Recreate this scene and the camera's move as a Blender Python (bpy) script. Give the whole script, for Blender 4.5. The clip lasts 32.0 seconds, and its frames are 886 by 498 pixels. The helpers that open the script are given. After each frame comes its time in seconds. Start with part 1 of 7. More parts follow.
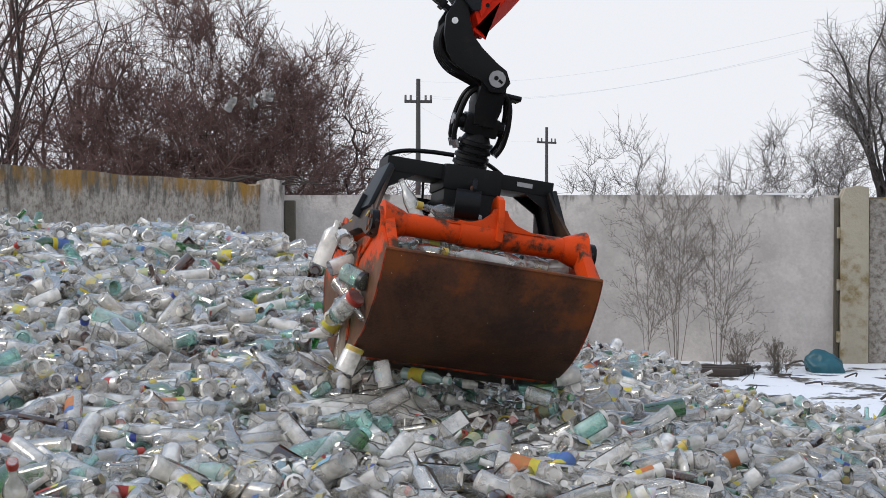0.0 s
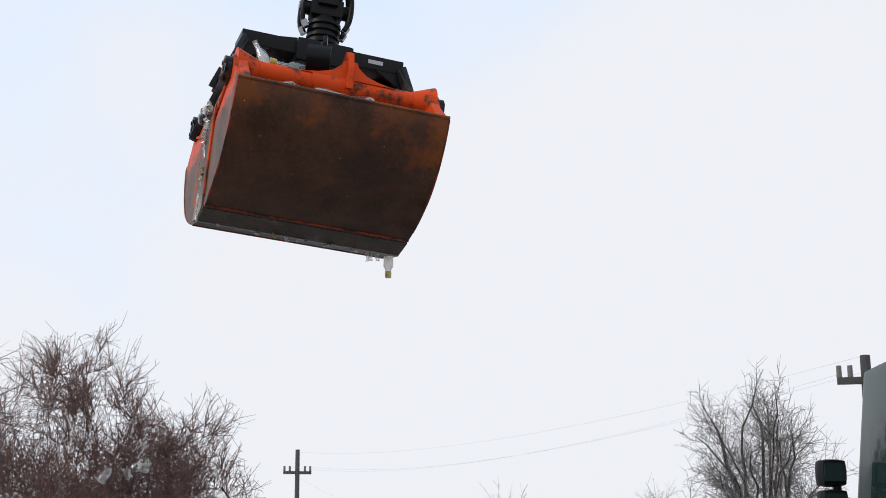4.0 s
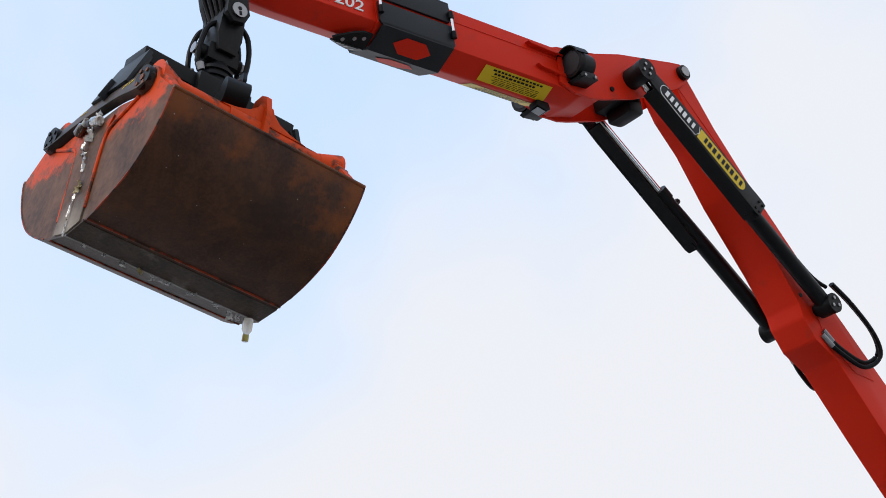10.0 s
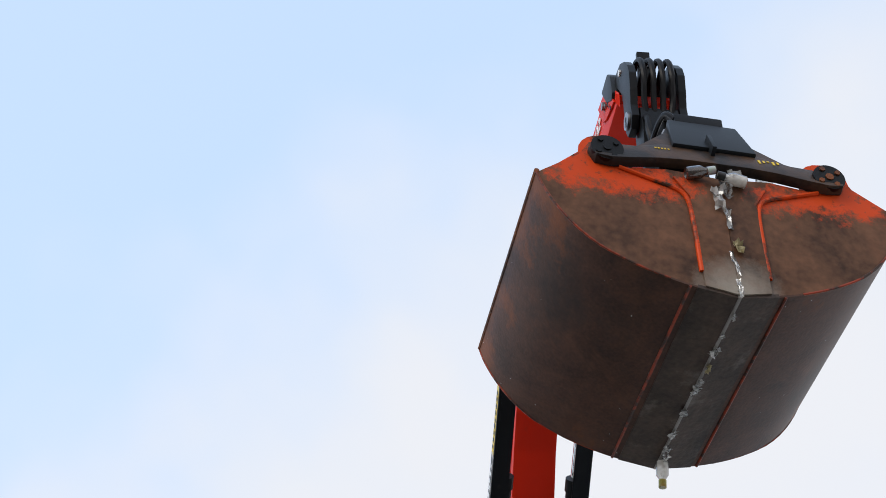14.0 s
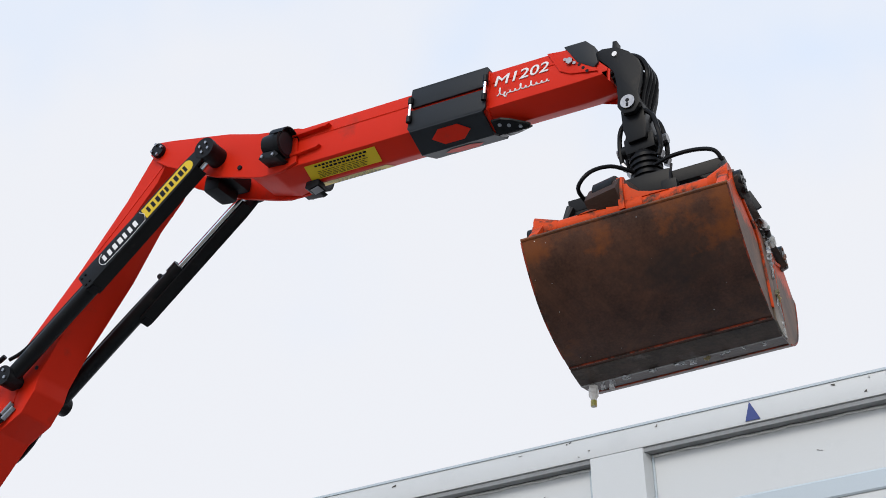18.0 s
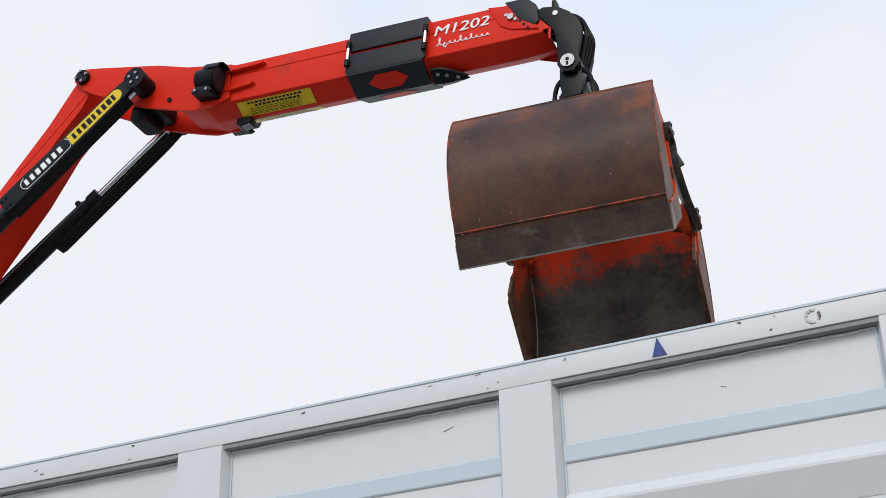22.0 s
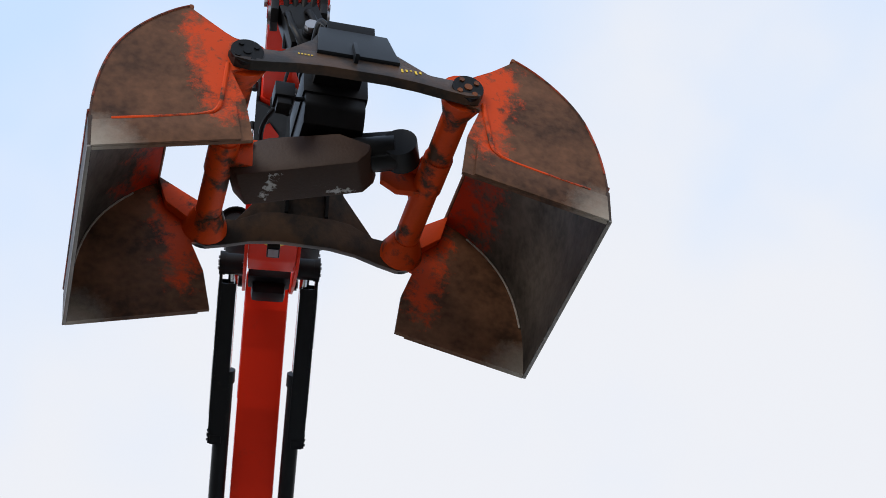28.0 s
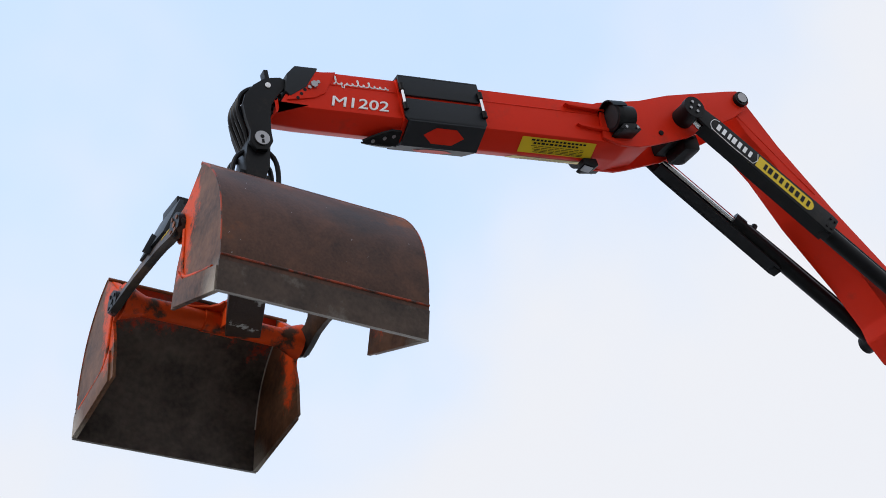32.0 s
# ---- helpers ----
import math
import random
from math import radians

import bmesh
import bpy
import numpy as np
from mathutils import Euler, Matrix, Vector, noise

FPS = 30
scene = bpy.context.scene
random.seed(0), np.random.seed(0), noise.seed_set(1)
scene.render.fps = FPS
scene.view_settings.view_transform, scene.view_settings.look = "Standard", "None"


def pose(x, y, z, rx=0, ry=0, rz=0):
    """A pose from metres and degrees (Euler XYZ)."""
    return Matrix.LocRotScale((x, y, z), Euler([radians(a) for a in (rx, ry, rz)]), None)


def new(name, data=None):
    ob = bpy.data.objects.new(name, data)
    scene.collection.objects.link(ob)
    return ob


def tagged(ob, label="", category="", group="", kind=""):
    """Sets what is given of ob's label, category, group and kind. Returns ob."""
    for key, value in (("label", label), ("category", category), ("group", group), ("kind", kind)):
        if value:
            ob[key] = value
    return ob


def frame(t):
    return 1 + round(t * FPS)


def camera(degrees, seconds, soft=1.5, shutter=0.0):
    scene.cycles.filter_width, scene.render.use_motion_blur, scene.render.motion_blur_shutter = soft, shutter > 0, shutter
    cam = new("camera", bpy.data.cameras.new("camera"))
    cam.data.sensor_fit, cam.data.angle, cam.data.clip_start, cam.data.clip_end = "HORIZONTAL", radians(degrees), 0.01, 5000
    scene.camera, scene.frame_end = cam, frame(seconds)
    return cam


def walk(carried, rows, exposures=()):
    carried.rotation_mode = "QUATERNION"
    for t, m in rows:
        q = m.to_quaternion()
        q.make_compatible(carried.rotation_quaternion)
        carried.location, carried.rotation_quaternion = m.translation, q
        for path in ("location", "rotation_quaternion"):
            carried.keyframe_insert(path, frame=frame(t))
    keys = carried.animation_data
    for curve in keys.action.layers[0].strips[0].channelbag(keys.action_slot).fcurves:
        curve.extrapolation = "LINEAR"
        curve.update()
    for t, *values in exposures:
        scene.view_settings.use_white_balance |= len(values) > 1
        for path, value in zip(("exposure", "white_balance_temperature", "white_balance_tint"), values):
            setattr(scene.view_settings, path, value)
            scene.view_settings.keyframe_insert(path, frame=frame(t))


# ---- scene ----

def aim(pan, tilt, roll):
    """The camera's pose on its stand: degrees to the right, up and of lean."""
    return pose(0, 0, 1.65, 90 + tilt, 0, -pan) @ pose(0, 0, 0, 0, 0, roll)


cam = camera(33.05, 32.0, soft=0.5, shutter=0.12)
walk(cam, [
    (0, aim(-33.30, -0.65, 0.11)), (0.5, aim(-33.33, -0.68, 0.09)), (1, aim(-33.29, -0.50, 0.19)), (1.5, aim(-32.96, 0.97, 0.14)),
    (2, aim(-32.65, 3.44, 0.05)), (2.5, aim(-31.98, 5.57, -0.06)), (3, aim(-30.83, 8.35, -0.22)), (3.5, aim(-29.70, 11.05, -0.31)),
    (5.5, aim(-24.60, 22.60, -0.90)), (6, aim(-22.63, 26.58, -1.19)), (6.5, aim(-21.26, 28.18, -1.27)), (7, aim(-20.04, 28.76, -1.47)),
    (7.5, aim(-19.29, 28.73, -1.61)), (8, aim(-18.95, 28.64, -1.61)), (8.5, aim(-18.84, 28.49, -1.54)), (9, aim(-18.59, 28.41, -1.41)),
    (9.5, aim(-18.68, 28.47, -1.33)), (10, aim(-18.66, 28.59, -1.13)), (10.5, aim(-18.32, 28.70, -0.87)), (11, aim(-17.44, 30.77, -0.59)),
    (11.5, aim(-16.20, 32.67, -0.45)), (12, aim(-14.13, 35.58, -0.30)), (12.5, aim(-11.41, 38.12, -0.43)), (13, aim(-8.99, 39.75, -0.55)),
    (13.5, aim(-5.77, 40.79, -0.62)), (14, aim(-2.04, 40.78, -0.66)), (14.5, aim(1.50, 40.40, -0.70)),
    (16.5, aim(14.80, 34.88, -1.11)), (17, aim(17.74, 34.07, -0.90)), (17.5, aim(20.09, 32.57, -1.19)), (18, aim(21.28, 30.87, -1.36)),
    (18.5, aim(21.68, 29.56, -1.30)), (19, aim(21.97, 28.92, -1.36)), (19.5, aim(22.33, 28.77, -1.33)), (20, aim(22.74, 28.44, -1.37)),
    (20.5, aim(23.18, 28.12, -1.37)), (20.6, aim(23.27, 28.05, -1.38)), (21, aim(23.62, 27.75, -1.41)), (21.3, aim(23.95, 27.84, -1.44)),
    (21.5, aim(24.17, 27.90, -1.47)), (21.6, aim(24.33, 27.94, -1.47)), (22, aim(24.96, 28.10, -1.49)), (22.5, aim(25.81, 28.43, -1.53)),
    (23, aim(26.43, 28.64, -1.56)), (23.5, aim(26.55, 28.65, -1.59)), (24, aim(26.53, 28.68, -1.63)), (24.5, aim(26.52, 28.69, -1.65)),
    (26.5, aim(20.75, 32.81, -1.31)), (27, aim(16.57, 34.22, -0.86)), (27.5, aim(13.03, 35.72, -1.02)), (28, aim(8.48, 37.06, -1.09)),
    (28.5, aim(3.07, 37.38, -1.06)), (29, aim(-4.48, 37.57, -1.27)), (29.5, aim(-9.58, 37.37, -1.27)), (30, aim(-12.99, 36.84, -1.38)),
    (30.5, aim(-15.69, 36.04, -1.49)), (31, aim(-19.02, 33.49, -1.80)), (31.5, aim(-21.20, 31.20, -1.75)), (32, aim(-23.31, 29.30, -2.01))
])

# ---- sky and light ----
world = bpy.data.worlds.new("world")
scene.world = world
world.use_nodes = True
wn, wl = world.node_tree.nodes, world.node_tree.links
wn.clear()
SUN_UP, SUN_TURN = radians(38), radians(222)
sky = wn.new("ShaderNodeTexSky")
sky.sky_type, sky.sun_disc, sky.sun_elevation, sky.sun_rotation = "NISHITA", False, SUN_UP, SUN_TURN
sky.air_density, sky.dust_density = 1.0, 2.0
sky.ozone_density = 0.3
blue = wn.new("ShaderNodeBackground")
haze = wn.new("ShaderNodeMix")
haze.data_type = "RGBA"
haze.inputs["Factor"].default_value = 0.90
haze.inputs["B"].default_value = (0.49, 0.69, 0.97, 1)
wl.new(sky.outputs[0], haze.inputs["A"])
wl.new(haze.outputs["Result"], blue.inputs[0])
blue.inputs[1].default_value = 0.97
cloud = wn.new("ShaderNodeBackground")
cloud.inputs[0].default_value = (0.858, 0.876, 0.928, 1)
cloud.inputs[1].default_value = 1.0
coord = wn.new("ShaderNodeTexCoord")
puffs = wn.new("ShaderNodeTexNoise")
puffs.inputs["Scale"].default_value, puffs.inputs["Detail"].default_value, puffs.inputs["Roughness"].default_value = 3.0, 4, 0.5
lie_of = wn.new("ShaderNodeVectorMath")
lie_of.operation = "DOT_PRODUCT"
lie_of.inputs[1].default_value = (1.0, 0.0, -3.0)
veil = wn.new("ShaderNodeMath")
veil.operation = "ADD"
ramp = wn.new("ShaderNodeMapRange")
ramp.interpolation_type = "SMOOTHSTEP"
ramp.inputs["From Min"].default_value, ramp.inputs["From Max"].default_value = -1.15, -0.05
ramp.inputs["To Min"].default_value, ramp.inputs["To Max"].default_value = 0.22, 1.0
both = wn.new("ShaderNodeMixShader")
wout = wn.new("ShaderNodeOutputWorld")
wl.new(coord.outputs["Generated"], puffs.inputs["Vector"])
wl.new(coord.outputs["Generated"], lie_of.inputs[0])
swell = wn.new("ShaderNodeMath")
swell.operation = "MULTIPLY_ADD"
swell.inputs[1].default_value, swell.inputs[2].default_value = 2.6, -0.10
wl.new(puffs.outputs["Fac"], swell.inputs[0])
wl.new(swell.outputs[0], veil.inputs[0])
wl.new(lie_of.outputs["Value"], veil.inputs[1])
wl.new(veil.outputs[0], ramp.inputs["Value"])
wl.new(ramp.outputs[0], both.inputs[0])
wl.new(blue.outputs[0], both.inputs[1])
wl.new(cloud.outputs[0], both.inputs[2])
wl.new(both.outputs[0], wout.inputs[0])

sun = new("sun", bpy.data.lights.new("sun", "SUN"))
sun.data.energy, sun.data.angle, sun.data.color = 1.2, radians(22), (1.0, 0.93, 0.82)
sun.matrix_world = pose(0, 0, 20, 90 - 38, 0, -42)
scene.view_settings.exposure = 0.0


# ---- small tools ----
def noise_mat(name, base, rough=0.5, metal=0.0, vary=0.25, scale=6.0, bump=0.0, grain=60.0, spot=None, spot_at=(0.55, 0.68), spot_scale=3.0, rand=0.0, coat=0.0, streak=None, spec=0.5, warp=0.0, hard=False):
    """A painted, stained or grainy surface: base colour varied at two scales, a second colour in patches, fine relief."""
    m = bpy.data.materials.new(name)
    m.use_nodes = True
    n, l = m.node_tree.nodes, m.node_tree.links
    b = n["Principled BSDF"]
    b.inputs["Roughness"].default_value, b.inputs["Metallic"].default_value = rough, metal
    b.inputs["Coat Weight"].default_value, b.inputs["Specular IOR Level"].default_value = coat, spec
    tc = n.new("ShaderNodeTexCoord")
    big, fine = n.new("ShaderNodeTexNoise"), n.new("ShaderNodeTexNoise")
    for node, s in ((big, scale), (fine, grain)):
        node.inputs["Scale"].default_value, node.inputs["Detail"].default_value = s, 6
        l.new(tc.outputs["Object"], node.inputs["Vector"])
    mix = n.new("ShaderNodeMix")
    mix.data_type = "RGBA"
    mix.inputs["A"].default_value = (*[c * (1 - vary) for c in base], 1)
    mix.inputs["B"].default_value = (*[min(1, c * (1 + vary)) for c in base], 1)
    add = n.new("ShaderNodeMath")
    add.operation = "MULTIPLY_ADD"
    add.inputs[1].default_value, add.inputs[2].default_value = 0.35, 0.0
    l.new(fine.outputs["Fac"], add.inputs[0])
    tot = n.new("ShaderNodeMath")
    tot.operation = "MULTIPLY_ADD"
    tot.inputs[1].default_value = 0.75
    l.new(big.outputs["Fac"], tot.inputs[0])
    l.new(add.outputs[0], tot.inputs[2])
    if hard:
        pull = n.new("ShaderNodeMapRange")
        pull.inputs["From Min"].default_value, pull.inputs["From Max"].default_value = 0.38, 0.72
        l.new(tot.outputs[0], pull.inputs["Value"])
        l.new(pull.outputs[0], mix.inputs["Factor"])
    else:
        l.new(tot.outputs[0], mix.inputs["Factor"])
    col = mix.outputs["Result"]
    if rand:
        info, hsv = n.new("ShaderNodeObjectInfo"), n.new("ShaderNodeHueSaturation")
        rr = n.new("ShaderNodeMapRange")
        rr.inputs["To Min"].default_value, rr.inputs["To Max"].default_value = 1 - rand, 1 + rand
        l.new(info.outputs["Random"], rr.inputs["Value"])
        l.new(rr.outputs[0], hsv.inputs["Value"])
        l.new(col, hsv.inputs["Color"])
        col = hsv.outputs[0]
    if spot:
        pn, cr, mx = n.new("ShaderNodeTexNoise"), n.new("ShaderNodeValToRGB"), n.new("ShaderNodeMix")
        pn.inputs["Scale"].default_value, pn.inputs["Detail"].default_value, pn.inputs["Roughness"].default_value = spot_scale, 8, 0.65
        pn.inputs["Distortion"].default_value = warp
        if streak:
            mp = n.new("ShaderNodeMapping")
            mp.inputs["Scale"].default_value = streak
            l.new(tc.outputs["Object"], mp.inputs[0])
            l.new(mp.outputs[0], pn.inputs["Vector"])
        else:
            l.new(tc.outputs["Object"], pn.inputs["Vector"])
        cr.color_ramp.elements[0].position, cr.color_ramp.elements[1].position = spot_at
        mx.data_type = "RGBA"
        l.new(pn.outputs["Fac"], cr.inputs[0])
        l.new(cr.outputs[0], mx.inputs["Factor"])
        l.new(col, mx.inputs["A"])
        mx.inputs["B"].default_value = (*spot, 1)
        col = mx.outputs["Result"]
    l.new(col, b.inputs["Base Color"])
    if bump:
        bp = n.new("ShaderNodeBump")
        bp.inputs["Strength"].default_value, bp.inputs["Distance"].default_value = bump, 0.01
        l.new(fine.outputs["Fac"], bp.inputs["Height"])
        l.new(bp.outputs[0], b.inputs["Normal"])
    return m


def glass_mat(name, tint, dusty=(0.06, 0.5), rough=0.05, dust=(0.95, 0.94, 0.90), through_it=0.05, lens=0.16, ior=1.32):
    """Thin-walled bottle glass: see-through with a gloss, more or less dusty from piece to piece."""
    m = bpy.data.materials.new(name)
    m.use_nodes = True
    n, l = m.node_tree.nodes, m.node_tree.links
    n.clear()
    out = n.new("ShaderNodeOutputMaterial")
    clear, gloss, film = n.new("ShaderNodeMixShader"), n.new("ShaderNodeBsdfGlossy"), n.new("ShaderNodeBsdfDiffuse")
    pane, bent = n.new("ShaderNodeBsdfTransparent"), n.new("ShaderNodeBsdfRefraction")
    pane.inputs[0].default_value = bent.inputs["Color"].default_value = (*tint, 1)
    bent.inputs["IOR"].default_value, bent.inputs["Roughness"].default_value = ior, 0.01
    clear.inputs[0].default_value = lens
    l.new(pane.outputs[0], clear.inputs[1])
    l.new(bent.outputs[0], clear.inputs[2])
    gloss.inputs["Roughness"].default_value = rough
    film.inputs["Color"].default_value = (*[d * (0.45 + 0.55 * t) for d, t in zip(dust, tint)], 1)
    facing, steep, fres, wall, face = n.new("ShaderNodeLayerWeight"), n.new("ShaderNodeMath"), n.new("ShaderNodeMath"), n.new("ShaderNodeMixShader"), n.new("ShaderNodeMixShader")
    steep.operation, fres.operation = "POWER", "MULTIPLY_ADD"
    steep.inputs[1].default_value, fres.inputs[1].default_value, fres.inputs[2].default_value = 3.4, 0.95, 0.115
    l.new(facing.outputs["Facing"], steep.inputs[0])
    l.new(steep.outputs[0], fres.inputs[0])
    tc, tx, geo, info = n.new("ShaderNodeTexCoord"), n.new("ShaderNodeTexNoise"), n.new("ShaderNodeNewGeometry"), n.new("ShaderNodeObjectInfo")
    tx.inputs["Scale"].default_value, tx.inputs["Detail"].default_value = 14, 3
    l.new(tc.outputs["Object"], tx.inputs["Vector"])
    both, frac, span, patch = n.new("ShaderNodeMath"), n.new("ShaderNodeMath"), n.new("ShaderNodeMapRange"), n.new("ShaderNodeMapRange")
    frac.operation = "FRACT"
    l.new(geo.outputs["Random Per Island"], both.inputs[0])
    l.new(info.outputs["Random"], both.inputs[1])
    l.new(both.outputs[0], frac.inputs[0])
    often = n.new("ShaderNodeMath")
    often.operation = "POWER"
    often.inputs[1].default_value = 1.45
    l.new(frac.outputs[0], often.inputs[0])
    l.new(often.outputs[0], span.inputs["Value"])
    span.inputs["To Min"].default_value, span.inputs["To Max"].default_value = dusty
    l.new(tx.outputs["Fac"], patch.inputs["Value"])
    patch.inputs["From Min"].default_value, patch.inputs["From Max"].default_value = 0.35, 0.65
    patch.inputs["To Min"].default_value, patch.inputs["To Max"].default_value = 0.5, 1.5
    mul = n.new("ShaderNodeMath")
    mul.operation = "MULTIPLY"
    l.new(span.outputs[0], mul.inputs[0])
    l.new(patch.outputs[0], mul.inputs[1])
    l.new(mul.outputs[0], wall.inputs[0])
    l.new(clear.outputs[0], wall.inputs[1])
    milky, veiled = n.new("ShaderNodeBsdfTranslucent"), n.new("ShaderNodeMixShader")
    milky.inputs["Color"].default_value = film.inputs["Color"].default_value
    veiled.inputs[0].default_value = through_it
    l.new(film.outputs[0], veiled.inputs[1])
    l.new(milky.outputs[0], veiled.inputs[2])
    l.new(veiled.outputs[0], wall.inputs[2])
    # thick wall's dark refraction, painted in by facing just inside the bright rim
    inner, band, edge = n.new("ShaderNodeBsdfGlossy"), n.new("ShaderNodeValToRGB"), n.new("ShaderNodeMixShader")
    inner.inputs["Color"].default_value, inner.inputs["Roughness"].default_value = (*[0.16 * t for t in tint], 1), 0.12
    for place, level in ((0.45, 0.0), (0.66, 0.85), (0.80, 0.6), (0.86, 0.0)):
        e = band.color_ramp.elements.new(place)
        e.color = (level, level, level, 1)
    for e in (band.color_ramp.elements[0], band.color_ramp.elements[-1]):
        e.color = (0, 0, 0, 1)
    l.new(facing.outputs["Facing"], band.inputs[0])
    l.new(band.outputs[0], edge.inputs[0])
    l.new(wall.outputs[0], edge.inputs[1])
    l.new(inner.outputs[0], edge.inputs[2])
    l.new(fres.outputs[0], face.inputs[0])
    l.new(edge.outputs[0], face.inputs[1])
    l.new(gloss.outputs[0], face.inputs[2])
    l.new(face.outputs[0], out.inputs[0])
    return m


def part(name, bm, material, parent=None, label="", at=None, smooth=True):
    """Links a bmesh as one mesh object, under a thing or a part of it."""
    me = bpy.data.meshes.new(name)
    bmesh.ops.recalc_face_normals(bm, faces=bm.faces)
    bm.to_mesh(me)
    bm.free()
    me.materials.append(material)
    if smooth:
        me.shade_smooth()
        me.set_sharp_from_angle(angle=radians(35))
    ob = new(name, me)
    if parent is not None:
        ob.parent = parent
    if at is not None:
        ob.matrix_basis = at
    if label:
        tagged(ob, label)
    return ob


def each(name, bm, material, parent=None, label="", at=None, smooth=True):
    """Links every separate piece of a bmesh as a part of its own."""
    left, first = set(bm.faces), None
    while left:
        stack, piece = [next(f for f in bm.faces if f in left)], []
        left.discard(stack[0])
        while stack:
            f = stack.pop()
            piece.append(f)
            for v in f.verts:
                for g in v.link_faces:
                    if g in left:
                        left.discard(g)
                        stack.append(g)
        one, known = bmesh.new(), {}
        for f in piece:
            for v in f.verts:
                if v not in known:
                    known[v] = one.verts.new(v.co)
            one.faces.new([known[v] for v in f.verts])
        ob = part(name, one, material, parent, label, at, smooth)
        first = first or ob
    bm.free()
    return first


def again(ob, name, parent, at):
    """A further part on the mesh of another."""
    o = new(name, ob.data)
    o.parent = parent
    o.matrix_basis = at
    return o


def box(bm, lo, hi, bevel=0.0, m=None):
    c = [(a + b) / 2 for a, b in zip(lo, hi)]
    s = [b - a for a, b in zip(lo, hi)]
    r = bmesh.ops.create_cube(bm, size=1)["verts"]
    bmesh.ops.scale(bm, vec=s, verts=r)
    bmesh.ops.translate(bm, vec=c, verts=r)
    if bevel:
        e = list({ed for v in r for ed in v.link_edges})
        r = list({v for f in bmesh.ops.bevel(bm, geom=e, offset=bevel, segments=2, profile=0.7, affect="EDGES")["faces"] for v in f.verts} | {v for v in r if v.is_valid})
    if m is not None:
        bmesh.ops.transform(bm, matrix=m, verts=r)
    return r


def rod(bm, p0, p1, r0, r1=None, seg=16):
    p0, p1 = Vector(p0), Vector(p1)
    d = p1 - p0
    m = Matrix.Translation((p0 + p1) / 2) @ d.to_track_quat("Z", "Y").to_matrix().to_4x4()
    return bmesh.ops.create_cone(bm, cap_ends=True, segments=seg, radius1=r0, radius2=r0 if r1 is None else r1, depth=d.length, matrix=m)["verts"]


def prism(bm, pts, y0, y1, bevel=0.0, plane="xz"):
    """A flat outline drawn in a plane and given thickness across it."""
    def at(a, b, c):
        return (a, c, b) if plane == "xz" else (c, a, b) if plane == "yz" else (a, b, c)
    lo = [bm.verts.new(at(a, b, y0)) for a, b in pts]
    hi = [bm.verts.new(at(a, b, y1)) for a, b in pts]
    k = len(pts)
    fs = [bm.faces.new(lo), bm.faces.new(hi[::-1])]
    fs += [bm.faces.new((lo[i], lo[(i + 1) % k], hi[(i + 1) % k], hi[i])) for i in range(k)]
    bmesh.ops.recalc_face_normals(bm, faces=fs)
    if bevel:
        es = list({e for f in fs for e in f.edges})
        bmesh.ops.bevel(bm, geom=es, offset=bevel, segments=2, profile=0.7, affect="EDGES")


def loft(bm, stations, bevel=0.0):
    """A boom of five-cornered section: flat top, upright sides, keeled underside; stations of (x, half width, top, side's foot, keel)."""
    rings = [[bm.verts.new((x, y, z)) for y, z in ((-w, t), (w, t), (w, b), (0, b - h), (-w, b))] for x, w, t, b, h in stations]
    for p, q in zip(rings, rings[1:]):
        for i in range(5):
            bm.faces.new((p[i], p[(i + 1) % 5], q[(i + 1) % 5], q[i]))
    bm.faces.new(rings[0])
    bm.faces.new(rings[-1][::-1])
    bmesh.ops.recalc_face_normals(bm, faces=bm.faces)
    if bevel:
        es = [e for e in bm.edges if len(e.link_faces) == 2 and e.calc_face_angle() > 0.35]
        bmesh.ops.bevel(bm, geom=es, offset=bevel, segments=2, profile=0.7, affect="EDGES")


def hose(bm, pts, r, seg=8, steps=6):
    """A round tube that bends smoothly through points."""
    P = [Vector(p) for p in pts]
    fine = []
    for i in range(len(P) - 1):
        a, b, c, d = P[max(i - 1, 0)], P[i], P[i + 1], P[min(i + 2, len(P) - 1)]
        for k in range(steps):
            t = k / steps
            fine.append(0.5 * ((2 * b) + (c - a) * t + (2 * a - 5 * b + 4 * c - d) * t * t + (3 * b - a - 3 * c + d) * t ** 3))
    fine.append(P[-1])
    rings = []
    for i, p in enumerate(fine):
        d = (fine[min(i + 1, len(fine) - 1)] - fine[max(i - 1, 0)]).normalized()
        s = d.cross(Vector((0.31, 0.2, 0.93))).normalized()
        u = s.cross(d)
        rings.append([bm.verts.new(p + r * (math.cos(a) * s + math.sin(a) * u)) for a in [2 * math.pi * j / seg for j in range(seg)]])
    for a, b in zip(rings, rings[1:]):
        for j in range(seg):
            bm.faces.new((a[j], a[(j + 1) % seg], b[(j + 1) % seg], b[j]))
    bm.faces.new(rings[0])
    bm.faces.new(rings[-1][::-1])


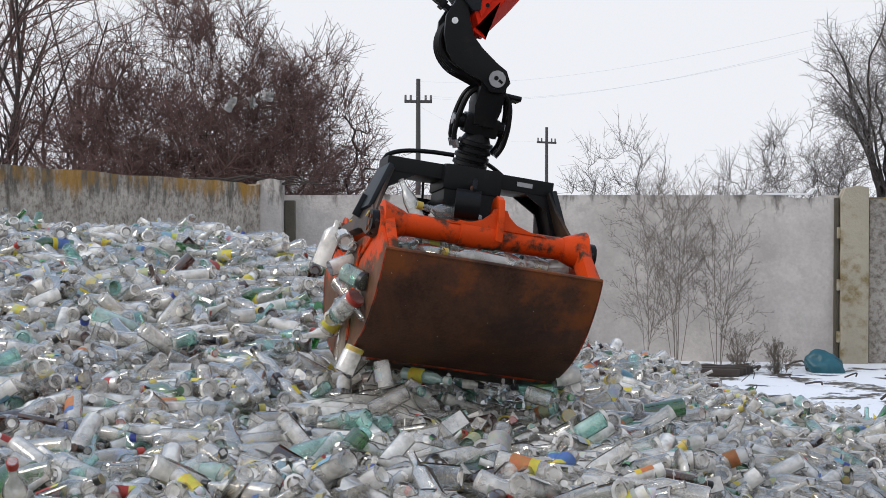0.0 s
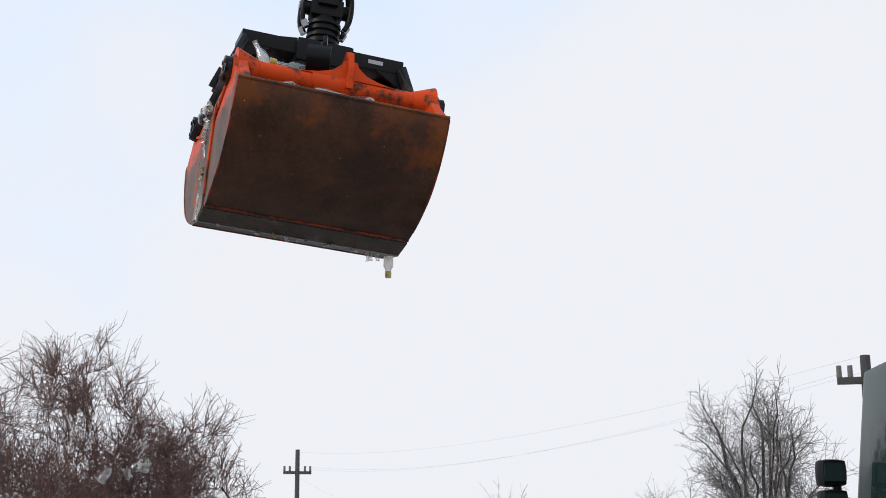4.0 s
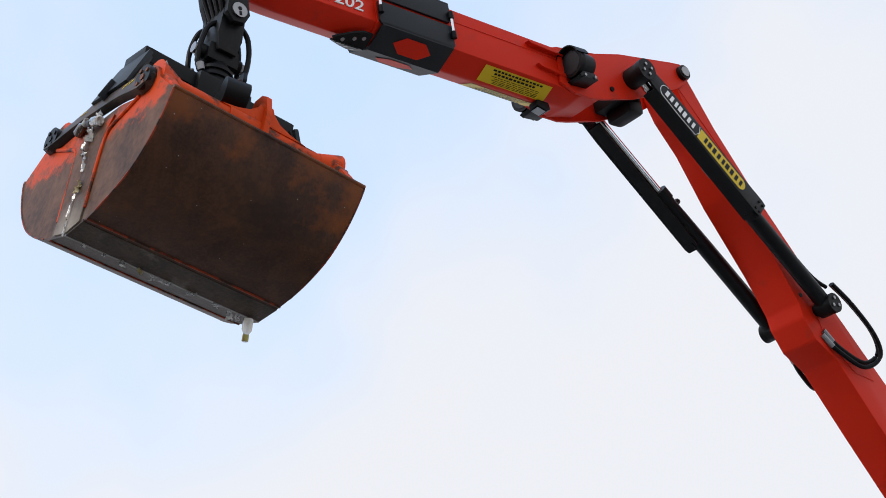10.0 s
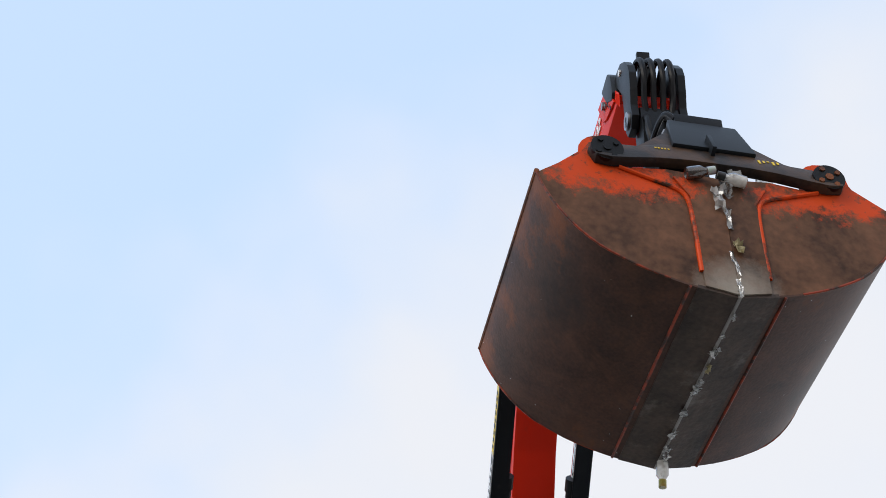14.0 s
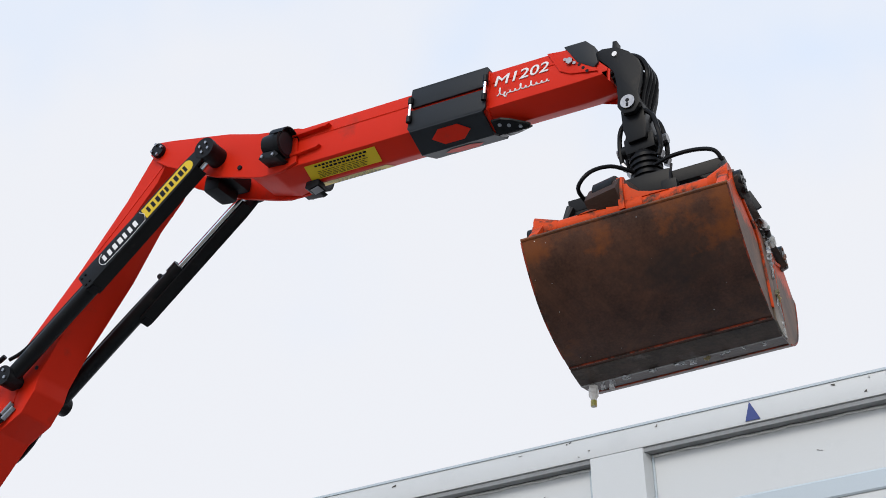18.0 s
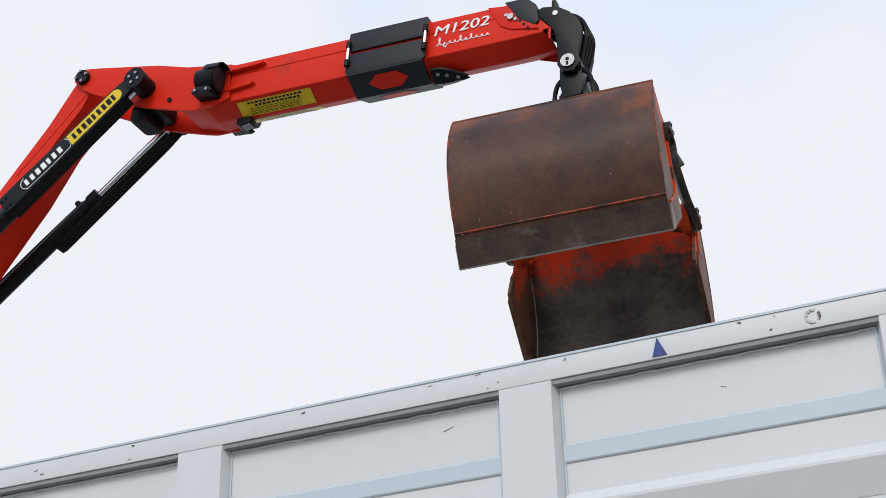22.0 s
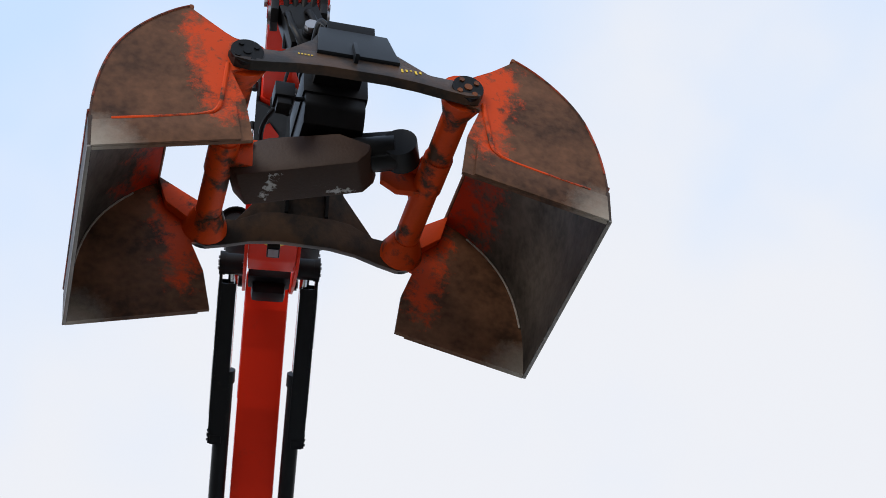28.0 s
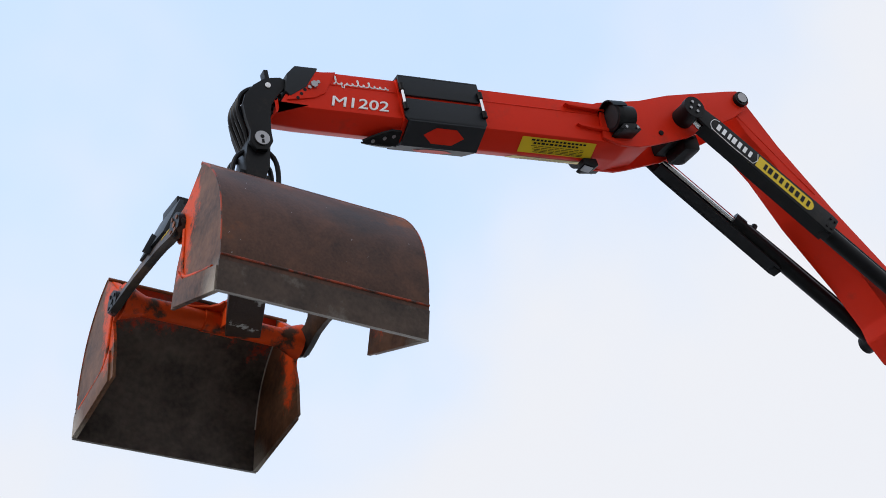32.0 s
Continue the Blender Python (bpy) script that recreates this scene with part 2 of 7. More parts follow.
def words(body, size, material, parent, at, name="lettering", squeeze=1.0, slant=0.0):
    """Writing cut as a thin plate with the built-in font."""
    cu = bpy.data.curves.new(name, "FONT")
    cu.body, cu.size, cu.align_x, cu.align_y, cu.extrude, cu.shear = body, size, "CENTER", "CENTER", 0.0018, slant
    cu.resolution_u, cu.bevel_depth, cu.bevel_resolution = 3, 0.0009, 0
    tmp = new(name, cu)
    me = bpy.data.meshes.new_from_object(tmp.evaluated_get(bpy.context.evaluated_depsgraph_get()))
    bpy.data.objects.remove(tmp)
    me.materials.clear()
    me.materials.append(material)
    me.transform(Matrix.Diagonal((squeeze, 1, 1, 1)))
    ob = new(name, me)
    ob.parent = parent
    ob.matrix_basis = at
    return ob


def empty(name, label, category, group="", kind="", at=None):
    ob = new(name)
    ob.empty_display_size = 0.3
    if at is not None:
        ob.matrix_basis = at
    return tagged(ob, label, category, group, kind)


# ---- materials ----
RED = noise_mat("crane_red", (0.66, 0.023, 0.006), 0.45, 0.0, 0.10, 2.5, 0.02, 220, spot=(0.40, 0.03, 0.015), spot_at=(0.60, 0.80), spot_scale=5, spec=0.14)
BLACK = noise_mat("crane_black", (0.006, 0.0065, 0.0075), 0.40, 0.0, 0.3, 5, 0.05, 180, spot=(0.026, 0.021, 0.017), spot_at=(0.60, 0.80), spot_scale=7, spec=0.17)
COVER = noise_mat("cover_anthracite", (0.013, 0.016, 0.020), 0.48, 0.0, 0.15, 4, 0.03, 200, spot=(0.034, 0.030, 0.026), spot_at=(0.66, 0.85), spot_scale=9, spec=0.25)
CHROME = noise_mat("chrome", (0.75, 0.77, 0.8), 0.12, 1.0, 0.05, 8)
STEEL = noise_mat("bare_steel", (0.30, 0.30, 0.31), 0.38, 1.0, 0.25, 12, 0.1)
RUBBER = noise_mat("rubber", (0.005, 0.005, 0.006), 0.45, 0.0, 0.3, 10, 0.05, spec=0.16)
RUST = noise_mat("rusty_plate", (0.080, 0.034, 0.020), 0.48, 0.0, 0.5, 5.0, 0.10, 90, spot=(0.125, 0.050, 0.026), spot_at=(0.50, 0.80), spot_scale=1.7, streak=(1.0, 1.0, 0.6), spec=0.25, rand=0.12, warp=2.2, hard=True)
def edge_rust(m):
    n, l = m.node_tree.nodes, m.node_tree.links
    b = n["Principled BSDF"]
    tc = next(x for x in n if x.type == "TEX_COORD")
    sep, ends, rim = n.new("ShaderNodeSeparateXYZ"), n.new("ShaderNodeMath"), n.new("ShaderNodeMapRange")
    l.new(tc.outputs["Object"], sep.inputs[0])
    ends.operation = "ABSOLUTE"
    l.new(sep.outputs["X"], ends.inputs[0])
    rim.inputs["From Min"].default_value, rim.inputs["From Max"].default_value = 0.22, 0.45
    rim.inputs["To Max"].default_value = 0.12
    l.new(ends.outputs[0], rim.inputs["Value"])
    high = n.new("ShaderNodeMapRange")
    high.inputs["From Min"].default_value, high.inputs["From Max"].default_value = -0.36, -0.14
    high.inputs["To Max"].default_value = 0.23
    l.new(sep.outputs["Z"], high.inputs["Value"])
    for colour, cut, scale_, lift in (((0.026, 0.017, 0.014), 0.52, 2.6, ()), ((0.205, 0.058, 0.013), 0.66, 5.5, (rim, high))):
        old = b.inputs["Base Color"].links[0].from_socket
        nz, edge, mx = n.new("ShaderNodeTexNoise"), n.new("ShaderNodeMapRange"), n.new("ShaderNodeMix")
        nz.inputs["Scale"].default_value, nz.inputs["Detail"].default_value, nz.inputs["Roughness"].default_value = scale_, 9, 0.66
        l.new(tc.outputs["Object"], nz.inputs["Vector"])
        value = nz.outputs["Fac"]
        for node in lift:
            add = n.new("ShaderNodeMath")
            l.new(value, add.inputs[0])
            l.new(node.outputs[0], add.inputs[1])
            value = add.outputs[0]
        edge.inputs["From Min"].default_value, edge.inputs["From Max"].default_value = cut, cut + 0.16
        edge.inputs["To Max"].default_value = 0.85
        l.new(value, edge.inputs["Value"])
        mx.data_type = "RGBA"
        mx.inputs["B"].default_value = (*colour, 1)
        l.new(edge.outputs[0], mx.inputs["Factor"])
        l.new(old, mx.inputs["A"])
        l.new(mx.outputs["Result"], b.inputs["Base Color"])
    return m


edge_rust(RUST)
ORANGE = noise_mat("worn_orange_paint", (0.62, 0.060, 0.006), 0.48, 0.0, 0.25, 5, 0.06, 90, spot=(0.07, 0.032, 0.018), spot_at=(0.52, 0.62), spot_scale=9, spec=0.15)
SCRAPED = noise_mat("scraped_lip_plate", (0.054, 0.035, 0.026), 0.5, 0.1, 0.5, 7, 0.2, 60, spot=(0.13, 0.112, 0.095), spot_at=(0.56, 0.72), spot_scale=9, spec=0.3, hard=True)
LIP = noise_mat("polished_lip", (0.22, 0.205, 0.19), 0.42, 0.4, 0.4, 8, 0.1)
WHITE = noise_mat("white_sticker", (0.82, 0.82, 0.82), 0.4, 0, 0.03, 8)
YELLOW = noise_mat("yellow_sticker", (0.72, 0.50, 0.015), 0.4, 0, 0.05, 8, spec=0.3)
BODY = noise_mat("silver_truck_paint", (0.63, 0.655, 0.665), 0.40, 0.0, 0.04, 2.0, 0.02, 140, spot=(0.55, 0.58, 0.59), spot_at=(0.55, 0.85), spot_scale=4)
STRIPE = noise_mat("pale_blue_stripe", (0.50, 0.575, 0.63), 0.42, 0.0, 0.06, 2.5, 0.02, 140)
BLUE = noise_mat("blue_mark", (0.012, 0.035, 0.20), 0.4, 0, 0.1, 8)
CAB = noise_mat("dark_green_cab_paint", (0.010, 0.028, 0.022), 0.3, 0, 0.1, 3, coat=0.4)

# ---- ground and fence ----
FENCE_N, FENCE_T = Vector((-0.4825, 0.8759, 0)), Vector((0.8759, 0.4825, 0))
CREST = [(-62, 1.68), (-50, 1.67), (-43, 1.62), (-40, 1.53), (-38, 1.43), (-35, 1.22), (-33, 1.03), (-31, 0.92), (-28, 0.87), (-25.5, 0.78), (-22.5, 0.58), (-16, 0.40), (-8, 0.2), (4, 0.0)]


def crest(az):
    return float(np.interp(az, [a for a, h in CREST], [h for a, h in CREST]))


def ground_z(x, y):
    """The yard: low near the eye, a little higher towards the fence, flat far off."""
    d = FENCE_N.x * x + FENCE_N.y * y
    return 0.27 * min(1, max(0, (d - 6) / 7)) + 0.03 * noise.noise((x * 0.5, y * 0.5, 0)) * (1 if abs(x) + abs(y) < 60 else 0)


def heap_z(x, y):
    """The top of the glass heap, or None off it."""
    d = math.hypot(x, y)
    az = math.degrees(math.atan2(x, y))
    if d < 2.9 or az < -63 or az > -6 or d > 14:
        return None
    c = crest(az) + 0.07 * noise.noise((x * 1.1, y * 1.1, 3)) + 0.03 * noise.noise((x * 3, y * 3, 5))
    near = min(c, 0.78) if az > -24 else 0.78
    if d < 4.8:
        z = near * max(0, (d - 2.9) / 1.9)
    elif d < 9.3:
        k = (d - 4.8) / 4.5
        z = near + (c - near) * (k * k * (3 - 2 * k) * 0.5 + k * 0.5)
    else:
        z = c * max(0, 1 - ((d - 9.3) / 3.6) ** 1.5)
    if az < -56:
        z *= max(0, (az + 63) / 7)
    if az > -14:
        z *= max(0, (-6 - az) / 8)
    return z if z > ground_z(x, y) - 0.05 else None


SNOW = noise_mat("trampled_snow_and_mud", (0.80, 0.81, 0.84), 0.7, 0, 0.06, 1.2, 0.5, 25, spot=(0.085, 0.072, 0.056), spot_at=(0.54, 0.58), spot_scale=2.4)
# the snow has gone except along the fence
n_, l_ = SNOW.node_tree.nodes, SNOW.node_tree.links
old = n_["Principled BSDF"].inputs["Base Color"].links[0].from_socket
far_, melt, mud = n_.new("ShaderNodeVectorMath"), n_.new("ShaderNodeMapRange"), n_.new("ShaderNodeMix")
far_.operation = "DOT_PRODUCT"
far_.inputs[1].default_value = FENCE_N
l_.new(next(x for x in n_ if x.type == "TEX_COORD").outputs["Object"], far_.inputs[0])
l_.new(far_.outputs["Value"], melt.inputs["Value"])
melt.inputs["From Min"].default_value, melt.inputs["From Max"].default_value = 9.0, 11.5
mud.data_type = "RGBA"
mud.inputs["A"].default_value = (0.11, 0.095, 0.075, 1)
l_.new(melt.outputs[0], mud.inputs["Factor"])
l_.new(old, mud.inputs["B"])
l_.new(mud.outputs["Result"], n_["Principled BSDF"].inputs["Base Color"])
bm = bmesh.new()
edges = [-2500, -600, -200, -90, -50, -32] + [-24 + 0.75 * i for i in range(57)] + [24, 40, 70, 150, 500, 2500]
grid = [[bm.verts.new((x, y, ground_z(x, y))) for x in edges] for y in edges]
for r0, r1 in zip(grid, grid[1:]):
    for i in range(len(edges) - 1):
        bm.faces.new((r0[i], r0[i + 1], r1[i + 1], r1[i]))
tagged(part("ground", bm, SNOW), "yard ground of thin trampled snow over mud", "ground", kind="structure")

def fence_mat(name, base, stain, lichen, drip, speckle=8.0, cover=(0.50, 0.64)):
    """Old cast concrete: blotches, dark runs from the top edge, and lichen in tongues along it."""
    m = noise_mat(name, base, 0.88, 0, 0.18, 3.0, 0.6, 34, spot=stain, spot_at=cover, spot_scale=speckle, hard=True)
    n, l = m.node_tree.nodes, m.node_tree.links
    b = n["Principled BSDF"]
    tc = next(x for x in n if x.type == "TEX_COORD")
    sep = n.new("ShaderNodeSeparateXYZ")
    l.new(tc.outputs["Object"], sep.inputs[0])
    for colour, scale_, reach, cut, seed in (((0.075, 0.066, 0.052), (4.0, 1.0, 1.1), 0.55, drip, 3.0), ((0.33, 0.165, 0.012), (1.7, 1.0, 0.55), 0.42, lichen, 11.0)):
        old = b.inputs["Base Color"].links[0].from_socket
        mp, nz, fall, tot, edge, mx = n.new("ShaderNodeMapping"), n.new("ShaderNodeTexNoise"), n.new("ShaderNodeMapRange"), n.new("ShaderNodeMath"), n.new("ShaderNodeMapRange"), n.new("ShaderNodeMix")
        mp.inputs["Scale"].default_value, mp.inputs["Location"].default_value = scale_, (seed, seed, seed)
        nz.inputs["Scale"].default_value, nz.inputs["Detail"].default_value, nz.inputs["Roughness"].default_value = 1.6, 9, 0.68
        l.new(tc.outputs["Object"], mp.inputs[0])
        l.new(mp.outputs[0], nz.inputs["Vector"])
        fall.inputs["From Min"].default_value, fall.inputs["From Max"].default_value = 1.98 - reach, 1.98
        fall.inputs["To Min"].default_value, fall.inputs["To Max"].default_value = -0.22, 0.16
        l.new(sep.outputs["Z"], fall.inputs["Value"])
        l.new(nz.outputs["Fac"], tot.inputs[0])
        l.new(fall.outputs[0], tot.inputs[1])
        edge.inputs["From Min"].default_value, edge.inputs["From Max"].default_value = cut, cut + 0.13
        edge.inputs["To Max"].default_value = 0.85
        l.new(tot.outputs[0], edge.inputs["Value"])
        mx.data_type = "RGBA"
        mx.inputs["B"].default_value = (*colour, 1)
        l.new(edge.outputs[0], mx.inputs["Factor"])
        l.new(old, mx.inputs["A"])
        l.new(mx.outputs["Result"], b.inputs["Base Color"])
    return m


CONCRETE = fence_mat("old_concrete", (0.38, 0.345, 0.30), (0.13, 0.108, 0.086), 0.60, 0.565, 20.0, (0.44, 0.68))
PALE = fence_mat("pale_concrete", (0.520, 0.482, 0.450), (0.475, 0.440, 0.41), 0.90, 0.60)
POSTC = noise_mat("mossy_post_concrete", (0.36, 0.325, 0.25), 0.9, 0, 0.30, 3.5, 0.7, 40, spot=(0.20, 0.15, 0.065), spot_at=(0.50, 0.66), spot_scale=5)
DARK_JOINT = noise_mat("dark_joint_concrete", (0.085, 0.074, 0.056), 0.92, 0, 0.45, 6, 0.7, 40)
LICHEN = noise_mat("yellow_lichen", (0.33, 0.20, 0.035), 0.95, 0, 0.5, 9, 0.6, 45, spot=(0.19, 0.16, 0.11), spot_at=(0.50, 0.60), spot_scale=9)


def fence_at(s, off=0.0):
    return FENCE_N * (16.2 + off) + FENCE_T * s


fence = empty("concrete_fence", "old weathered concrete slab fence behind the glass heap", "fence", kind="structure")
turn = math.degrees(math.atan2(FENCE_T.y, FENCE_T.x))


def slab(length, height, rough_top, moss, material, name="slab"):
    """A cast slab with a nibbled top edge."""
    bm = bmesh.new()
    k = 40
    top = [(length * i / k, height + rough_top * noise.noise((length * i / k * 1.7, height * 9, 1)) - (0.03 if i in (k - 3, k - 2) else 0)) for i in range(k + 1)]
    prism(bm, [(0, -0.4), (length, -0.4)] + top[::-1], -0.07, 0.07)
    ob = part(name, bm, material, fence, smooth=False)
    if moss:
        bm = bmesh.new()
        for i in range(k):
            a, b = top[i], top[i + 1]
            h0, h1 = [0.012 + 0.03 * abs(noise.noise((p[0] * 5, 4, 2))) for p in (a, b)]
            vs = [bm.verts.new((a[0], -0.073, a[1] - h0)), bm.verts.new((b[0], -0.073, b[1] - h1)), bm.verts.new((b[0], -0.073, b[1] + 0.003)), bm.verts.new((a[0], -0.073, a[1] + 0.003)), bm.verts.new((b[0], 0.07, b[1] + 0.003)), bm.verts.new((a[0], 0.07, a[1] + 0.003))]
            bm.faces.new(vs[:4])
            bm.faces.new((vs[3], vs[2], vs[4], vs[5]))
        lichen = part("lichen", bm, LICHEN, ob, smooth=False)
    return ob


panel = slab(5.95, 2.05 - 0.1, 0.005, 0, PALE)
panel.matrix_basis = Matrix.Translation(fence_at(-3.0) + Vector((0, 0, 0.1))) @ pose(0, 0, 0, 0, 0, turn)
panel2 = slab(5.95, 2.02 - 0.1, 0.015, 1, CONCRETE)
panel2.matrix_basis = Matrix.Translation(fence_at(3.28) + Vector((0, 0, 0.1))) @ pose(0, 0, 0, 0, 0, turn)
panel4 = slab(5.95, 2.02 - 0.1, 0.015, 1, CONCRETE)
panel4.matrix_basis = Matrix.Translation(fence_at(9.5) + Vector((0, 0, 0.1))) @ pose(0, 0, 0, 0, 0, turn)
# the stretch that bends towards the eye
ang = radians(-40.2)
knee_a = Vector((16.3 * math.sin(ang), 16.3 * math.cos(ang), 0))
ang = radians(-50.2)
knee_b = Vector((12.2 * math.sin(ang), 12.2 * math.cos(ang), 0))
left_turn = math.degrees(math.atan2((knee_a - knee_b).y, (knee_a - knee_b).x))
panel3 = slab(6.2, 2.17 - 0.1, 0.02, 0, CONCRETE)
panel3.matrix_basis = Matrix.Translation(knee_a + Vector((0, 0, 0.1))) @ pose(0, 0, 0, 0, 0, left_turn) @ Matrix.Translation((-6.2, 0, 0))
panel5 = slab(6.2, 2.2 - 0.1, 0.02, 0, CONCRETE)
panel5.matrix_basis = Matrix.Translation(knee_a + Vector((0, 0, 0.1))) @ pose(0, 0, 0, 0, 0, left_turn) @ Matrix.Translation((-12.5, 0, 0))


def fence_post(s, off, h, w, material):
    bm = bmesh.new()
    prism(bm, [(-w / 2, -0.4), (w / 2, -0.4), (w / 2, h), (w * 0.1, h + 0.02), (-w * 0.36, h - 0.01), (-w / 2, h - 0.12)], -0.12, 0.12, bevel=0.012)
    for z in (0.55, 1.1, 1.65):
        box(bm, (-w * 0.62, -0.10, z - 0.06), (-w * 0.48, 0.02, z + 0.06), 0.006)
    for z in (0.62, 1.52):
        rod(bm, (-w * 0.2, -0.135, z), (-w * 0.2, -0.10, z), 0.022, seg=8)
    ob = part("post", bm, material, fence)
    ob.matrix_basis = Matrix.Translation(fence_at(s, off)) @ pose(0, 0, 0, 0, 0, turn)
    return ob


fence_post(3.11, -0.05, 2.13, 0.29, POSTC)
fence_post(9.35, -0.05, 2.13, 0.29, POSTC)
fence_post(-3.12, -0.30, 2.20, 0.30, PALE)
# dark strips in the gaps beside the posts
for s_, off, w, h in ((-2.91, -0.20, 0.11, 1.99), (2.93, -0.08, 0.05, 2.02), (9.17, -0.08, 0.05, 2.02)):
    bm = bmesh.new()
    box(bm, (-w / 2, -0.03, -0.3), (w / 2, 0.06, h), 0.01)
    part("joint", bm, DARK_JOINT, fence, "dark joint").matrix_basis = Matrix.Translation(fence_at(s_, off)) @ pose(0, 0, 0, 0, 0, turn)

# ---- the lorry ----
ALONG, ACROSS = Vector((0.656, -0.755, 0)), Vector((0.755, 0.656, 0))
LORRY_TURN = math.degrees(math.atan2(ALONG.y, ALONG.x))
NEAR = 2.217 * 1.98 + 0.060
# lorry space: x towards the tail from the crane's column, y from the eye's side wall (0) to the far side (2.5), z up
LORRY = Matrix.Translation(ACROSS * NEAR + ALONG * -6.49) @ pose(0, 0, 0, 0, 0, LORRY_TURN)
lorry = empty("loading_lorry", "lorry with a dark cab and a high silver steel body", "lorry", at=LORRY)
FRONT, TAIL, SILL, RAIL = 1.0, 9.6, 1.15, 3.63
POSTS = [3.405 - 1.30, 3.405, 3.405 + 1.30, 3.405 + 2.585, 3.405 + 3.88, 3.405 + 5.18]


# dark grey that stands for the shade below the top rail
RAIL_SHADE = noise_mat("rail_shade_grey", (0.24, 0.25, 0.26), 0.6, 0, 0.4, 6, 0.1, 60)


PROUD = 0.046
CAULK = noise_mat("pale_caulking", (0.72, 0.73, 0.72), 0.7, 0, 0.25, 30, 0.3, 80)


def body_side(y, out):
    """One long wall of the body: plates between posts, pressed bands, a top rail and a sill."""
    s = -1 if out < 0 else 1
    bm = bmesh.new()
    box(bm, (FRONT, min(y, y + s * -0.05), SILL), (TAIL, max(y, y + s * -0.05), RAIL))
    wall = part("side_wall", bm, BODY, lorry, smooth=False)
    bm = bmesh.new()
    box(bm, (FRONT - 0.02, min(y + s * PROUD, y - s * 0.06), RAIL), (TAIL + 0.02, max(y + s * PROUD, y - s * 0.06), RAIL + 0.085), 0.008)
    rail = part("top_rail", bm, BODY, lorry)
    # thin strip under the rail, its shade put in as dark colour
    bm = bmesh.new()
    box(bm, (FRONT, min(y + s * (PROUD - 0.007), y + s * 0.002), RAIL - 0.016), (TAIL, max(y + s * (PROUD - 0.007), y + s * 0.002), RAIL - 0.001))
    part("grimy_flange", bm, RAIL_SHADE, rail, "dark strip painted as shade under the rail", smooth=False)
    bm = bmesh.new()
    box(bm, (FRONT - 0.02, min(y + s * PROUD, y), SILL - 0.12), (TAIL + 0.02, max(y + s * PROUD, y), SILL), 0.008)
    part("sill", bm, BODY, lorry)
    first = None
    for x in POSTS:
        m = pose(x, y, 0)
        if first is None:
            bm = bmesh.new()
            prism(bm, [(0, 0), (0.22, 0), (0.205, s * PROUD), (0.015, s * PROUD)], SILL, RAIL - 0.002, plane="xy")
            first = part("post", bm, BODY, lorry, at=m, smooth=False)
        else:
            again(first, "post", lorry, m)
    bm = bmesh.new()
    box(bm, (FRONT - 0.02, min(y + s * (PROUD + 0.0035), y + s * (PROUD - 0.001)), RAIL + 0.078), (TAIL + 0.02, max(y + s * (PROUD + 0.0035), y + s * (PROUD - 0.001)), RAIL + 0.0865))
    part("rail_lip", bm, STRIPE, rail, "scuffed upper lip of the rail", smooth=False)
    bead = None
    for x in POSTS:
        for dx in (-0.004, 0.224):
            if bead is None:
                bm = bmesh.new()
                hose(bm, [(0, s * 0.003 + 0.0015 * math.sin(k * 2.4), SILL + 0.01 + (RAIL - SILL - 0.03) * k / 30) for k in range(31)], 0.0045, 5, 2)
                bead = part("weld_bead", bm, STRIPE, wall, at=pose(x + dx, y, 0))
            else:
                again(bead, "weld_bead", wall, pose(x + dx, y, 0))
    gaps = [(FRONT + 0.02, POSTS[0])] + [(a + 0.22, b) for a, b in zip(POSTS, POSTS[1:])] + [(POSTS[-1] + 0.22, TAIL - 0.02)]
    for a, b in gaps:
        bm = bmesh.new()
        hose(bm, [(a + (b - a) * k / 40, y + s * (0.004 + 0.002 * math.sin(k * 1.9 + a)), RAIL - 0.021 - 0.003 * math.sin(k * 2.7 + a) ** 2) for k in range(41)], 0.0042, 5, 1)
        part("caulk_bead", bm, CAULK, wall, "uneven pale caulking under the rail")
        for i, (z, h) in enumerate(((RAIL - 0.255, 0.055), (RAIL - 0.50, 0.11), (RAIL - 1.1, 0.1), (RAIL - 1.7, 0.1))):
            bm = bmesh.new()
            if i == 0:
                prism(bm, [(s * 0.003, z - h / 2 - 0.006), (s * 0.007, z - h / 2), (s * 0.007, z + h / 2), (s * 0.003, z + h / 2 + 0.006)], a + 0.002, b - 0.002, plane="yz")
            else:
                prism(bm, [(s * 0.002, z - h / 2), (s * 0.035, z + h / 2), (s * 0.035, z + h / 2 + 0.01), (s * 0.002, z + h / 2 + 0.05)], a + 0.002, b - 0.002, plane="yz")
            part("pressed_band", bm, STRIPE if i == 0 else BODY, wall, at=pose(0, y, 0), smooth=False)
    return wall, rail


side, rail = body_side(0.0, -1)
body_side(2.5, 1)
for x in (FRONT, TAIL):
    bm = bmesh.new()
    box(bm, (x - 0.04, 0.06, SILL), (x + 0.04, 2.44, RAIL + 0.08), 0.006)
    part("end_wall", bm, BODY, lorry, smooth=False)
bm = bmesh.new()
box(bm, (FRONT, 0.02, SILL - 0.1), (TAIL, 2.48, SILL))
part("body_floor", bm, BODY, lorry, smooth=False)
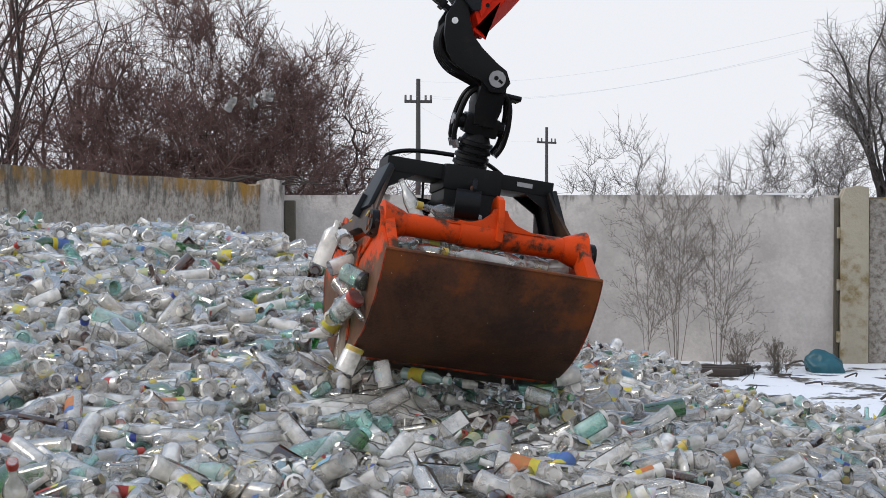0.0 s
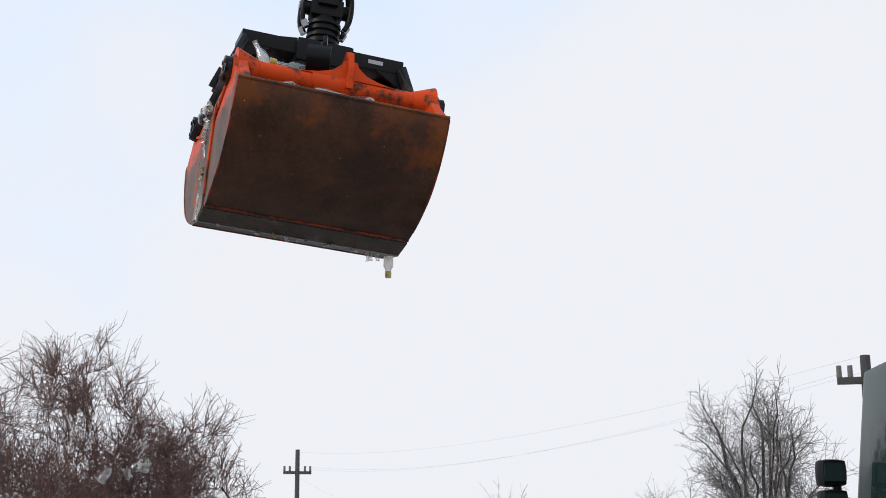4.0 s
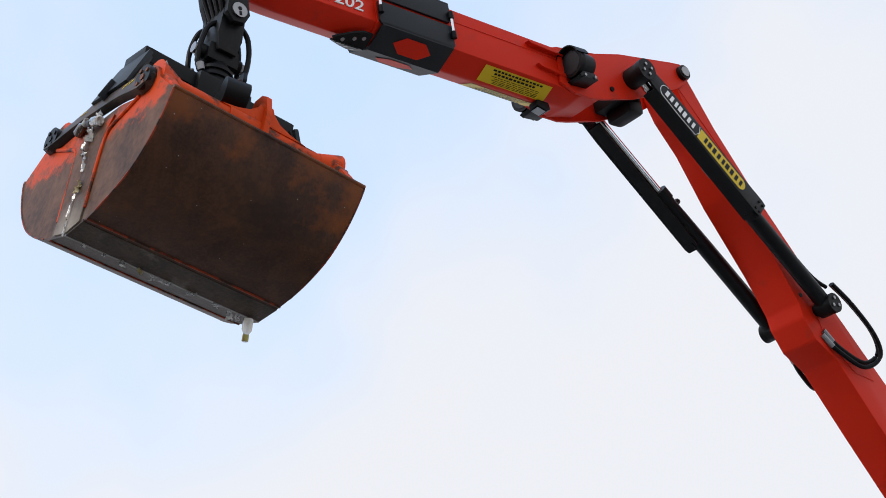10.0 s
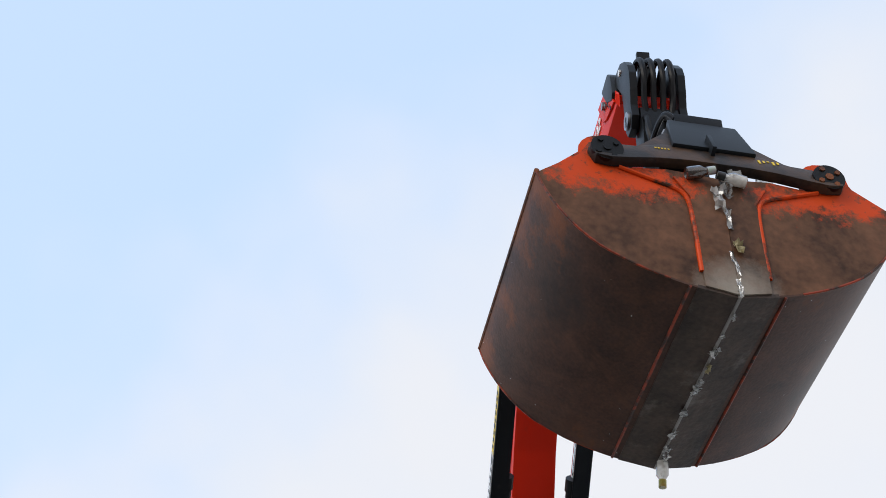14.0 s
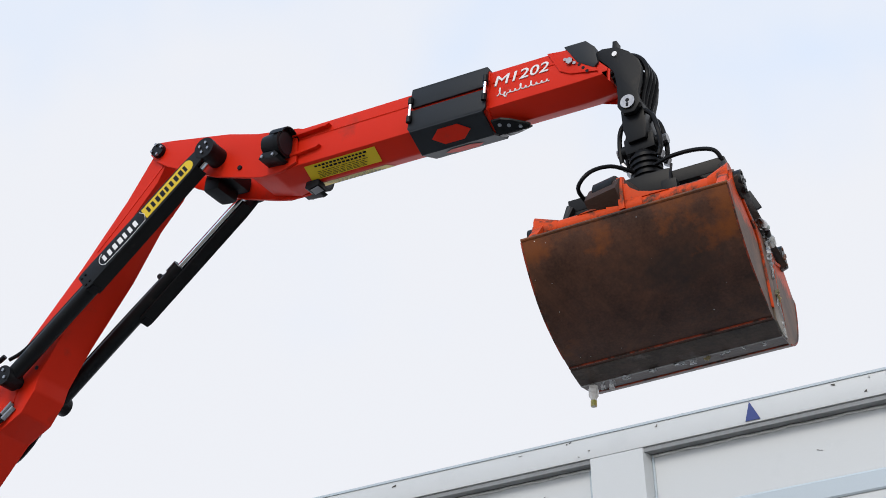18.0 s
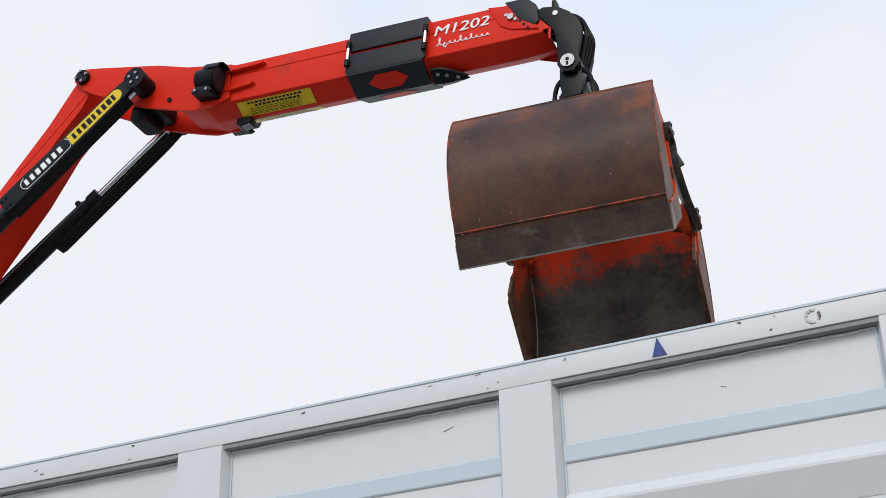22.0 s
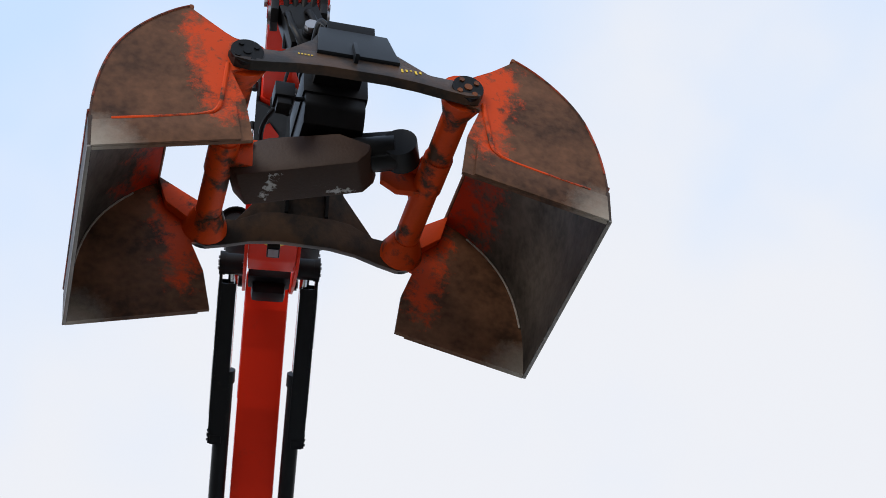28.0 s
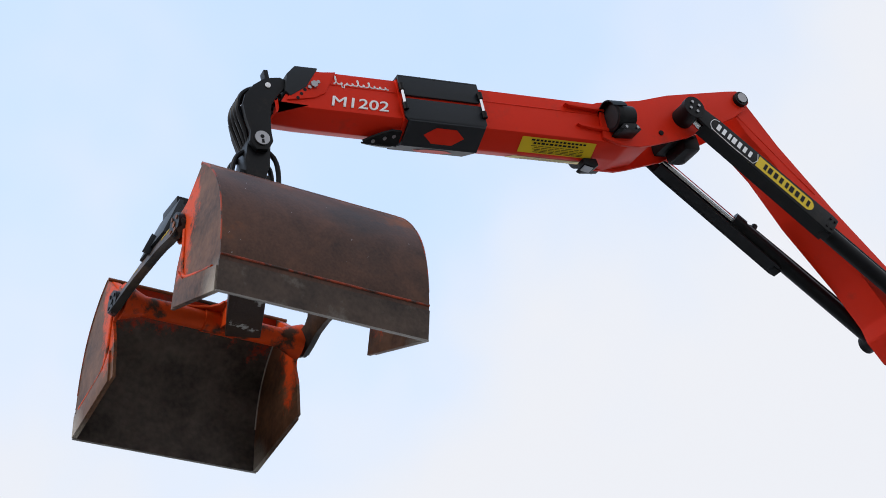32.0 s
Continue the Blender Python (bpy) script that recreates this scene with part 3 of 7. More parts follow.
# a blue pointer and a scuffed ring on the rail
bm = bmesh.new()
prism(bm, [(5.272, RAIL + 0.008), (5.322, RAIL + 0.008), (5.292, RAIL + 0.074)], -PROUD - 0.0035, -PROUD - 0.001)
part("blue_pointer", bm, BLUE, rail, "blue painted triangle", smooth=False)
SCUFF = noise_mat("scuffed_metal", (0.10, 0.09, 0.08), 0.6, 0.4, 0.4, 30, spot=(0.5, 0.5, 0.5), spot_at=(0.5, 0.55), spot_scale=30)
bm = bmesh.new()
for k in (0, 2, 3, 4, 5, 6, 7, 9):
    a, b = [math.radians(36 * k - 3), math.radians(36 * k + 31)]
    prism(bm, [(5.806 + 0.026 * math.cos(a), RAIL + 0.04 + 0.026 * math.sin(a)), (5.806 + 0.026 * math.cos(b), RAIL + 0.04 + 0.026 * math.sin(b)), (5.806 + 0.017 * math.cos(b), RAIL + 0.04 + 0.017 * math.sin(b)), (5.806 + 0.017 * math.cos(a), RAIL + 0.04 + 0.017 * math.sin(a))], -PROUD - 0.0035, -PROUD - 0.001)
part("scuffed_ring", bm, SCUFF, rail, "scuffed ring where paint has gone", smooth=False)
random.seed(11)
bm = bmesh.new()
for k in range(26):
    x, z, ln, up = random.uniform(2.2, 7.4), random.uniform(RAIL - 0.5, RAIL - 0.02), random.uniform(0.015, 0.06), random.uniform(-0.02, 0.03)
    if any(p - 0.02 < x < p + 0.24 for p in POSTS) or abs(z - RAIL + 0.255) < 0.06:
        continue
    prism(bm, [(x, z), (x + ln, z + up), (x + ln, z + up + 0.0008), (x, z + 0.0016)], -0.0025, -0.001)
for k in range(34):
    x, z, ln = random.uniform(1.2, 9), random.uniform(RAIL + 0.01, RAIL + 0.078), random.uniform(0.004, 0.018)
    prism(bm, [(x, z), (x + ln, z + random.uniform(-0.01, 0.01)), (x + ln, z + 0.0015), (x, z + 0.002)], -PROUD - 0.003, -PROUD - 0.001)
tagged(part("scratches", bm, SCUFF, side, smooth=False), "dark scratches in the silver paint", kind="stuff")
# chassis, wheels, cab
DARK = noise_mat("chassis_black", (0.02, 0.02, 0.022), 0.6, 0, 0.3, 5, 0.1)
bm = bmesh.new()
for y in (0.8, 1.58):
    box(bm, (-2.4, y, 0.75), (TAIL, y + 0.12, 1.03), 0.01)
each("chassis_rail", bm, DARK, lorry)
tyre = rim = None
for x in (-1.75, 5.6, 6.95):
    for y in (0.28, 2.22):
        w = pose(x, y, 0.5)
        if tyre is None:
            bm = bmesh.new()
            rod(bm, (0, -0.17, 0), (0, 0.17, 0), 0.5, seg=40)
            bmesh.ops.bevel(bm, geom=[e for e in bm.edges if len(e.link_faces) == 2 and e.calc_face_angle() > 1], offset=0.05, segments=3, affect="EDGES")
            tyre = part("tyre", bm, RUBBER, lorry, at=w)
            bm = bmesh.new()
            rod(bm, (0, -0.19, 0), (0, 0.19, 0), 0.28, 0.28, seg=24)
            rim = part("rim", bm, STEEL, tyre)
        else:
            t2 = again(tyre, "tyre", lorry, w)
            again(rim, "rim", t2, Matrix())
bm = bmesh.new()
prism(bm, [(-0.75, 0.75), (-0.75, 3.0), (-1.0, 3.12), (-1.90, 3.05), (-2.12, 2.2), (-2.22, 0.6), (-2.18, 0.6), (-2.15, 1.0), (-1.35, 1.0), (-1.3, 0.7)], 0.03, 2.47, bevel=0.04)
cab = part("cab", bm, CAB, lorry)
DARKGLASS = noise_mat("tinted_glass", (0.015, 0.03, 0.028), 0.05, 0, 0.1, 3)
for y in (0.024, 2.47):
    bm = bmesh.new()
    prism(bm, [(-1.05, 1.95), (-1.05, 2.75), (-1.80, 2.7), (-1.98, 1.95)], y, y + 0.006, bevel=0.002)
    part("door_glass", bm, DARKGLASS, cab)
bm = bmesh.new()
prism(bm, [(-2.165, 2.05), (-1.955, 2.85), (-1.935, 2.85), (-2.145, 2.05)], 0.2, 2.3)
part("windscreen", bm, DARKGLASS, cab)
mirror = None
for z, h in ((2.125, 0.43), (2.44, 0.17)):
    bm = bmesh.new()
    box(bm, (-2.17, -0.21, z - h / 2), (-2.04, -0.04, z + h / 2), 0.05)
    mirror = part("mirror", bm, RUBBER, lorry, "black cab mirror")
    bm = bmesh.new()
    box(bm, (-2.042, -0.20, z - h / 2 + 0.03), (-2.032, -0.06, z + h / 2 - 0.03))
    part("mirror_glass", bm, DARKGLASS, mirror, "greenish mirror glass", smooth=False)
bm = bmesh.new()
rod(bm, (-2.10, -0.09, 2.32), (-2.10, -0.09, 2.37), 0.026, seg=12)
hose(bm, [(-1.98, 0.06, 2.0), (-2.06, 0.0, 2.0), (-2.10, -0.06, 2.0)], 0.018)
each("mirror_arm", bm, RUBBER, lorry)


# ---- the crane ----
BASE_Y, FOOT, MAIN = 8.599, 3.871, 3.217
RAM_LOW, RAM_HIGH, RAM_OUT = (1.708, 0.04), (0.449, -0.147), 0.190
PIN = (2.893, -0.378)
crane = empty("loader_crane", "red and black knuckle-boom loader crane on the lorry", "crane", at=pose(0, BASE_Y, 0, 0, 0, 222))
bm = bmesh.new()
rod(bm, (0, 0, 0.95), (0, 0, 1.5), 0.34, 0.30, 32)
rod(bm, (-0.0, 0, 1.5), (-0.0, 0, 3.55), 0.21, 0.19, 32)
part("column", bm, RED, crane)
bm = bmesh.new()
for y in (-0.17, 0.13):
    prism(bm, [(-0.22, 3.3), (0.22, 3.3), (0.12, 4.0), (-0.12, 4.0)], y, y + 0.04, bevel=0.01)
rod(bm, (0, -0.2, FOOT), (0, 0.2, FOOT), 0.06)
part("column_head", bm, BLACK, crane)

# main boom: x from the foot to the elbow pin
main_boom = new("main_boom")
main_boom.parent = crane
tagged(main_boom, "tapered red lower boom")
bm = bmesh.new()
prism(bm, [(-0.1, -0.08), (-0.12, 0.16), (0.1, 0.40), (0.5, 0.39), (1.1, 0.305), (1.85, 0.17), (2.43, 0.09), (3.08, 0.035), (3.2, 0.055), (3.27, 0.02), (3.26, -0.04), (3.18, -0.08),
           (3.05, -0.095), (2.83, -0.068), (2.5, -0.085), (2.05, -0.062), (1.80, -0.072), (1.72, -0.10), (1.58, -0.10), (1.43, -0.02), (1.0, 0.025), (0.55, 0.08)], -0.118, 0.118, bevel=0.014)
beam = part("beam", bm, RED, main_boom)
for y in (-0.121, 0.118):
    bm = bmesh.new()
    prism(bm, [(3.20, 0.045), (3.25, 0.0), (3.15, -0.07), (2.75, 0.0), (2.55, 0.04)], y, y + 0.003)
    prism(bm, [(1.95, 0.11), (1.55, -0.02), (1.3, 0.08), (1.2, 0.2), (1.6, 0.17)], y, y + 0.003)
    each("stiffener_plate", bm, RED, beam, smooth=False)
bm = bmesh.new()
rod(bm, (1.708, -0.235, 0.04), (1.708, 0.235, 0.04), 0.035)
part("lower_pin", bm, BLACK, main_boom)
for s in (1, -1):
    bm = bmesh.new()
    rod(bm, (1.708, s * 0.228, 0.04), (1.708, s * 0.250, 0.04), 0.057, seg=24)
    cap = part("pin_cap", bm, RUBBER, main_boom)
    bm = bmesh.new()
    for k in range(3):
        a = 2.09 * k + 0.4
        rod(bm, (1.708 + 0.028 * math.cos(a), s * 0.247, 0.04 + 0.028 * math.sin(a)), (1.708 + 0.028 * math.cos(a), s * 0.257, 0.04 + 0.028 * math.sin(a)), 0.010, seg=8)
    each("bolt", bm, STEEL, cap)
    bm = bmesh.new()
    rod(bm, (1.83, s * 0.117, -0.02), (1.83, s * 0.121, -0.02), 0.013, seg=12)
    part("plug", bm, RUBBER, main_boom)
    bm = bmesh.new()
    hose(bm, [(1.80, s * 0.225, 0.13), (1.65, s * 0.23, 0.20), (1.45, s * 0.22, 0.27), (1.33, s * 0.2, 0.25), (1.33, s * 0.17, 0.12), (1.47, s * 0.14, 0.03), (1.58, s * 0.124, 0.0)], 0.013)
    hose(bm, [(1.80, s * 0.245, 0.11), (1.64, s * 0.25, 0.18), (1.43, s * 0.24, 0.245), (1.31, s * 0.22, 0.22), (1.31, s * 0.18, 0.09), (1.44, s * 0.15, 0.005), (1.56, s * 0.124, -0.03)], 0.013)
    each("hose", bm, RUBBER, main_boom)
    bm = bmesh.new()
    rod(bm, (1.52, s * 0.13, 0.012), (1.60, s * 0.124, -0.005), 0.017, seg=10)
    rod(bm, (1.50, s * 0.135, -0.018), (1.585, s * 0.124, -0.035), 0.017, seg=10)
    each("fitting", bm, STEEL, main_boom)

# outer boom: x from the elbow pin to the tip
outer_boom = new("outer_boom")
outer_boom.parent = crane
tagged(outer_boom, "red telescopic outer boom with black covers")


def top_z(x):
    return -0.13 + 0.058 * x


def bot_z(x):
    return top_z(x) - 0.231


KEEL = 0.057


bm = bmesh.new()
loft(bm, [(0.68, 0.118, -0.16, -0.30, 0.0), (0.86, 0.122, top_z(0.86), -0.335, 0.010), (1.0, 0.122, top_z(1.0), bot_z(1.0), 0.034), (1.08, 0.122, top_z(1.08), bot_z(1.08), KEEL), (2.14, 0.122, top_z(2.14), bot_z(2.14), KEEL)], 0.014)
sleeve = part("boom_sleeve", bm, RED, outer_boom)
bm = bmesh.new()
loft(bm, [(2.10, 0.114, top_z(2.1) - 0.006, bot_z(2.1) + 0.008, 0.053), (2.63, 0.114, top_z(2.63) - 0.008, bot_z(2.63) + 0.010, 0.051), (2.785, 0.112, -0.20, bot_z(2.79) + 0.016, 0.046)], 0.012)
tip = part("extension", bm, RED, outer_boom)
for s in (1, -1):
    bm = bmesh.new()
    prism(bm, [(-0.065, -0.01), (-0.05, 0.04), (0.0, 0.062), (0.08, 0.055), (0.5, 0.0), (0.7, -0.047), (0.98, -0.078), (1.06, -0.105), (0.98, -0.13), (1.0, -0.29), (0.9, -0.330), (0.78, -0.336), (0.70, -0.322), (0.45, -0.262), (0.2, -0.165), (0.08, -0.115), (0.0, -0.07)],
          s * 0.1225, s * 0.140, bevel=0.005)
    cheek = part("elbow_cheek", bm, RED, outer_boom)
    bm = bmesh.new()
    rod(bm, (0, s * 0.14, 0), (0, s * 0.165, 0), 0.043, seg=24)
    pin = part("elbow_pin", bm, BLACK, cheek)
    bm = bmesh.new()
    if s > 0:
        rod(bm, (0, s * 0.16, 0), (0, s * 0.172, 0), 0.030, seg=12)
    else:
        for k in range(4):
            a = math.pi / 2 * k + 0.3
            rod(bm, (0.034 * math.cos(a), s * 0.16, 0.034 * math.sin(a)), (0.034 * math.cos(a), s * 0.176, 0.034 * math.sin(a)), 0.009, seg=6)
    each("pin_bolt", bm, STEEL, pin)
    bm = bmesh.new()
    rod(bm, (0.62, s * 0.14, -0.245), (0.62, s * 0.148, -0.245), 0.014, seg=12)
    hose(bm, [(0.92, s * 0.142, -0.25), (0.86, s * 0.145, -0.262), (0.82, s * 0.142, -0.24)], 0.016)
    each("cheek_slot", bm, RUBBER, cheek)
    # work lamp: a round can with a rolled rim on a bent foot
    mid = Vector((0, s * 0.192, -0.196))
    bm = bmesh.new()
    for x0, x1, r0, r1 in ((0.815, 0.835, 0.034, 0.058), (0.835, 0.935, 0.061, 0.073), (0.925, 0.955, 0.078, 0.079)):
        rod(bm, mid + Vector((x0, 0, 0)), mid + Vector((x1, 0, 0)), r0, r1, 24)
    hood = [(0.086 * math.sin(radians(15 * k)), 0.086 * math.cos(radians(15 * k))) for k in range(-5, 6)]
    prism(bm, [(mid.y + a, mid.z + b) for a, b in hood] + [(mid.y + a * 0.93, mid.z + b * 0.93) for a, b in hood[::-1]], 0.90, 0.985, plane="yz")
    lamp = part("work_lamp", bm, RUBBER, outer_boom, "black hooded work lamp")
    bm = bmesh.new()
    rod(bm, mid + Vector((0.952, 0, 0)), mid + Vector((0.9575, 0, 0)), 0.066, 0.062, 24)
    part("lamp_glass", bm, COVER, lamp)
    bm = bmesh.new()
    prism(bm, [(0.84, -0.255), (0.92, -0.255), (0.95, -0.282), (0.93, -0.293), (0.82, -0.290)], min(s * 0.138, s * 0.235), max(s * 0.138, s * 0.235), bevel=0.004)
    foot = part("lamp_bracket", bm, BLACK, lamp)
    bm = bmesh.new()
    for x in (0.845, 0.915):
        rod(bm, (x, s * 0.234, -0.280), (x, s * 0.243, -0.280), 0.009, seg=6)
    each("bolt", bm, STEEL, foot)
    # gussets where the cheek meets the sleeve
    bm = bmesh.new()
    prism(bm, [(0.95, -0.115), (1.19, -0.100), (1.17, -0.112), (0.95, -0.135)], s * 0.121, s * 0.152, bevel=0.002)
    prism(bm, [(0.95, -0.235), (1.14, -0.215), (1.12, -0.228), (0.95, -0.255)], s * 0.121, s * 0.146, bevel=0.002)
    each("gusset", bm, RED, cheek)
    # writing on the side
    face = pose(0, s * 0.1165, 0, 90, 0, 180 if s > 0 else 0)
    tilt = math.degrees(math.atan(0.058))
    flip = 180 if s > 0 else 0
    zc = (top_z(2.37) + bot_z(2.37)) / 2
    z1, z2 = (zc - 0.045, zc + 0.055) if s > 0 else (zc + 0.045, zc - 0.04)
    words("M1202", 0.080, WHITE, tip, pose(2.362 if s > 0 else 2.312, s * 0.1165, z1 - 0.012, 0, -tilt, 0) @ pose(0, 0, 0, 90, 0, flip), squeeze=1.38, slant=0.18)
    bm = bmesh.new()
    run, tall = [], (0.030, 0.012, 0.013, 0.012, 0.034, 0.012, 0.030, 0.013, 0.012, 0.012)
    for k in range(121):
        u = k / 12
        n_ = min(9, int(u))
        h = tall[n_] * (1 if n_ else 1.5)
        along = 0.29 * (u / 10) + 0.009 * math.sin(2 * math.pi * u)
        run.append((2.33 - s * (along - 0.145), s * 0.1155, z2 - 0.012 + 0.058 * (2.33 - s * (along - 0.145) - 2.33) + h * (0.5 - 0.5 * math.cos(2 * math.pi * u)) - (0.018 if n_ == 1 and u % 1 > 0.6 else 0)))
    hose(bm, run, 0.0034, 5, 1)
    part("script_mark", bm, WHITE, tip, "white handwriting-like mark", smooth=False)
    # weld seam, covers with latches
    bm = bmesh.new()
    hose(bm, [(0.9, s * 0.122, (top_z(0.9) + bot_z(0.9)) / 2 + 0.045), (2.1, s * 0.122, (top_z(2.1) + bot_z(2.1)) / 2 + 0.045)], 0.004, 6, 2)
    hose(bm, [(2.15, s * 0.114, (top_z(2.1) + bot_z(2.1)) / 2 + 0.04), (2.56, s * 0.114, (top_z(2.56) + bot_z(2.56)) / 2 + 0.04)], 0.004, 6, 2)
    each("weld_seam", bm, RED, sleeve)
    for n, (lo, hi) in enumerate((((top_z, 0.012), (top_z, -0.098)), ((top_z, -0.116), (bot_z, -0.012)))):
        bm = bmesh.new()
        f0, d0 = lo
        f1, d1 = hi
        prism(bm, [(1.69, f0(1.69) + d0), (2.13, f0(2.13) + d0), (2.135, f1(2.13) + d1 + 0.02), (2.12, f1(2.12) + d1), (1.70, f1(1.70) + d1), (1.685, f1(1.69) + d1 + 0.02)], s * 0.1245, s * 0.138, bevel=0.004)
        part("side_cover", bm, COVER, sleeve)
    for x in (1.695, 2.13):
        bm = bmesh.new()
        zt, zb = top_z(x) - 0.062, top_z(x) - 0.172
        rod(bm, (x, s * 0.148, zt), (x, s * 0.148, zb), 0.008, seg=10)
        latch = part("latch", bm, CHROME, sleeve)
        bm = bmesh.new()
        for z in (zt, zb):
            rod(bm, (x, s * 0.148, z - 0.018), (x, s * 0.148, z + 0.018), 0.014, seg=10)
            rod(bm, (x, s * 0.138, z), (x, s * 0.15, z), 0.01, seg=8)
        each("latch_clamp", bm, RUBBER, latch)
    # bolts near the tip
    bm = bmesh.new()
    prism(bm, [(2.455, top_z(2.455) - 0.006), (2.64, top_z(2.64) - 0.03), (2.735, -0.165), (2.68, -0.158), (2.59, -0.145), (2.53, -0.115)], s * 0.1145, s * 0.122, bevel=0.003)
    plate = part("tip_plate", bm, RED, tip)
    bm = bmesh.new()
    rod(bm, (2.585, s * 0.122, -0.076), (2.585, s * 0.136, -0.076), 0.019, seg=6)
    rod(bm, (2.56, s * 0.122, -0.06), (2.56, s * 0.13, -0.06), 0.010, seg=6)
    rod(bm, (2.61, s * 0.122, -0.092), (2.61, s * 0.13, -0.092), 0.010, seg=6)
    each("bolt", bm, STEEL, plate)
    bm = bmesh.new()
    for k in range(3):
        x, z = 2.635 + 0.022 * k, -0.105 - 0.024 * k
        rod(bm, (x, s * 0.1215, z), (x, s * 0.1235, z), 0.009, seg=10)
    each("hole", bm, RUBBER, plate)
bm = bmesh.new()
prism(bm, [(2.545, top_z(2.545) + 0.003), (2.665, top_z(2.665) + 0.002), (2.715, -0.022), (2.737, -0.12), (2.715, -0.145), (2.625, -0.090)], -0.126, 0.126, bevel=0.010)
part("end_cover", bm, COVER, tip, "dark cover over the boom's tip")
bm = bmesh.new()
prism(bm, [(1.69, top_z(1.69) + 0.002), (2.13, top_z(2.13) + 0.002), (2.13, top_z(2.13) + 0.016), (1.69, top_z(1.69) + 0.016)], -0.138, 0.138, bevel=0.004)
part("top_cover", bm, COVER, sleeve)
bm = bmesh.new()
prism(bm, [(0.138, 0.0), (0.0, -KEEL - 0.002), (-0.138, 0.0), (-0.138, -0.013), (0.0, -KEEL - 0.015), (0.138, -0.013)], 1.70, 2.12, plane="yz")
for v in bm.verts:
    v.co.z += bot_z(v.co.x) - 0.002
under = part("bottom_cover", bm, COVER, sleeve)
bm = bmesh.new()
for s in (1, -1):
    hexa = [(1.91 + 0.112 * math.cos(math.radians(60 * k)), s * (0.072 + 0.050 * math.sin(math.radians(60 * k)))) for k in range(6)]
    bm.faces.new([bm.verts.new((x, y, bot_z(x) - 0.0185 - (KEEL + 0.002) * (1 - abs(y) / 0.138))) for x, y in hexa])
each("red_hexagon", bm, RED, under, "red hexagon mark", smooth=False)
bm = bmesh.new()
prism(bm, [(1.0, -0.355), (1.08, -0.352), (1.085, -0.388), (1.02, -0.408), (0.995, -0.395)], -0.032, 0.032, bevel=0.008)
small = part("under_lamp", bm, RUBBER, outer_boom, "small square lamp under the boom")
bm = bmesh.new()
prism(bm, [(1.078, -0.3935), (1.030, -0.4085), (1.030, -0.4110), (1.080, -0.3960)], -0.025, 0.025)
part("lamp_glass", bm, STEEL, small)
# stickers under the boom, writing as bars
for s in (1, -1):
    bm = bmesh.new()
    c = [(1.03, s * 0.020), (1.47, s * 0.020), (1.47, s * 0.106), (1.03, s * 0.106)]
    bm.faces.new([bm.verts.new((x, y, bot_z(x) - 0.0035 - KEEL * (1 - abs(y) / 0.122))) for x, y in c])
    note = part("yellow_sign", bm, YELLOW, sleeve, "yellow sticker with black print", smooth=False)
    bm = bmesh.new()
    random.seed(7)
    for k, (y, h) in enumerate(((0.094, 0.010), (0.077, 0.010), (0.062, 0.003), (0.053, 0.003), (0.044, 0.003), (0.036, 0.003), (0.029, 0.003))):
        x = 1.09 + (0.04 if k == 1 else 0)
        while x < (1.40 if k < 2 else 1.38):
            w = random.uniform(0.014, 0.022) if k < 2 else random.uniform(0.02, 0.05)
            bm.faces.new([bm.verts.new((a, s * b, bot_z(a) - 0.006 - KEEL * (1 - b / 0.122))) for a, b in ((x, y - h / 2), (x + w, y - h / 2), (x + w, y + h / 2), (x, y + h / 2))])
            x += w + 0.007
    part("print", bm, RUBBER, note, smooth=False)
bm = bmesh.new()
fin = [(2.14, 0.078), (2.14, 0.010), (2.18, -0.004), (2.31, -0.004), (2.328, 0.010), (2.30, 0.028), (2.235, 0.062), (2.19, 0.078)]


def along_keel(x, v, side, drop):
    return (x, side * v, bot_z(x) - 0.055 * (1 - v / 0.114) - drop)


for side in (-1, 1):
    lo, hi = [[bm.verts.new(along_keel(x, v, side, drop)) for x, v in fin] for drop in (0.020, 0.030)]
    bm.faces.new(lo)
    bm.faces.new(hi[::-1])
    for k in range(len(fin)):
        bm.faces.new((lo[k], lo[(k + 1) % 8], hi[(k + 1) % 8], hi[k]))
bracket = part("hose_bracket", bm, BLACK, tip, smooth=False)
bm = bmesh.new()
for side in (-1, 1):
    for x, v in ((2.175, 0.050), (2.22, 0.036), (2.275, 0.016)):
        rod(bm, along_keel(x, v, side, 0.029), along_keel(x, v + 0.001, side, 0.0315), 0.0105, seg=10)
each("hole", bm, STEEL, bracket)
bm = bmesh.new()
box(bm, (0.33, -0.09, -0.305), (0.44, 0.09, -0.20), 0.03)
box(bm, (0.36, -0.112, -0.24), (0.50, 0.112, -0.15), 0.02)
part("knuckle_block", bm, RUBBER, outer_boom)
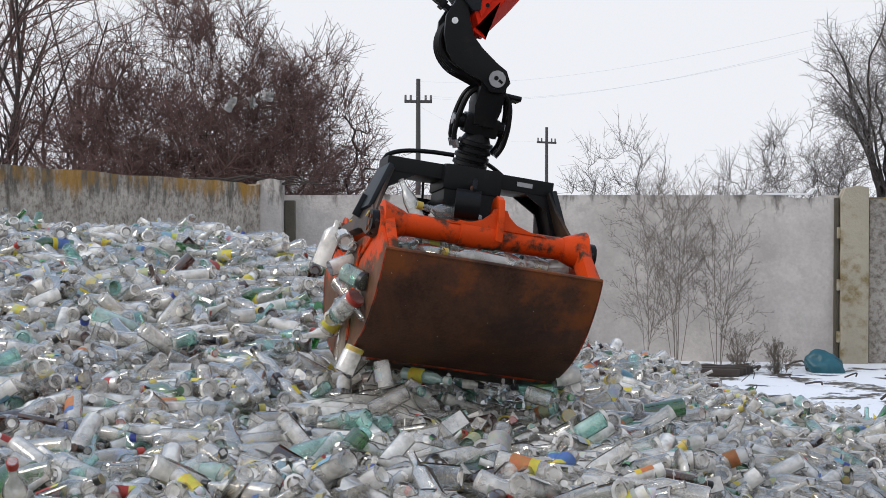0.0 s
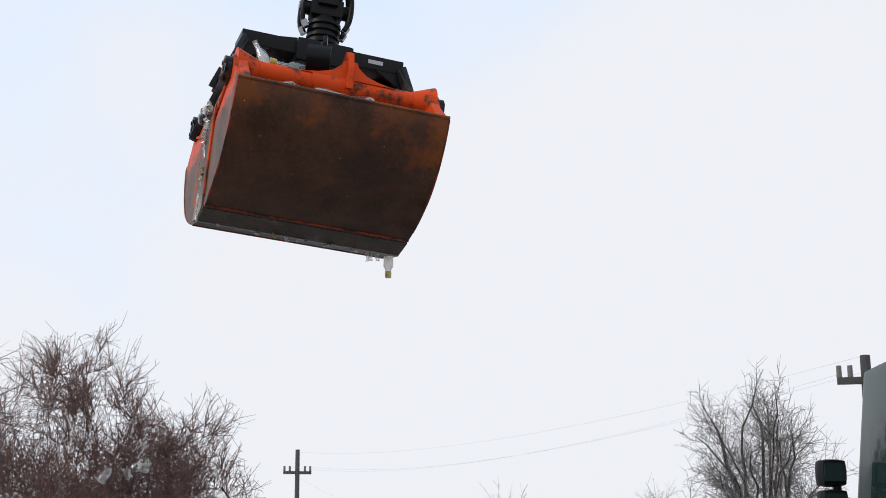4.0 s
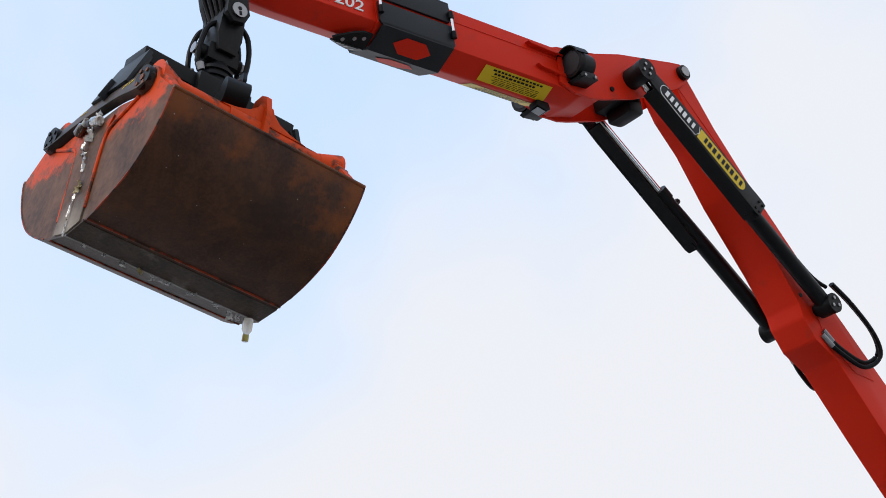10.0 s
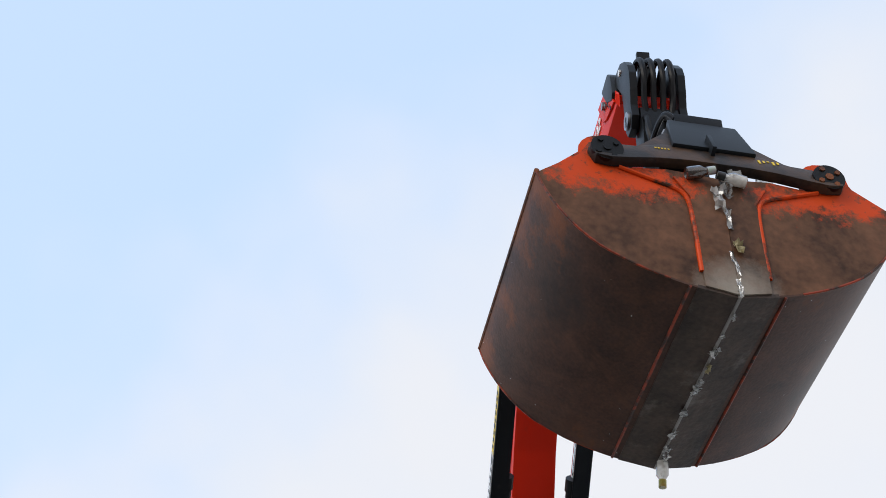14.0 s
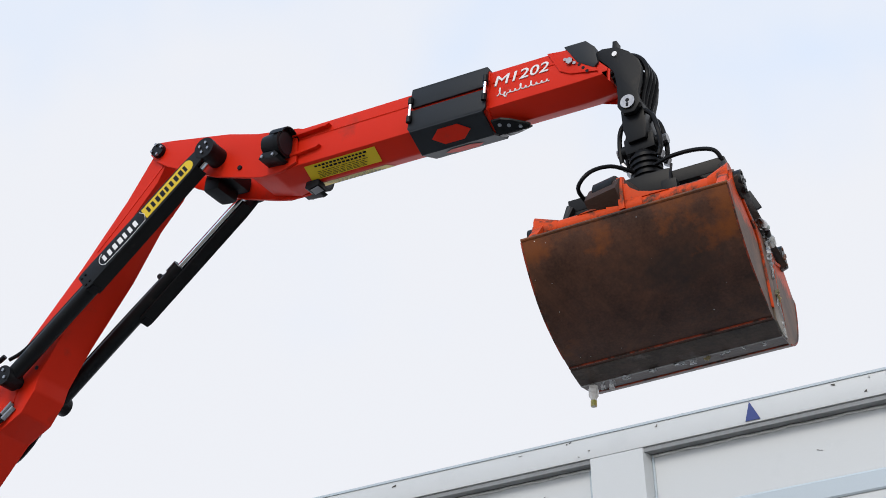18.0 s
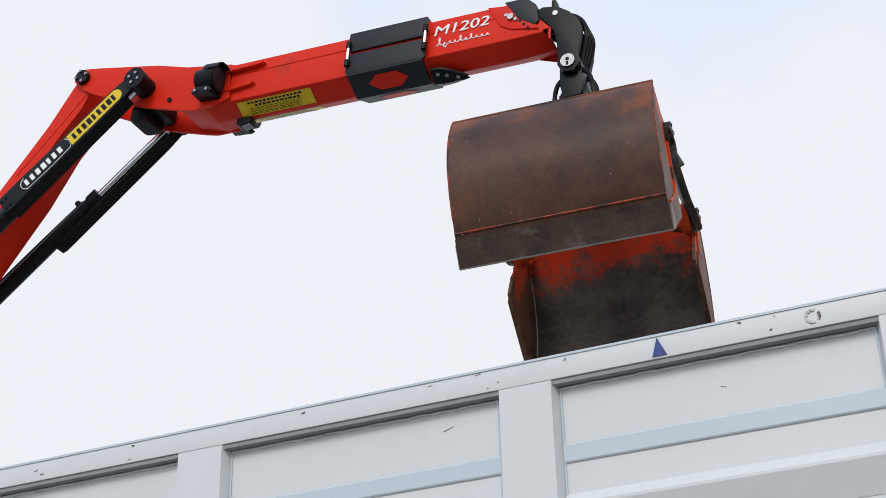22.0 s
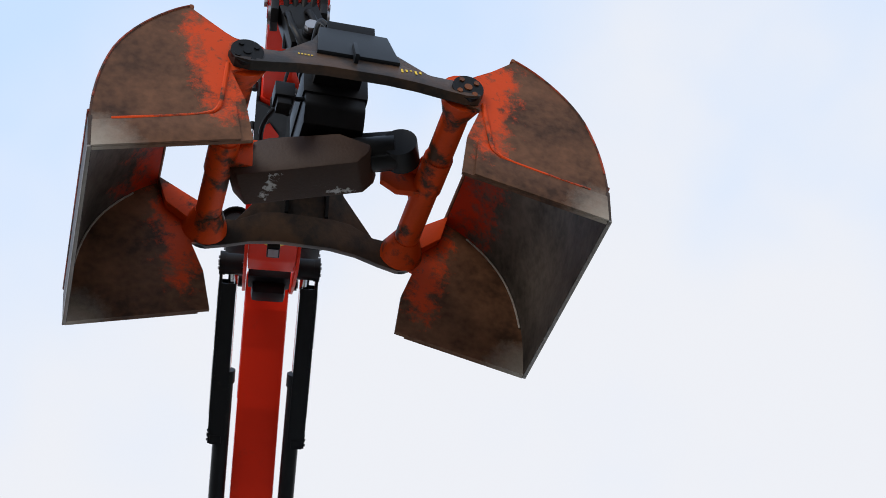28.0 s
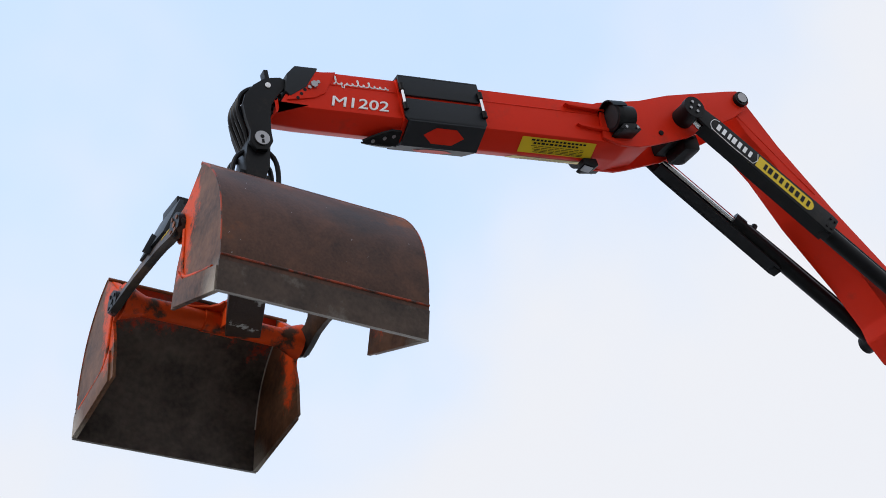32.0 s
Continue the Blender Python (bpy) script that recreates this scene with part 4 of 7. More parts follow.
# crooked arm at the tip
for s in (1, -1):
    bm = bmesh.new()
    prism(bm, [(2.69, -0.062), (2.745, -0.036), (2.82, -0.044), (2.885, -0.085), (2.935, -0.14), (2.955, -0.19), (2.952, -0.265), (2.940, -0.335), (2.953, -0.39), (2.925, -0.435), (2.868, -0.435), (2.838, -0.39), (2.838, -0.34), (2.828, -0.25), (2.812, -0.19), (2.775, -0.14), (2.735, -0.10)],
          s * 0.078, s * 0.108, bevel=0.006)
    arm = part("tip_arm", bm, BLACK, outer_boom)
    bm = bmesh.new()
    rod(bm, (PIN[0], s * 0.107, PIN[1]), (PIN[0], s * 0.118, PIN[1]), 0.036, seg=24)
    pin = part("tip_pin", bm, STEEL, arm, "bright steel pin end")
    bm = bmesh.new()
    rod(bm, (PIN[0], s * 0.117, PIN[1] + 0.006), (PIN[0], s * 0.1195, PIN[1] + 0.006), 0.010, seg=10)
    box(bm, (PIN[0] - 0.006, min(s * 0.117, s * 0.1195), PIN[1] - 0.028), (PIN[0] + 0.006, max(s * 0.117, s * 0.1195), PIN[1] - 0.008))
    part("pin_slot", bm, RUBBER, pin)
    bm = bmesh.new()
    rod(bm, (2.815, s * 0.107, -0.086), (2.815, s * 0.114, -0.086), 0.014, seg=10)
    part("pin_dot", bm, WHITE, arm)
bm = bmesh.new()
box(bm, (2.760, -0.026, -0.09), (2.782, 0.026, 0.058), 0.004)
box(bm, (2.752, -0.030, -0.02), (2.790, 0.030, 0.004), 0.004)
part("stop_tab", bm, BLACK, outer_boom)
bm = bmesh.new()
for y in (-0.054, -0.018, 0.018, 0.054):
    hose(bm, [(2.73, y, -0.11), (2.84, y, -0.07), (2.925, y, -0.105), (2.962, y, -0.19), (2.945, y, -0.31), (2.925, y * 0.8, -0.42), (2.88, y * 0.8, -0.52)], 0.012)
each("hose", bm, RUBBER, outer_boom)

# rams on both sides: a barrel on the main boom, a rod with its guard on the outer boom
cylinders = []
for s in (1, -1):
    barrel = new("ram_barrel")
    barrel.parent = crane
    bm = bmesh.new()
    rod(bm, (0.03, 0, 0), (1.02, 0, 0), 0.044, seg=24)
    rod(bm, (0.98, 0, 0), (1.05, 0, 0), 0.051, seg=24)
    rod(bm, (0, -0.042, 0), (0, 0.042, 0), 0.056, seg=24)
    part("tube", bm, BLACK, barrel)
    bm = bmesh.new()
    hose(bm, [(0.95, 0, 0.055), (0.6, 0.0, 0.062), (0.2, 0.0, 0.066), (0.06, s * 0.01, 0.1)], 0.011)
    rod(bm, (0.92, 0, 0.045), (0.92, 0, 0.085), 0.018, seg=8)
    part("feed_pipe", bm, RUBBER, barrel)
    shaft = new("ram_rod")
    shaft.parent = crane
    bm = bmesh.new()
    rod(bm, (-0.04, 0, 0), (-0.95, 0, 0), 0.026, seg=20)
    part("chrome_rod", bm, CHROME, shaft, "bright chrome piston rod")
    bm = bmesh.new()
    rod(bm, (0, -0.05, 0), (0, 0.05, 0), 0.060, seg=28)
    eye = part("rod_eye", bm, BLACK, shaft)
    bm = bmesh.new()
    rod(bm, (0, s * 0.045, 0), (0, s * 0.076, 0), 0.064, seg=28)
    part("eye_cap", bm, RUBBER, eye)
    bm = bmesh.new()
    for k in range(4):
        a = math.pi / 2 * k + 0.5
        rod(bm, (0.030 * math.cos(a), s * 0.074, 0.030 * math.sin(a)), (0.030 * math.cos(a), s * 0.083, 0.030 * math.sin(a)), 0.009, seg=8)
    each("bolt", bm, STEEL, eye)
    bm = bmesh.new()
    prism(bm, [(-0.02, 0.040), (-0.16, 0.052), (-0.97, 0.060), (-1.0, 0.052), (-1.0, -0.052), (-0.97, -0.060), (-0.16, -0.052), (-0.02, -0.040)], min(s * 0.056, s * 0.072), max(s * 0.056, s * 0.072), bevel=0.004)
    prism(bm, [(-0.10, 0.040), (-0.98, 0.050), (-0.98, 0.061), (-0.10, 0.049)], min(s * 0.02, s * 0.06), max(s * 0.02, s * 0.06))
    prism(bm, [(-0.10, -0.040), (-0.98, -0.050), (-0.98, -0.060), (-0.10, -0.049)], min(s * -0.02, s * 0.06), max(s * -0.02, s * 0.06))
    guard = part("rod_guard", bm, BLACK, shaft, "flat black guard with a sticker")
    bm = bmesh.new()
    box(bm, (-1.0, min(s * 0.0, s * 0.06), -0.064), (-0.95, max(s * 0.0, s * 0.06), -0.052), 0.004)
    box(bm, (-1.0, min(s * 0.0, s * 0.06), 0.05), (-0.95, max(s * 0.0, s * 0.06), 0.062), 0.004)
    for x in (-0.985, -0.955):
        rod(bm, (x, s * 0.07, 0.03), (x, s * 0.078, 0.03), 0.008, seg=8)
        rod(bm, (x, s * 0.07, -0.03), (x, s * 0.078, -0.03), 0.008, seg=8)
    each("guard_clamp", bm, RUBBER, shaft)
    # sticker: white marks in a white outline, then dark marks on a yellow ground, one pill together
    if s > 0:
        white, yel, left_end = (-0.43, -0.12), (-0.84, -0.445), True
    else:
        white, yel, left_end = (-0.85, -0.505), (-0.49, -0.10), False

    def half_pill(a, b, h, round_low):
        arc = [(h * math.sin(radians(15 * k)), -h * math.cos(radians(15 * k))) for k in range(13)]
        return [(b, h), (b, -h)] + [(a + h - u, w) for u, w in arc] if round_low else [(a, h), (a, -h)] + [(b - h + u, w) for u, w in arc]

    bm = bmesh.new()
    bm.faces.new([bm.verts.new((x, s * 0.0735, z)) for x, z in half_pill(*yel, 0.040, left_end)])
    sticker = part("yellow_sticker", bm, YELLOW, guard, "yellow sticker with dark marks", smooth=False)
    for mat_, (a, b), n_, par, nm in ((RUBBER, yel, 9, sticker, "dark_marks"), (WHITE, white, 7, guard, "white_marks")):
        bm = bmesh.new()
        a, b = a + 0.028, b - 0.028
        step = (b - a) / n_
        for k in range(n_):
            x, w = a + step * k, step * (0.50 + 0.07 * (k * 5 % 4))
            bm.faces.new([bm.verts.new((xx, s * 0.075, zz)) for xx, zz in ((x, -0.022), (x + w, -0.022), (x + w, 0.022), (x, 0.022))])
        part(nm, bm, mat_, par, smooth=False)
    bm = bmesh.new()
    ring = half_pill(*white, 0.040, not left_end)
    hose(bm, [(x, s * 0.0735, z) for x, z in ring], 0.0022, 5, 2)
    part("white_outline", bm, WHITE, guard)
    cylinders.append((barrel, shaft))

# hanger and rotator under the tip's pin
hanger = new("hanger")
hanger.parent = crane
tagged(hanger, "black swivel hanger and rotator")
bm = bmesh.new()
prism(bm, [(-0.055, 0.02), (-0.03, 0.05), (0.03, 0.05), (0.055, 0.02), (0.06, -0.11), (0.045, -0.19), (-0.045, -0.19), (-0.06, -0.11)], -0.074, 0.074, bevel=0.012)
part("link", bm, BLACK, hanger)
bm = bmesh.new()
box(bm, (-0.075, -0.05, -0.235), (0.075, 0.05, -0.15), 0.014)
rod(bm, (-0.10, 0, -0.19), (0.10, 0, -0.19), 0.033, seg=16)
part("cross_piece", bm, BLACK, hanger)
bm = bmesh.new()
for s in (-1, 1):
    rod(bm, (s * 0.095, 0, -0.19), (s * 0.125, 0, -0.19), 0.026, seg=8)
each("bolt", bm, STEEL, hanger)
bm = bmesh.new()
profile = [(0.060, -0.225), (0.080, -0.260)]
for k in range(4):
    profile += [(0.094, -0.263 - 0.031 * k), (0.096, -0.279 - 0.031 * k), (0.084, -0.282 - 0.031 * k), (0.084, -0.291 - 0.031 * k)]
profile += [(0.10, -0.388), (0.10, -0.42)]
rings = [[bm.verts.new((0.8 * r * math.cos(2 * math.pi * k / 28), 0.8 * r * math.sin(2 * math.pi * k / 28), z)) for k in range(28)] for r, z in profile]
for a, b in zip(rings, rings[1:]):
    for k in range(28):
        bm.faces.new((a[k], a[(k + 1) % 28], b[(k + 1) % 28], b[k]))
bm.faces.new(rings[0])
bm.faces.new(rings[-1][::-1])
part("rotator", bm, RUBBER, hanger)
bm = bmesh.new()
for k, y in enumerate((-0.06, -0.02, 0.02, 0.06)):
    x = -1 if k % 2 else 1
    hose(bm, [(0.03 * x, y, -0.02), (0.085 * x, y, -0.07), (0.105 * x, y * 1.1, -0.16), (0.105 * x, y, -0.25), (0.085 * x, y, -0.30)], 0.012)
each("hose", bm, RUBBER, hanger)
bm = bmesh.new()
for x in (-1, 1):
    for y in (-0.04, 0.04):
        rod(bm, (0.10 * x, y, -0.275), (0.085 * x, y, -0.305), 0.016, seg=8)
each("fitting", bm, STEEL, hanger)

# ---- the clamshell grab ----
HALF_GAP, HALF_LEN = 0.371, 0.447


def worn_end(name, radius, base, orange, scale=7.0, rubbed=None, rib=None):
    """Worn steel with paint left near the hinge, and bare metal at the foot of the seam."""
    m = noise_mat(name, base, 0.50, 0.0, 0.6, 6.0, 0.1, 40, spot=(base[0] * 1.5, base[1] * 1.4, base[2] * 1.4), spot_at=(0.56, 0.80), spot_scale=3.5, spec=0.17, warp=1.5, hard=True)
    n, l = m.node_tree.nodes, m.node_tree.links
    b = n["Principled BSDF"]
    old = b.inputs["Base Color"].links[0].from_socket
    tc = next(x for x in n if x.type == "TEX_COORD")
    sep, cmb = n.new("ShaderNodeSeparateXYZ"), n.new("ShaderNodeCombineXYZ")
    l.new(tc.outputs["Object"], sep.inputs[0])
    l.new(sep.outputs["Y"], cmb.inputs["Y"])
    l.new(sep.outputs["Z"], cmb.inputs["Z"])
    ln, nz, ad, cr, mx = n.new("ShaderNodeVectorMath"), n.new("ShaderNodeTexNoise"), n.new("ShaderNodeMath"), n.new("ShaderNodeMapRange"), n.new("ShaderNodeMix")
    ln.operation = "LENGTH"
    l.new(cmb.outputs[0], ln.inputs[0])
    away = ln.outputs["Value"]
    if rib:
        # the paint is left in a wedge along the pressed rib, widest at its outer end
        a, b_ = Vector(rib[0]), Vector(rib[1])
        rel, dot, clamp, back, gap, wedge = n.new("ShaderNodeVectorMath"), n.new("ShaderNodeVectorMath"), n.new("ShaderNodeMapRange"), n.new("ShaderNodeVectorMath"), n.new("ShaderNodeVectorMath"), n.new("ShaderNodeMath")
        rel.operation, dot.operation, back.operation, gap.operation, wedge.operation = "SUBTRACT", "DOT_PRODUCT", "SCALE", "SUBTRACT", "MULTIPLY_ADD"
        l.new(cmb.outputs[0], rel.inputs[0])
        rel.inputs[1].default_value = a
        l.new(rel.outputs[0], dot.inputs[0])
        dot.inputs[1].default_value = (b_ - a) / (b_ - a).length_squared
        l.new(dot.outputs["Value"], clamp.inputs["Value"])
        back.inputs[0].default_value = b_ - a
        l.new(clamp.outputs[0], back.inputs["Scale"])
        l.new(rel.outputs[0], gap.inputs[0])
        l.new(back.outputs[0], gap.inputs[1])
        l.new(gap.outputs[0], ln.inputs[0])
        wedge.inputs[1].default_value = 0.065
        l.new(clamp.outputs[0], wedge.inputs[0])
        l.new(ln.outputs["Value"], wedge.inputs[2])
        away = wedge.outputs[0]
    nz.inputs["Scale"].default_value, nz.inputs["Detail"].default_value, nz.inputs["Roughness"].default_value = scale, 12, 0.82
    l.new(tc.outputs["Object"], nz.inputs["Vector"])
    ad.operation = "MULTIPLY_ADD"
    ad.inputs[1].default_value = 0.42
    l.new(nz.outputs["Fac"], ad.inputs[0])
    l.new(away, ad.inputs[2])
    cr.inputs["From Min"].default_value, cr.inputs["From Max"].default_value = radius + 0.21 + 0.038, radius + 0.21 - 0.022
    l.new(ad.outputs[0], cr.inputs["Value"])
    n2, c2, kept = n.new("ShaderNodeTexNoise"), n.new("ShaderNodeMapRange"), n.new("ShaderNodeMath")
    n2.inputs["Scale"].default_value, n2.inputs["Detail"].default_value, n2.inputs["Roughness"].default_value = 26, 8, 0.7
    l.new(tc.outputs["Object"], n2.inputs["Vector"])
    c2.inputs["From Min"].default_value, c2.inputs["From Max"].default_value = 0.66, 0.57
    c2.inputs["To Min"].default_value = 0.12
    l.new(n2.outputs["Fac"], c2.inputs["Value"])
    kept.operation = "MULTIPLY"
    l.new(cr.outputs[0], kept.inputs[0])
    l.new(c2.outputs[0], kept.inputs[1])
    mx.data_type = "RGBA"
    mx.inputs["B"].default_value = (*orange, 1)
    l.new(kept.outputs[0], mx.inputs["Factor"])
    l.new(old, mx.inputs["A"])
    col = mx.outputs["Result"]
    if rubbed:
        off, far, jag, cut, pale = n.new("ShaderNodeVectorMath"), n.new("ShaderNodeVectorMath"), n.new("ShaderNodeMath"), n.new("ShaderNodeMapRange"), n.new("ShaderNodeMix")
        off.operation, far.operation, jag.operation = "SUBTRACT", "LENGTH", "MULTIPLY_ADD"
        off.inputs[1].default_value = (0, -0.38, -0.56)
        l.new(cmb.outputs[0], off.inputs[0])
        l.new(off.outputs[0], far.inputs[0])
        jag.inputs[1].default_value = 0.16
        l.new(nz.outputs["Fac"], jag.inputs[0])
        l.new(far.outputs["Value"], jag.inputs[2])
        cut.inputs["From Min"].default_value, cut.inputs["From Max"].default_value = 0.25, 0.09
        l.new(jag.outputs[0], cut.inputs["Value"])
        pale.data_type = "RGBA"
        pale.inputs["B"].default_value = (*rubbed, 1)
        l.new(cut.outputs[0], pale.inputs["Factor"])
        l.new(col, pale.inputs["A"])
        col = pale.outputs["Result"]
    l.new(col, b.inputs["Base Color"])
    return m


WELD = noise_mat("rubbed_orange_weld", (0.30, 0.040, 0.012), 0.5, 0, 0.3, 8, spot=(0.045, 0.022, 0.014), spot_at=(0.44, 0.56), spot_scale=14, spec=0.3)
END = worn_end("end_plate_steel", 0.085, (0.108, 0.050, 0.026), (0.62, 0.062, 0.008), 14, (0.36, 0.32, 0.27), ((0.0, 0.10, -0.07), (0.0, -0.24, -0.135)))
INSIDE = worn_end("inner_plate_steel", 0.285, (0.062, 0.051, 0.043), (0.50, 0.036, 0.008), 8)
GUARD = noise_mat("scraped_ram_guard", (0.040, 0.020, 0.013), 0.55, 0.0, 0.6, 5, 0.15, 90, spot=(0.45, 0.44, 0.43), spot_at=(0.62, 0.66), spot_scale=11, spec=0.22)
BOWS = noise_mat("rubbed_black_bow", (0.020, 0.016, 0.014), 0.5, 0.0, 0.4, 6, 0.1, 70, spot=(0.070, 0.039, 0.023), spot_at=(0.44, 0.60), spot_scale=5, spec=0.25)
BEAD = noise_mat("pale_weld_bead", (0.30, 0.27, 0.24), 0.5, 0.2, 0.4, 20)
grab = empty("clamshell_grab", "worn orange and rust-brown clamshell grab hanging from the crane", "grab")
ARC = [(0.225, -0.137), (0.204, -0.20), (0.160, -0.283), (0.098, -0.364), (0.019, -0.432), (-0.073, -0.482), (-0.164, -0.517), (-0.245, -0.539), (-0.371, -0.562)]


def smooth_arc(pts, k=4):
    out = []
    for i in range(len(pts) - 1):
        a, b, c, d = [Vector(pts[max(0, min(len(pts) - 1, i + j))]) for j in (-1, 0, 1, 2)]
        if i >= len(pts) - 2:
            out.append(tuple(b))
            continue
        for j in range(k):
            t = j / k
            out.append(tuple(0.5 * ((2 * b) + (c - a) * t + (2 * a - 5 * b + 4 * c - d) * t * t + (3 * b - a - 3 * c + d) * t ** 3)))
    return out + [pts[-1]]


def shell(name, fin):
    """One jaw: x along the hinge tube, y outward from the hinge, z up."""
    root = new(name)
    root.parent = grab
    tagged(root, "rust-brown curved jaw with worn orange hinge tube")
    arc = smooth_arc(ARC)

    def bent(off, x0, x1, thick, pts):
        bm = bmesh.new()
        rows = []
        for i, p in enumerate(pts):
            a, b = Vector(pts[max(i - 1, 0)]), Vector(pts[min(i + 1, len(pts) - 1)])
            d = (b - a).normalized()
            nrm = Vector((d.y, -d.x))
            if nrm.dot(Vector(p) - Vector((-0.2, 0.1))) < 0:
                nrm = -nrm
            q0, q1 = Vector(p) + nrm * off, Vector(p) + nrm * (off - thick)
            rows.append([bm.verts.new((x, q.x, q.y)) for q in (q0, q1) for x in (x0, x1)])
        for r, s in zip(rows, rows[1:]):
            bm.faces.new((r[0], r[1], s[1], s[0]))
            bm.faces.new((r[2], s[2], s[3], r[3]))
            bm.faces.new((r[0], s[0], s[2], r[2]))
            bm.faces.new((r[1], r[3], s[3], s[1]))
        for r in (rows[0], rows[-1]):
            bm.faces.new((r[0], r[1], r[3], r[2]))
        return bm
    back = part("back_plate", bent(0.006, -HALF_LEN, HALF_LEN, 0.007, arc), RUST, root)
    part("liner", bent(-0.0015, -HALF_LEN + 0.012, HALF_LEN - 0.012, 0.004, arc), INSIDE, root, "dark worn inner plate")
    part("cutting_lip", bent(0.008, -HALF_LEN - 0.002, HALF_LEN + 0.002, 0.013, [p for p in arc if p[0] < -0.225]), SCRAPED, root, "thick scraped cutting lip")
    bm = bmesh.new()
    hose(bm, [(-HALF_LEN, -0.222, -0.541), (HALF_LEN, -0.222, -0.541)], 0.0052, 6, 2)
    part("orange_weld", bm, WELD, root)
    bm = bmesh.new()
    box(bm, (-HALF_LEN - 0.003, -0.3725, -0.571), (HALF_LEN + 0.003, -0.3655, -0.558), 0.002)
    part("edge_strip", bm, LIP, root, "scraped bright lip edge")
    bm = bmesh.new()
    rng = random.Random(len(bpy.data.objects))
    for k in range(16):
        x, i = rng.uniform(-HALF_LEN + 0.02, HALF_LEN - 0.02), rng.randrange(2, len(arc) - 1)
        x = x if k % 3 else HALF_LEN - 0.02 - 0.10 * rng.random() ** 2
        a, b = Vector(arc[i - 1]), Vector(arc[i])
        c, d = a.lerp(b, rng.random()), (b - a).normalized()
        nrm = Vector((d.y, -d.x))
        nrm = nrm if nrm.dot(c - Vector((-0.2, 0.1))) > 0 else -nrm
        c += nrm * (0.0095 if c.x < -0.21 else 0.0075)
        r = rng.choice((0.0009, 0.0010, 0.0012, 0.0016))
        g = rng.uniform(0, 6)
        bm.faces.new([bm.verts.new((x + r * rng.uniform(0.6, 1.6) * math.cos(g + 1.05 * j), c.x + d.x * r * math.sin(g + 1.05 * j), c.y + d.y * r * math.sin(g + 1.05 * j))) for j in range(6)])
    tagged(part("paint_specks", bm, WHITE, back, smooth=False), "white specks spattered on the plate", kind="stuff")
    bm = bmesh.new()
    hose(bm, [(-HALF_LEN, 0.228, -0.132), (HALF_LEN, 0.228, -0.132)], 0.009, 8, 2)
    part("top_edge", bm, RUST, root)
    outline = arc + [(-0.371, -0.062), (-0.20, -0.048), (-0.07, -0.065), (-0.055, 0.0), (0.0, 0.058), (0.05, 0.03), (0.085, -0.03)]
    for s in (1, -1):
        x0 = s * (HALF_LEN - 0.001)
        bm = bmesh.new()
        prism(bm, outline, x0 - s * 0.014, x0, plane="yz")
        plate = part("end_plate", bm, END, root, smooth=False)
        bm = bmesh.new()
        hose(bm, [(x0, p[0] + 0.004 * (1 if p[0] > 0 else 0), p[1] - 0.003) for p in arc[:-4:3]], 0.0042, 6, 2)
        part("edge_bead", bm, WELD, plate, "rubbed orange weld along the jaw's edge")
        bm = bmesh.new()
        prism(bm, [(-0.3705, -0.101), (-0.215, -0.085), (-0.262, -0.165), (-0.268, -0.540), (-0.3705, -0.560)], x0 + s * 0.0005, x0 + s * 0.009, plane="yz", bevel=0.002)
        part("wear_strip", bm, END, plate)
        bm = bmesh.new()
        hose(bm, [(x0 + s * 0.003, -0.04, -0.070), (x0 + s * 0.003, -0.14, -0.105), (x0 + s * 0.003, -0.225, -0.138), (x0 + s * 0.003, -0.256, -0.185), (x0 + s * 0.003, -0.263, -0.30), (x0 + s * 0.003, -0.264, -0.48)], 0.008, 8, 3)
        part("weld_line", bm, ORANGE, plate)
        bm = bmesh.new()
        hose(bm, [(x0 - s * 0.016, p[0] * 0.985 - 0.004, p[1] + 0.010) for p in arc[6:-5:3]], 0.004, 6, 2)
        part("inner_weld", bm, BEAD, plate)
        bm = bmesh.new()
        prism(bm, [(-0.03, 0.05), (0.05, 0.03), (0.225, -0.135), (0.10, -0.13), (-0.03, -0.03)], x0 - s * 0.055, x0 - s * 0.015, plane="yz", bevel=0.006)
        rod(bm, (x0 - s * 0.014, 0, 0), (x0 - s * 0.11, 0, 0), 0.085, 0.05, 20)
        part("corner_gusset", bm, ORANGE, root)
    bm = bmesh.new()
    rod(bm, (-0.40, 0, 0), (0.40, 0, 0), 0.047, seg=24)
    for s in (1, -1):
        rod(bm, (s * 0.36, 0, 0), (s * 0.432, 0, 0), 0.056, seg=24)
    rod(bm, (-0.05, 0, 0), (0.11, 0, 0), 0.053, seg=24)
    part("hinge_tube", bm, ORANGE, root, "worn orange hinge tube")
    bm = bmesh.new()
    prism(bm, [(-0.05, 0.02), (-0.075, 0.10), (-0.05, 0.165), (0.0, 0.175), (0.04, 0.155), (0.066, 0.08), (0.072, -0.02)], fin - 0.012, fin + 0.014, plane="yz", bevel=0.004)
    prism(bm, [(fin + a, b) for a, b in ((-0.21, 0.030), (0.21, 0.030), (0.13, 0.044), (0.075, 0.062), (0.040, 0.092), (0.030, 0.115), (-0.028, 0.115), (-0.038, 0.092), (-0.073, 0.062), (-0.128, 0.044))], 0.030, 0.042, bevel=0.004)
    part("ram_lug", bm, ORANGE, root)
    return root


shell_p = shell("jaw", -0.05)
shell_q = shell("jaw", 0.035)

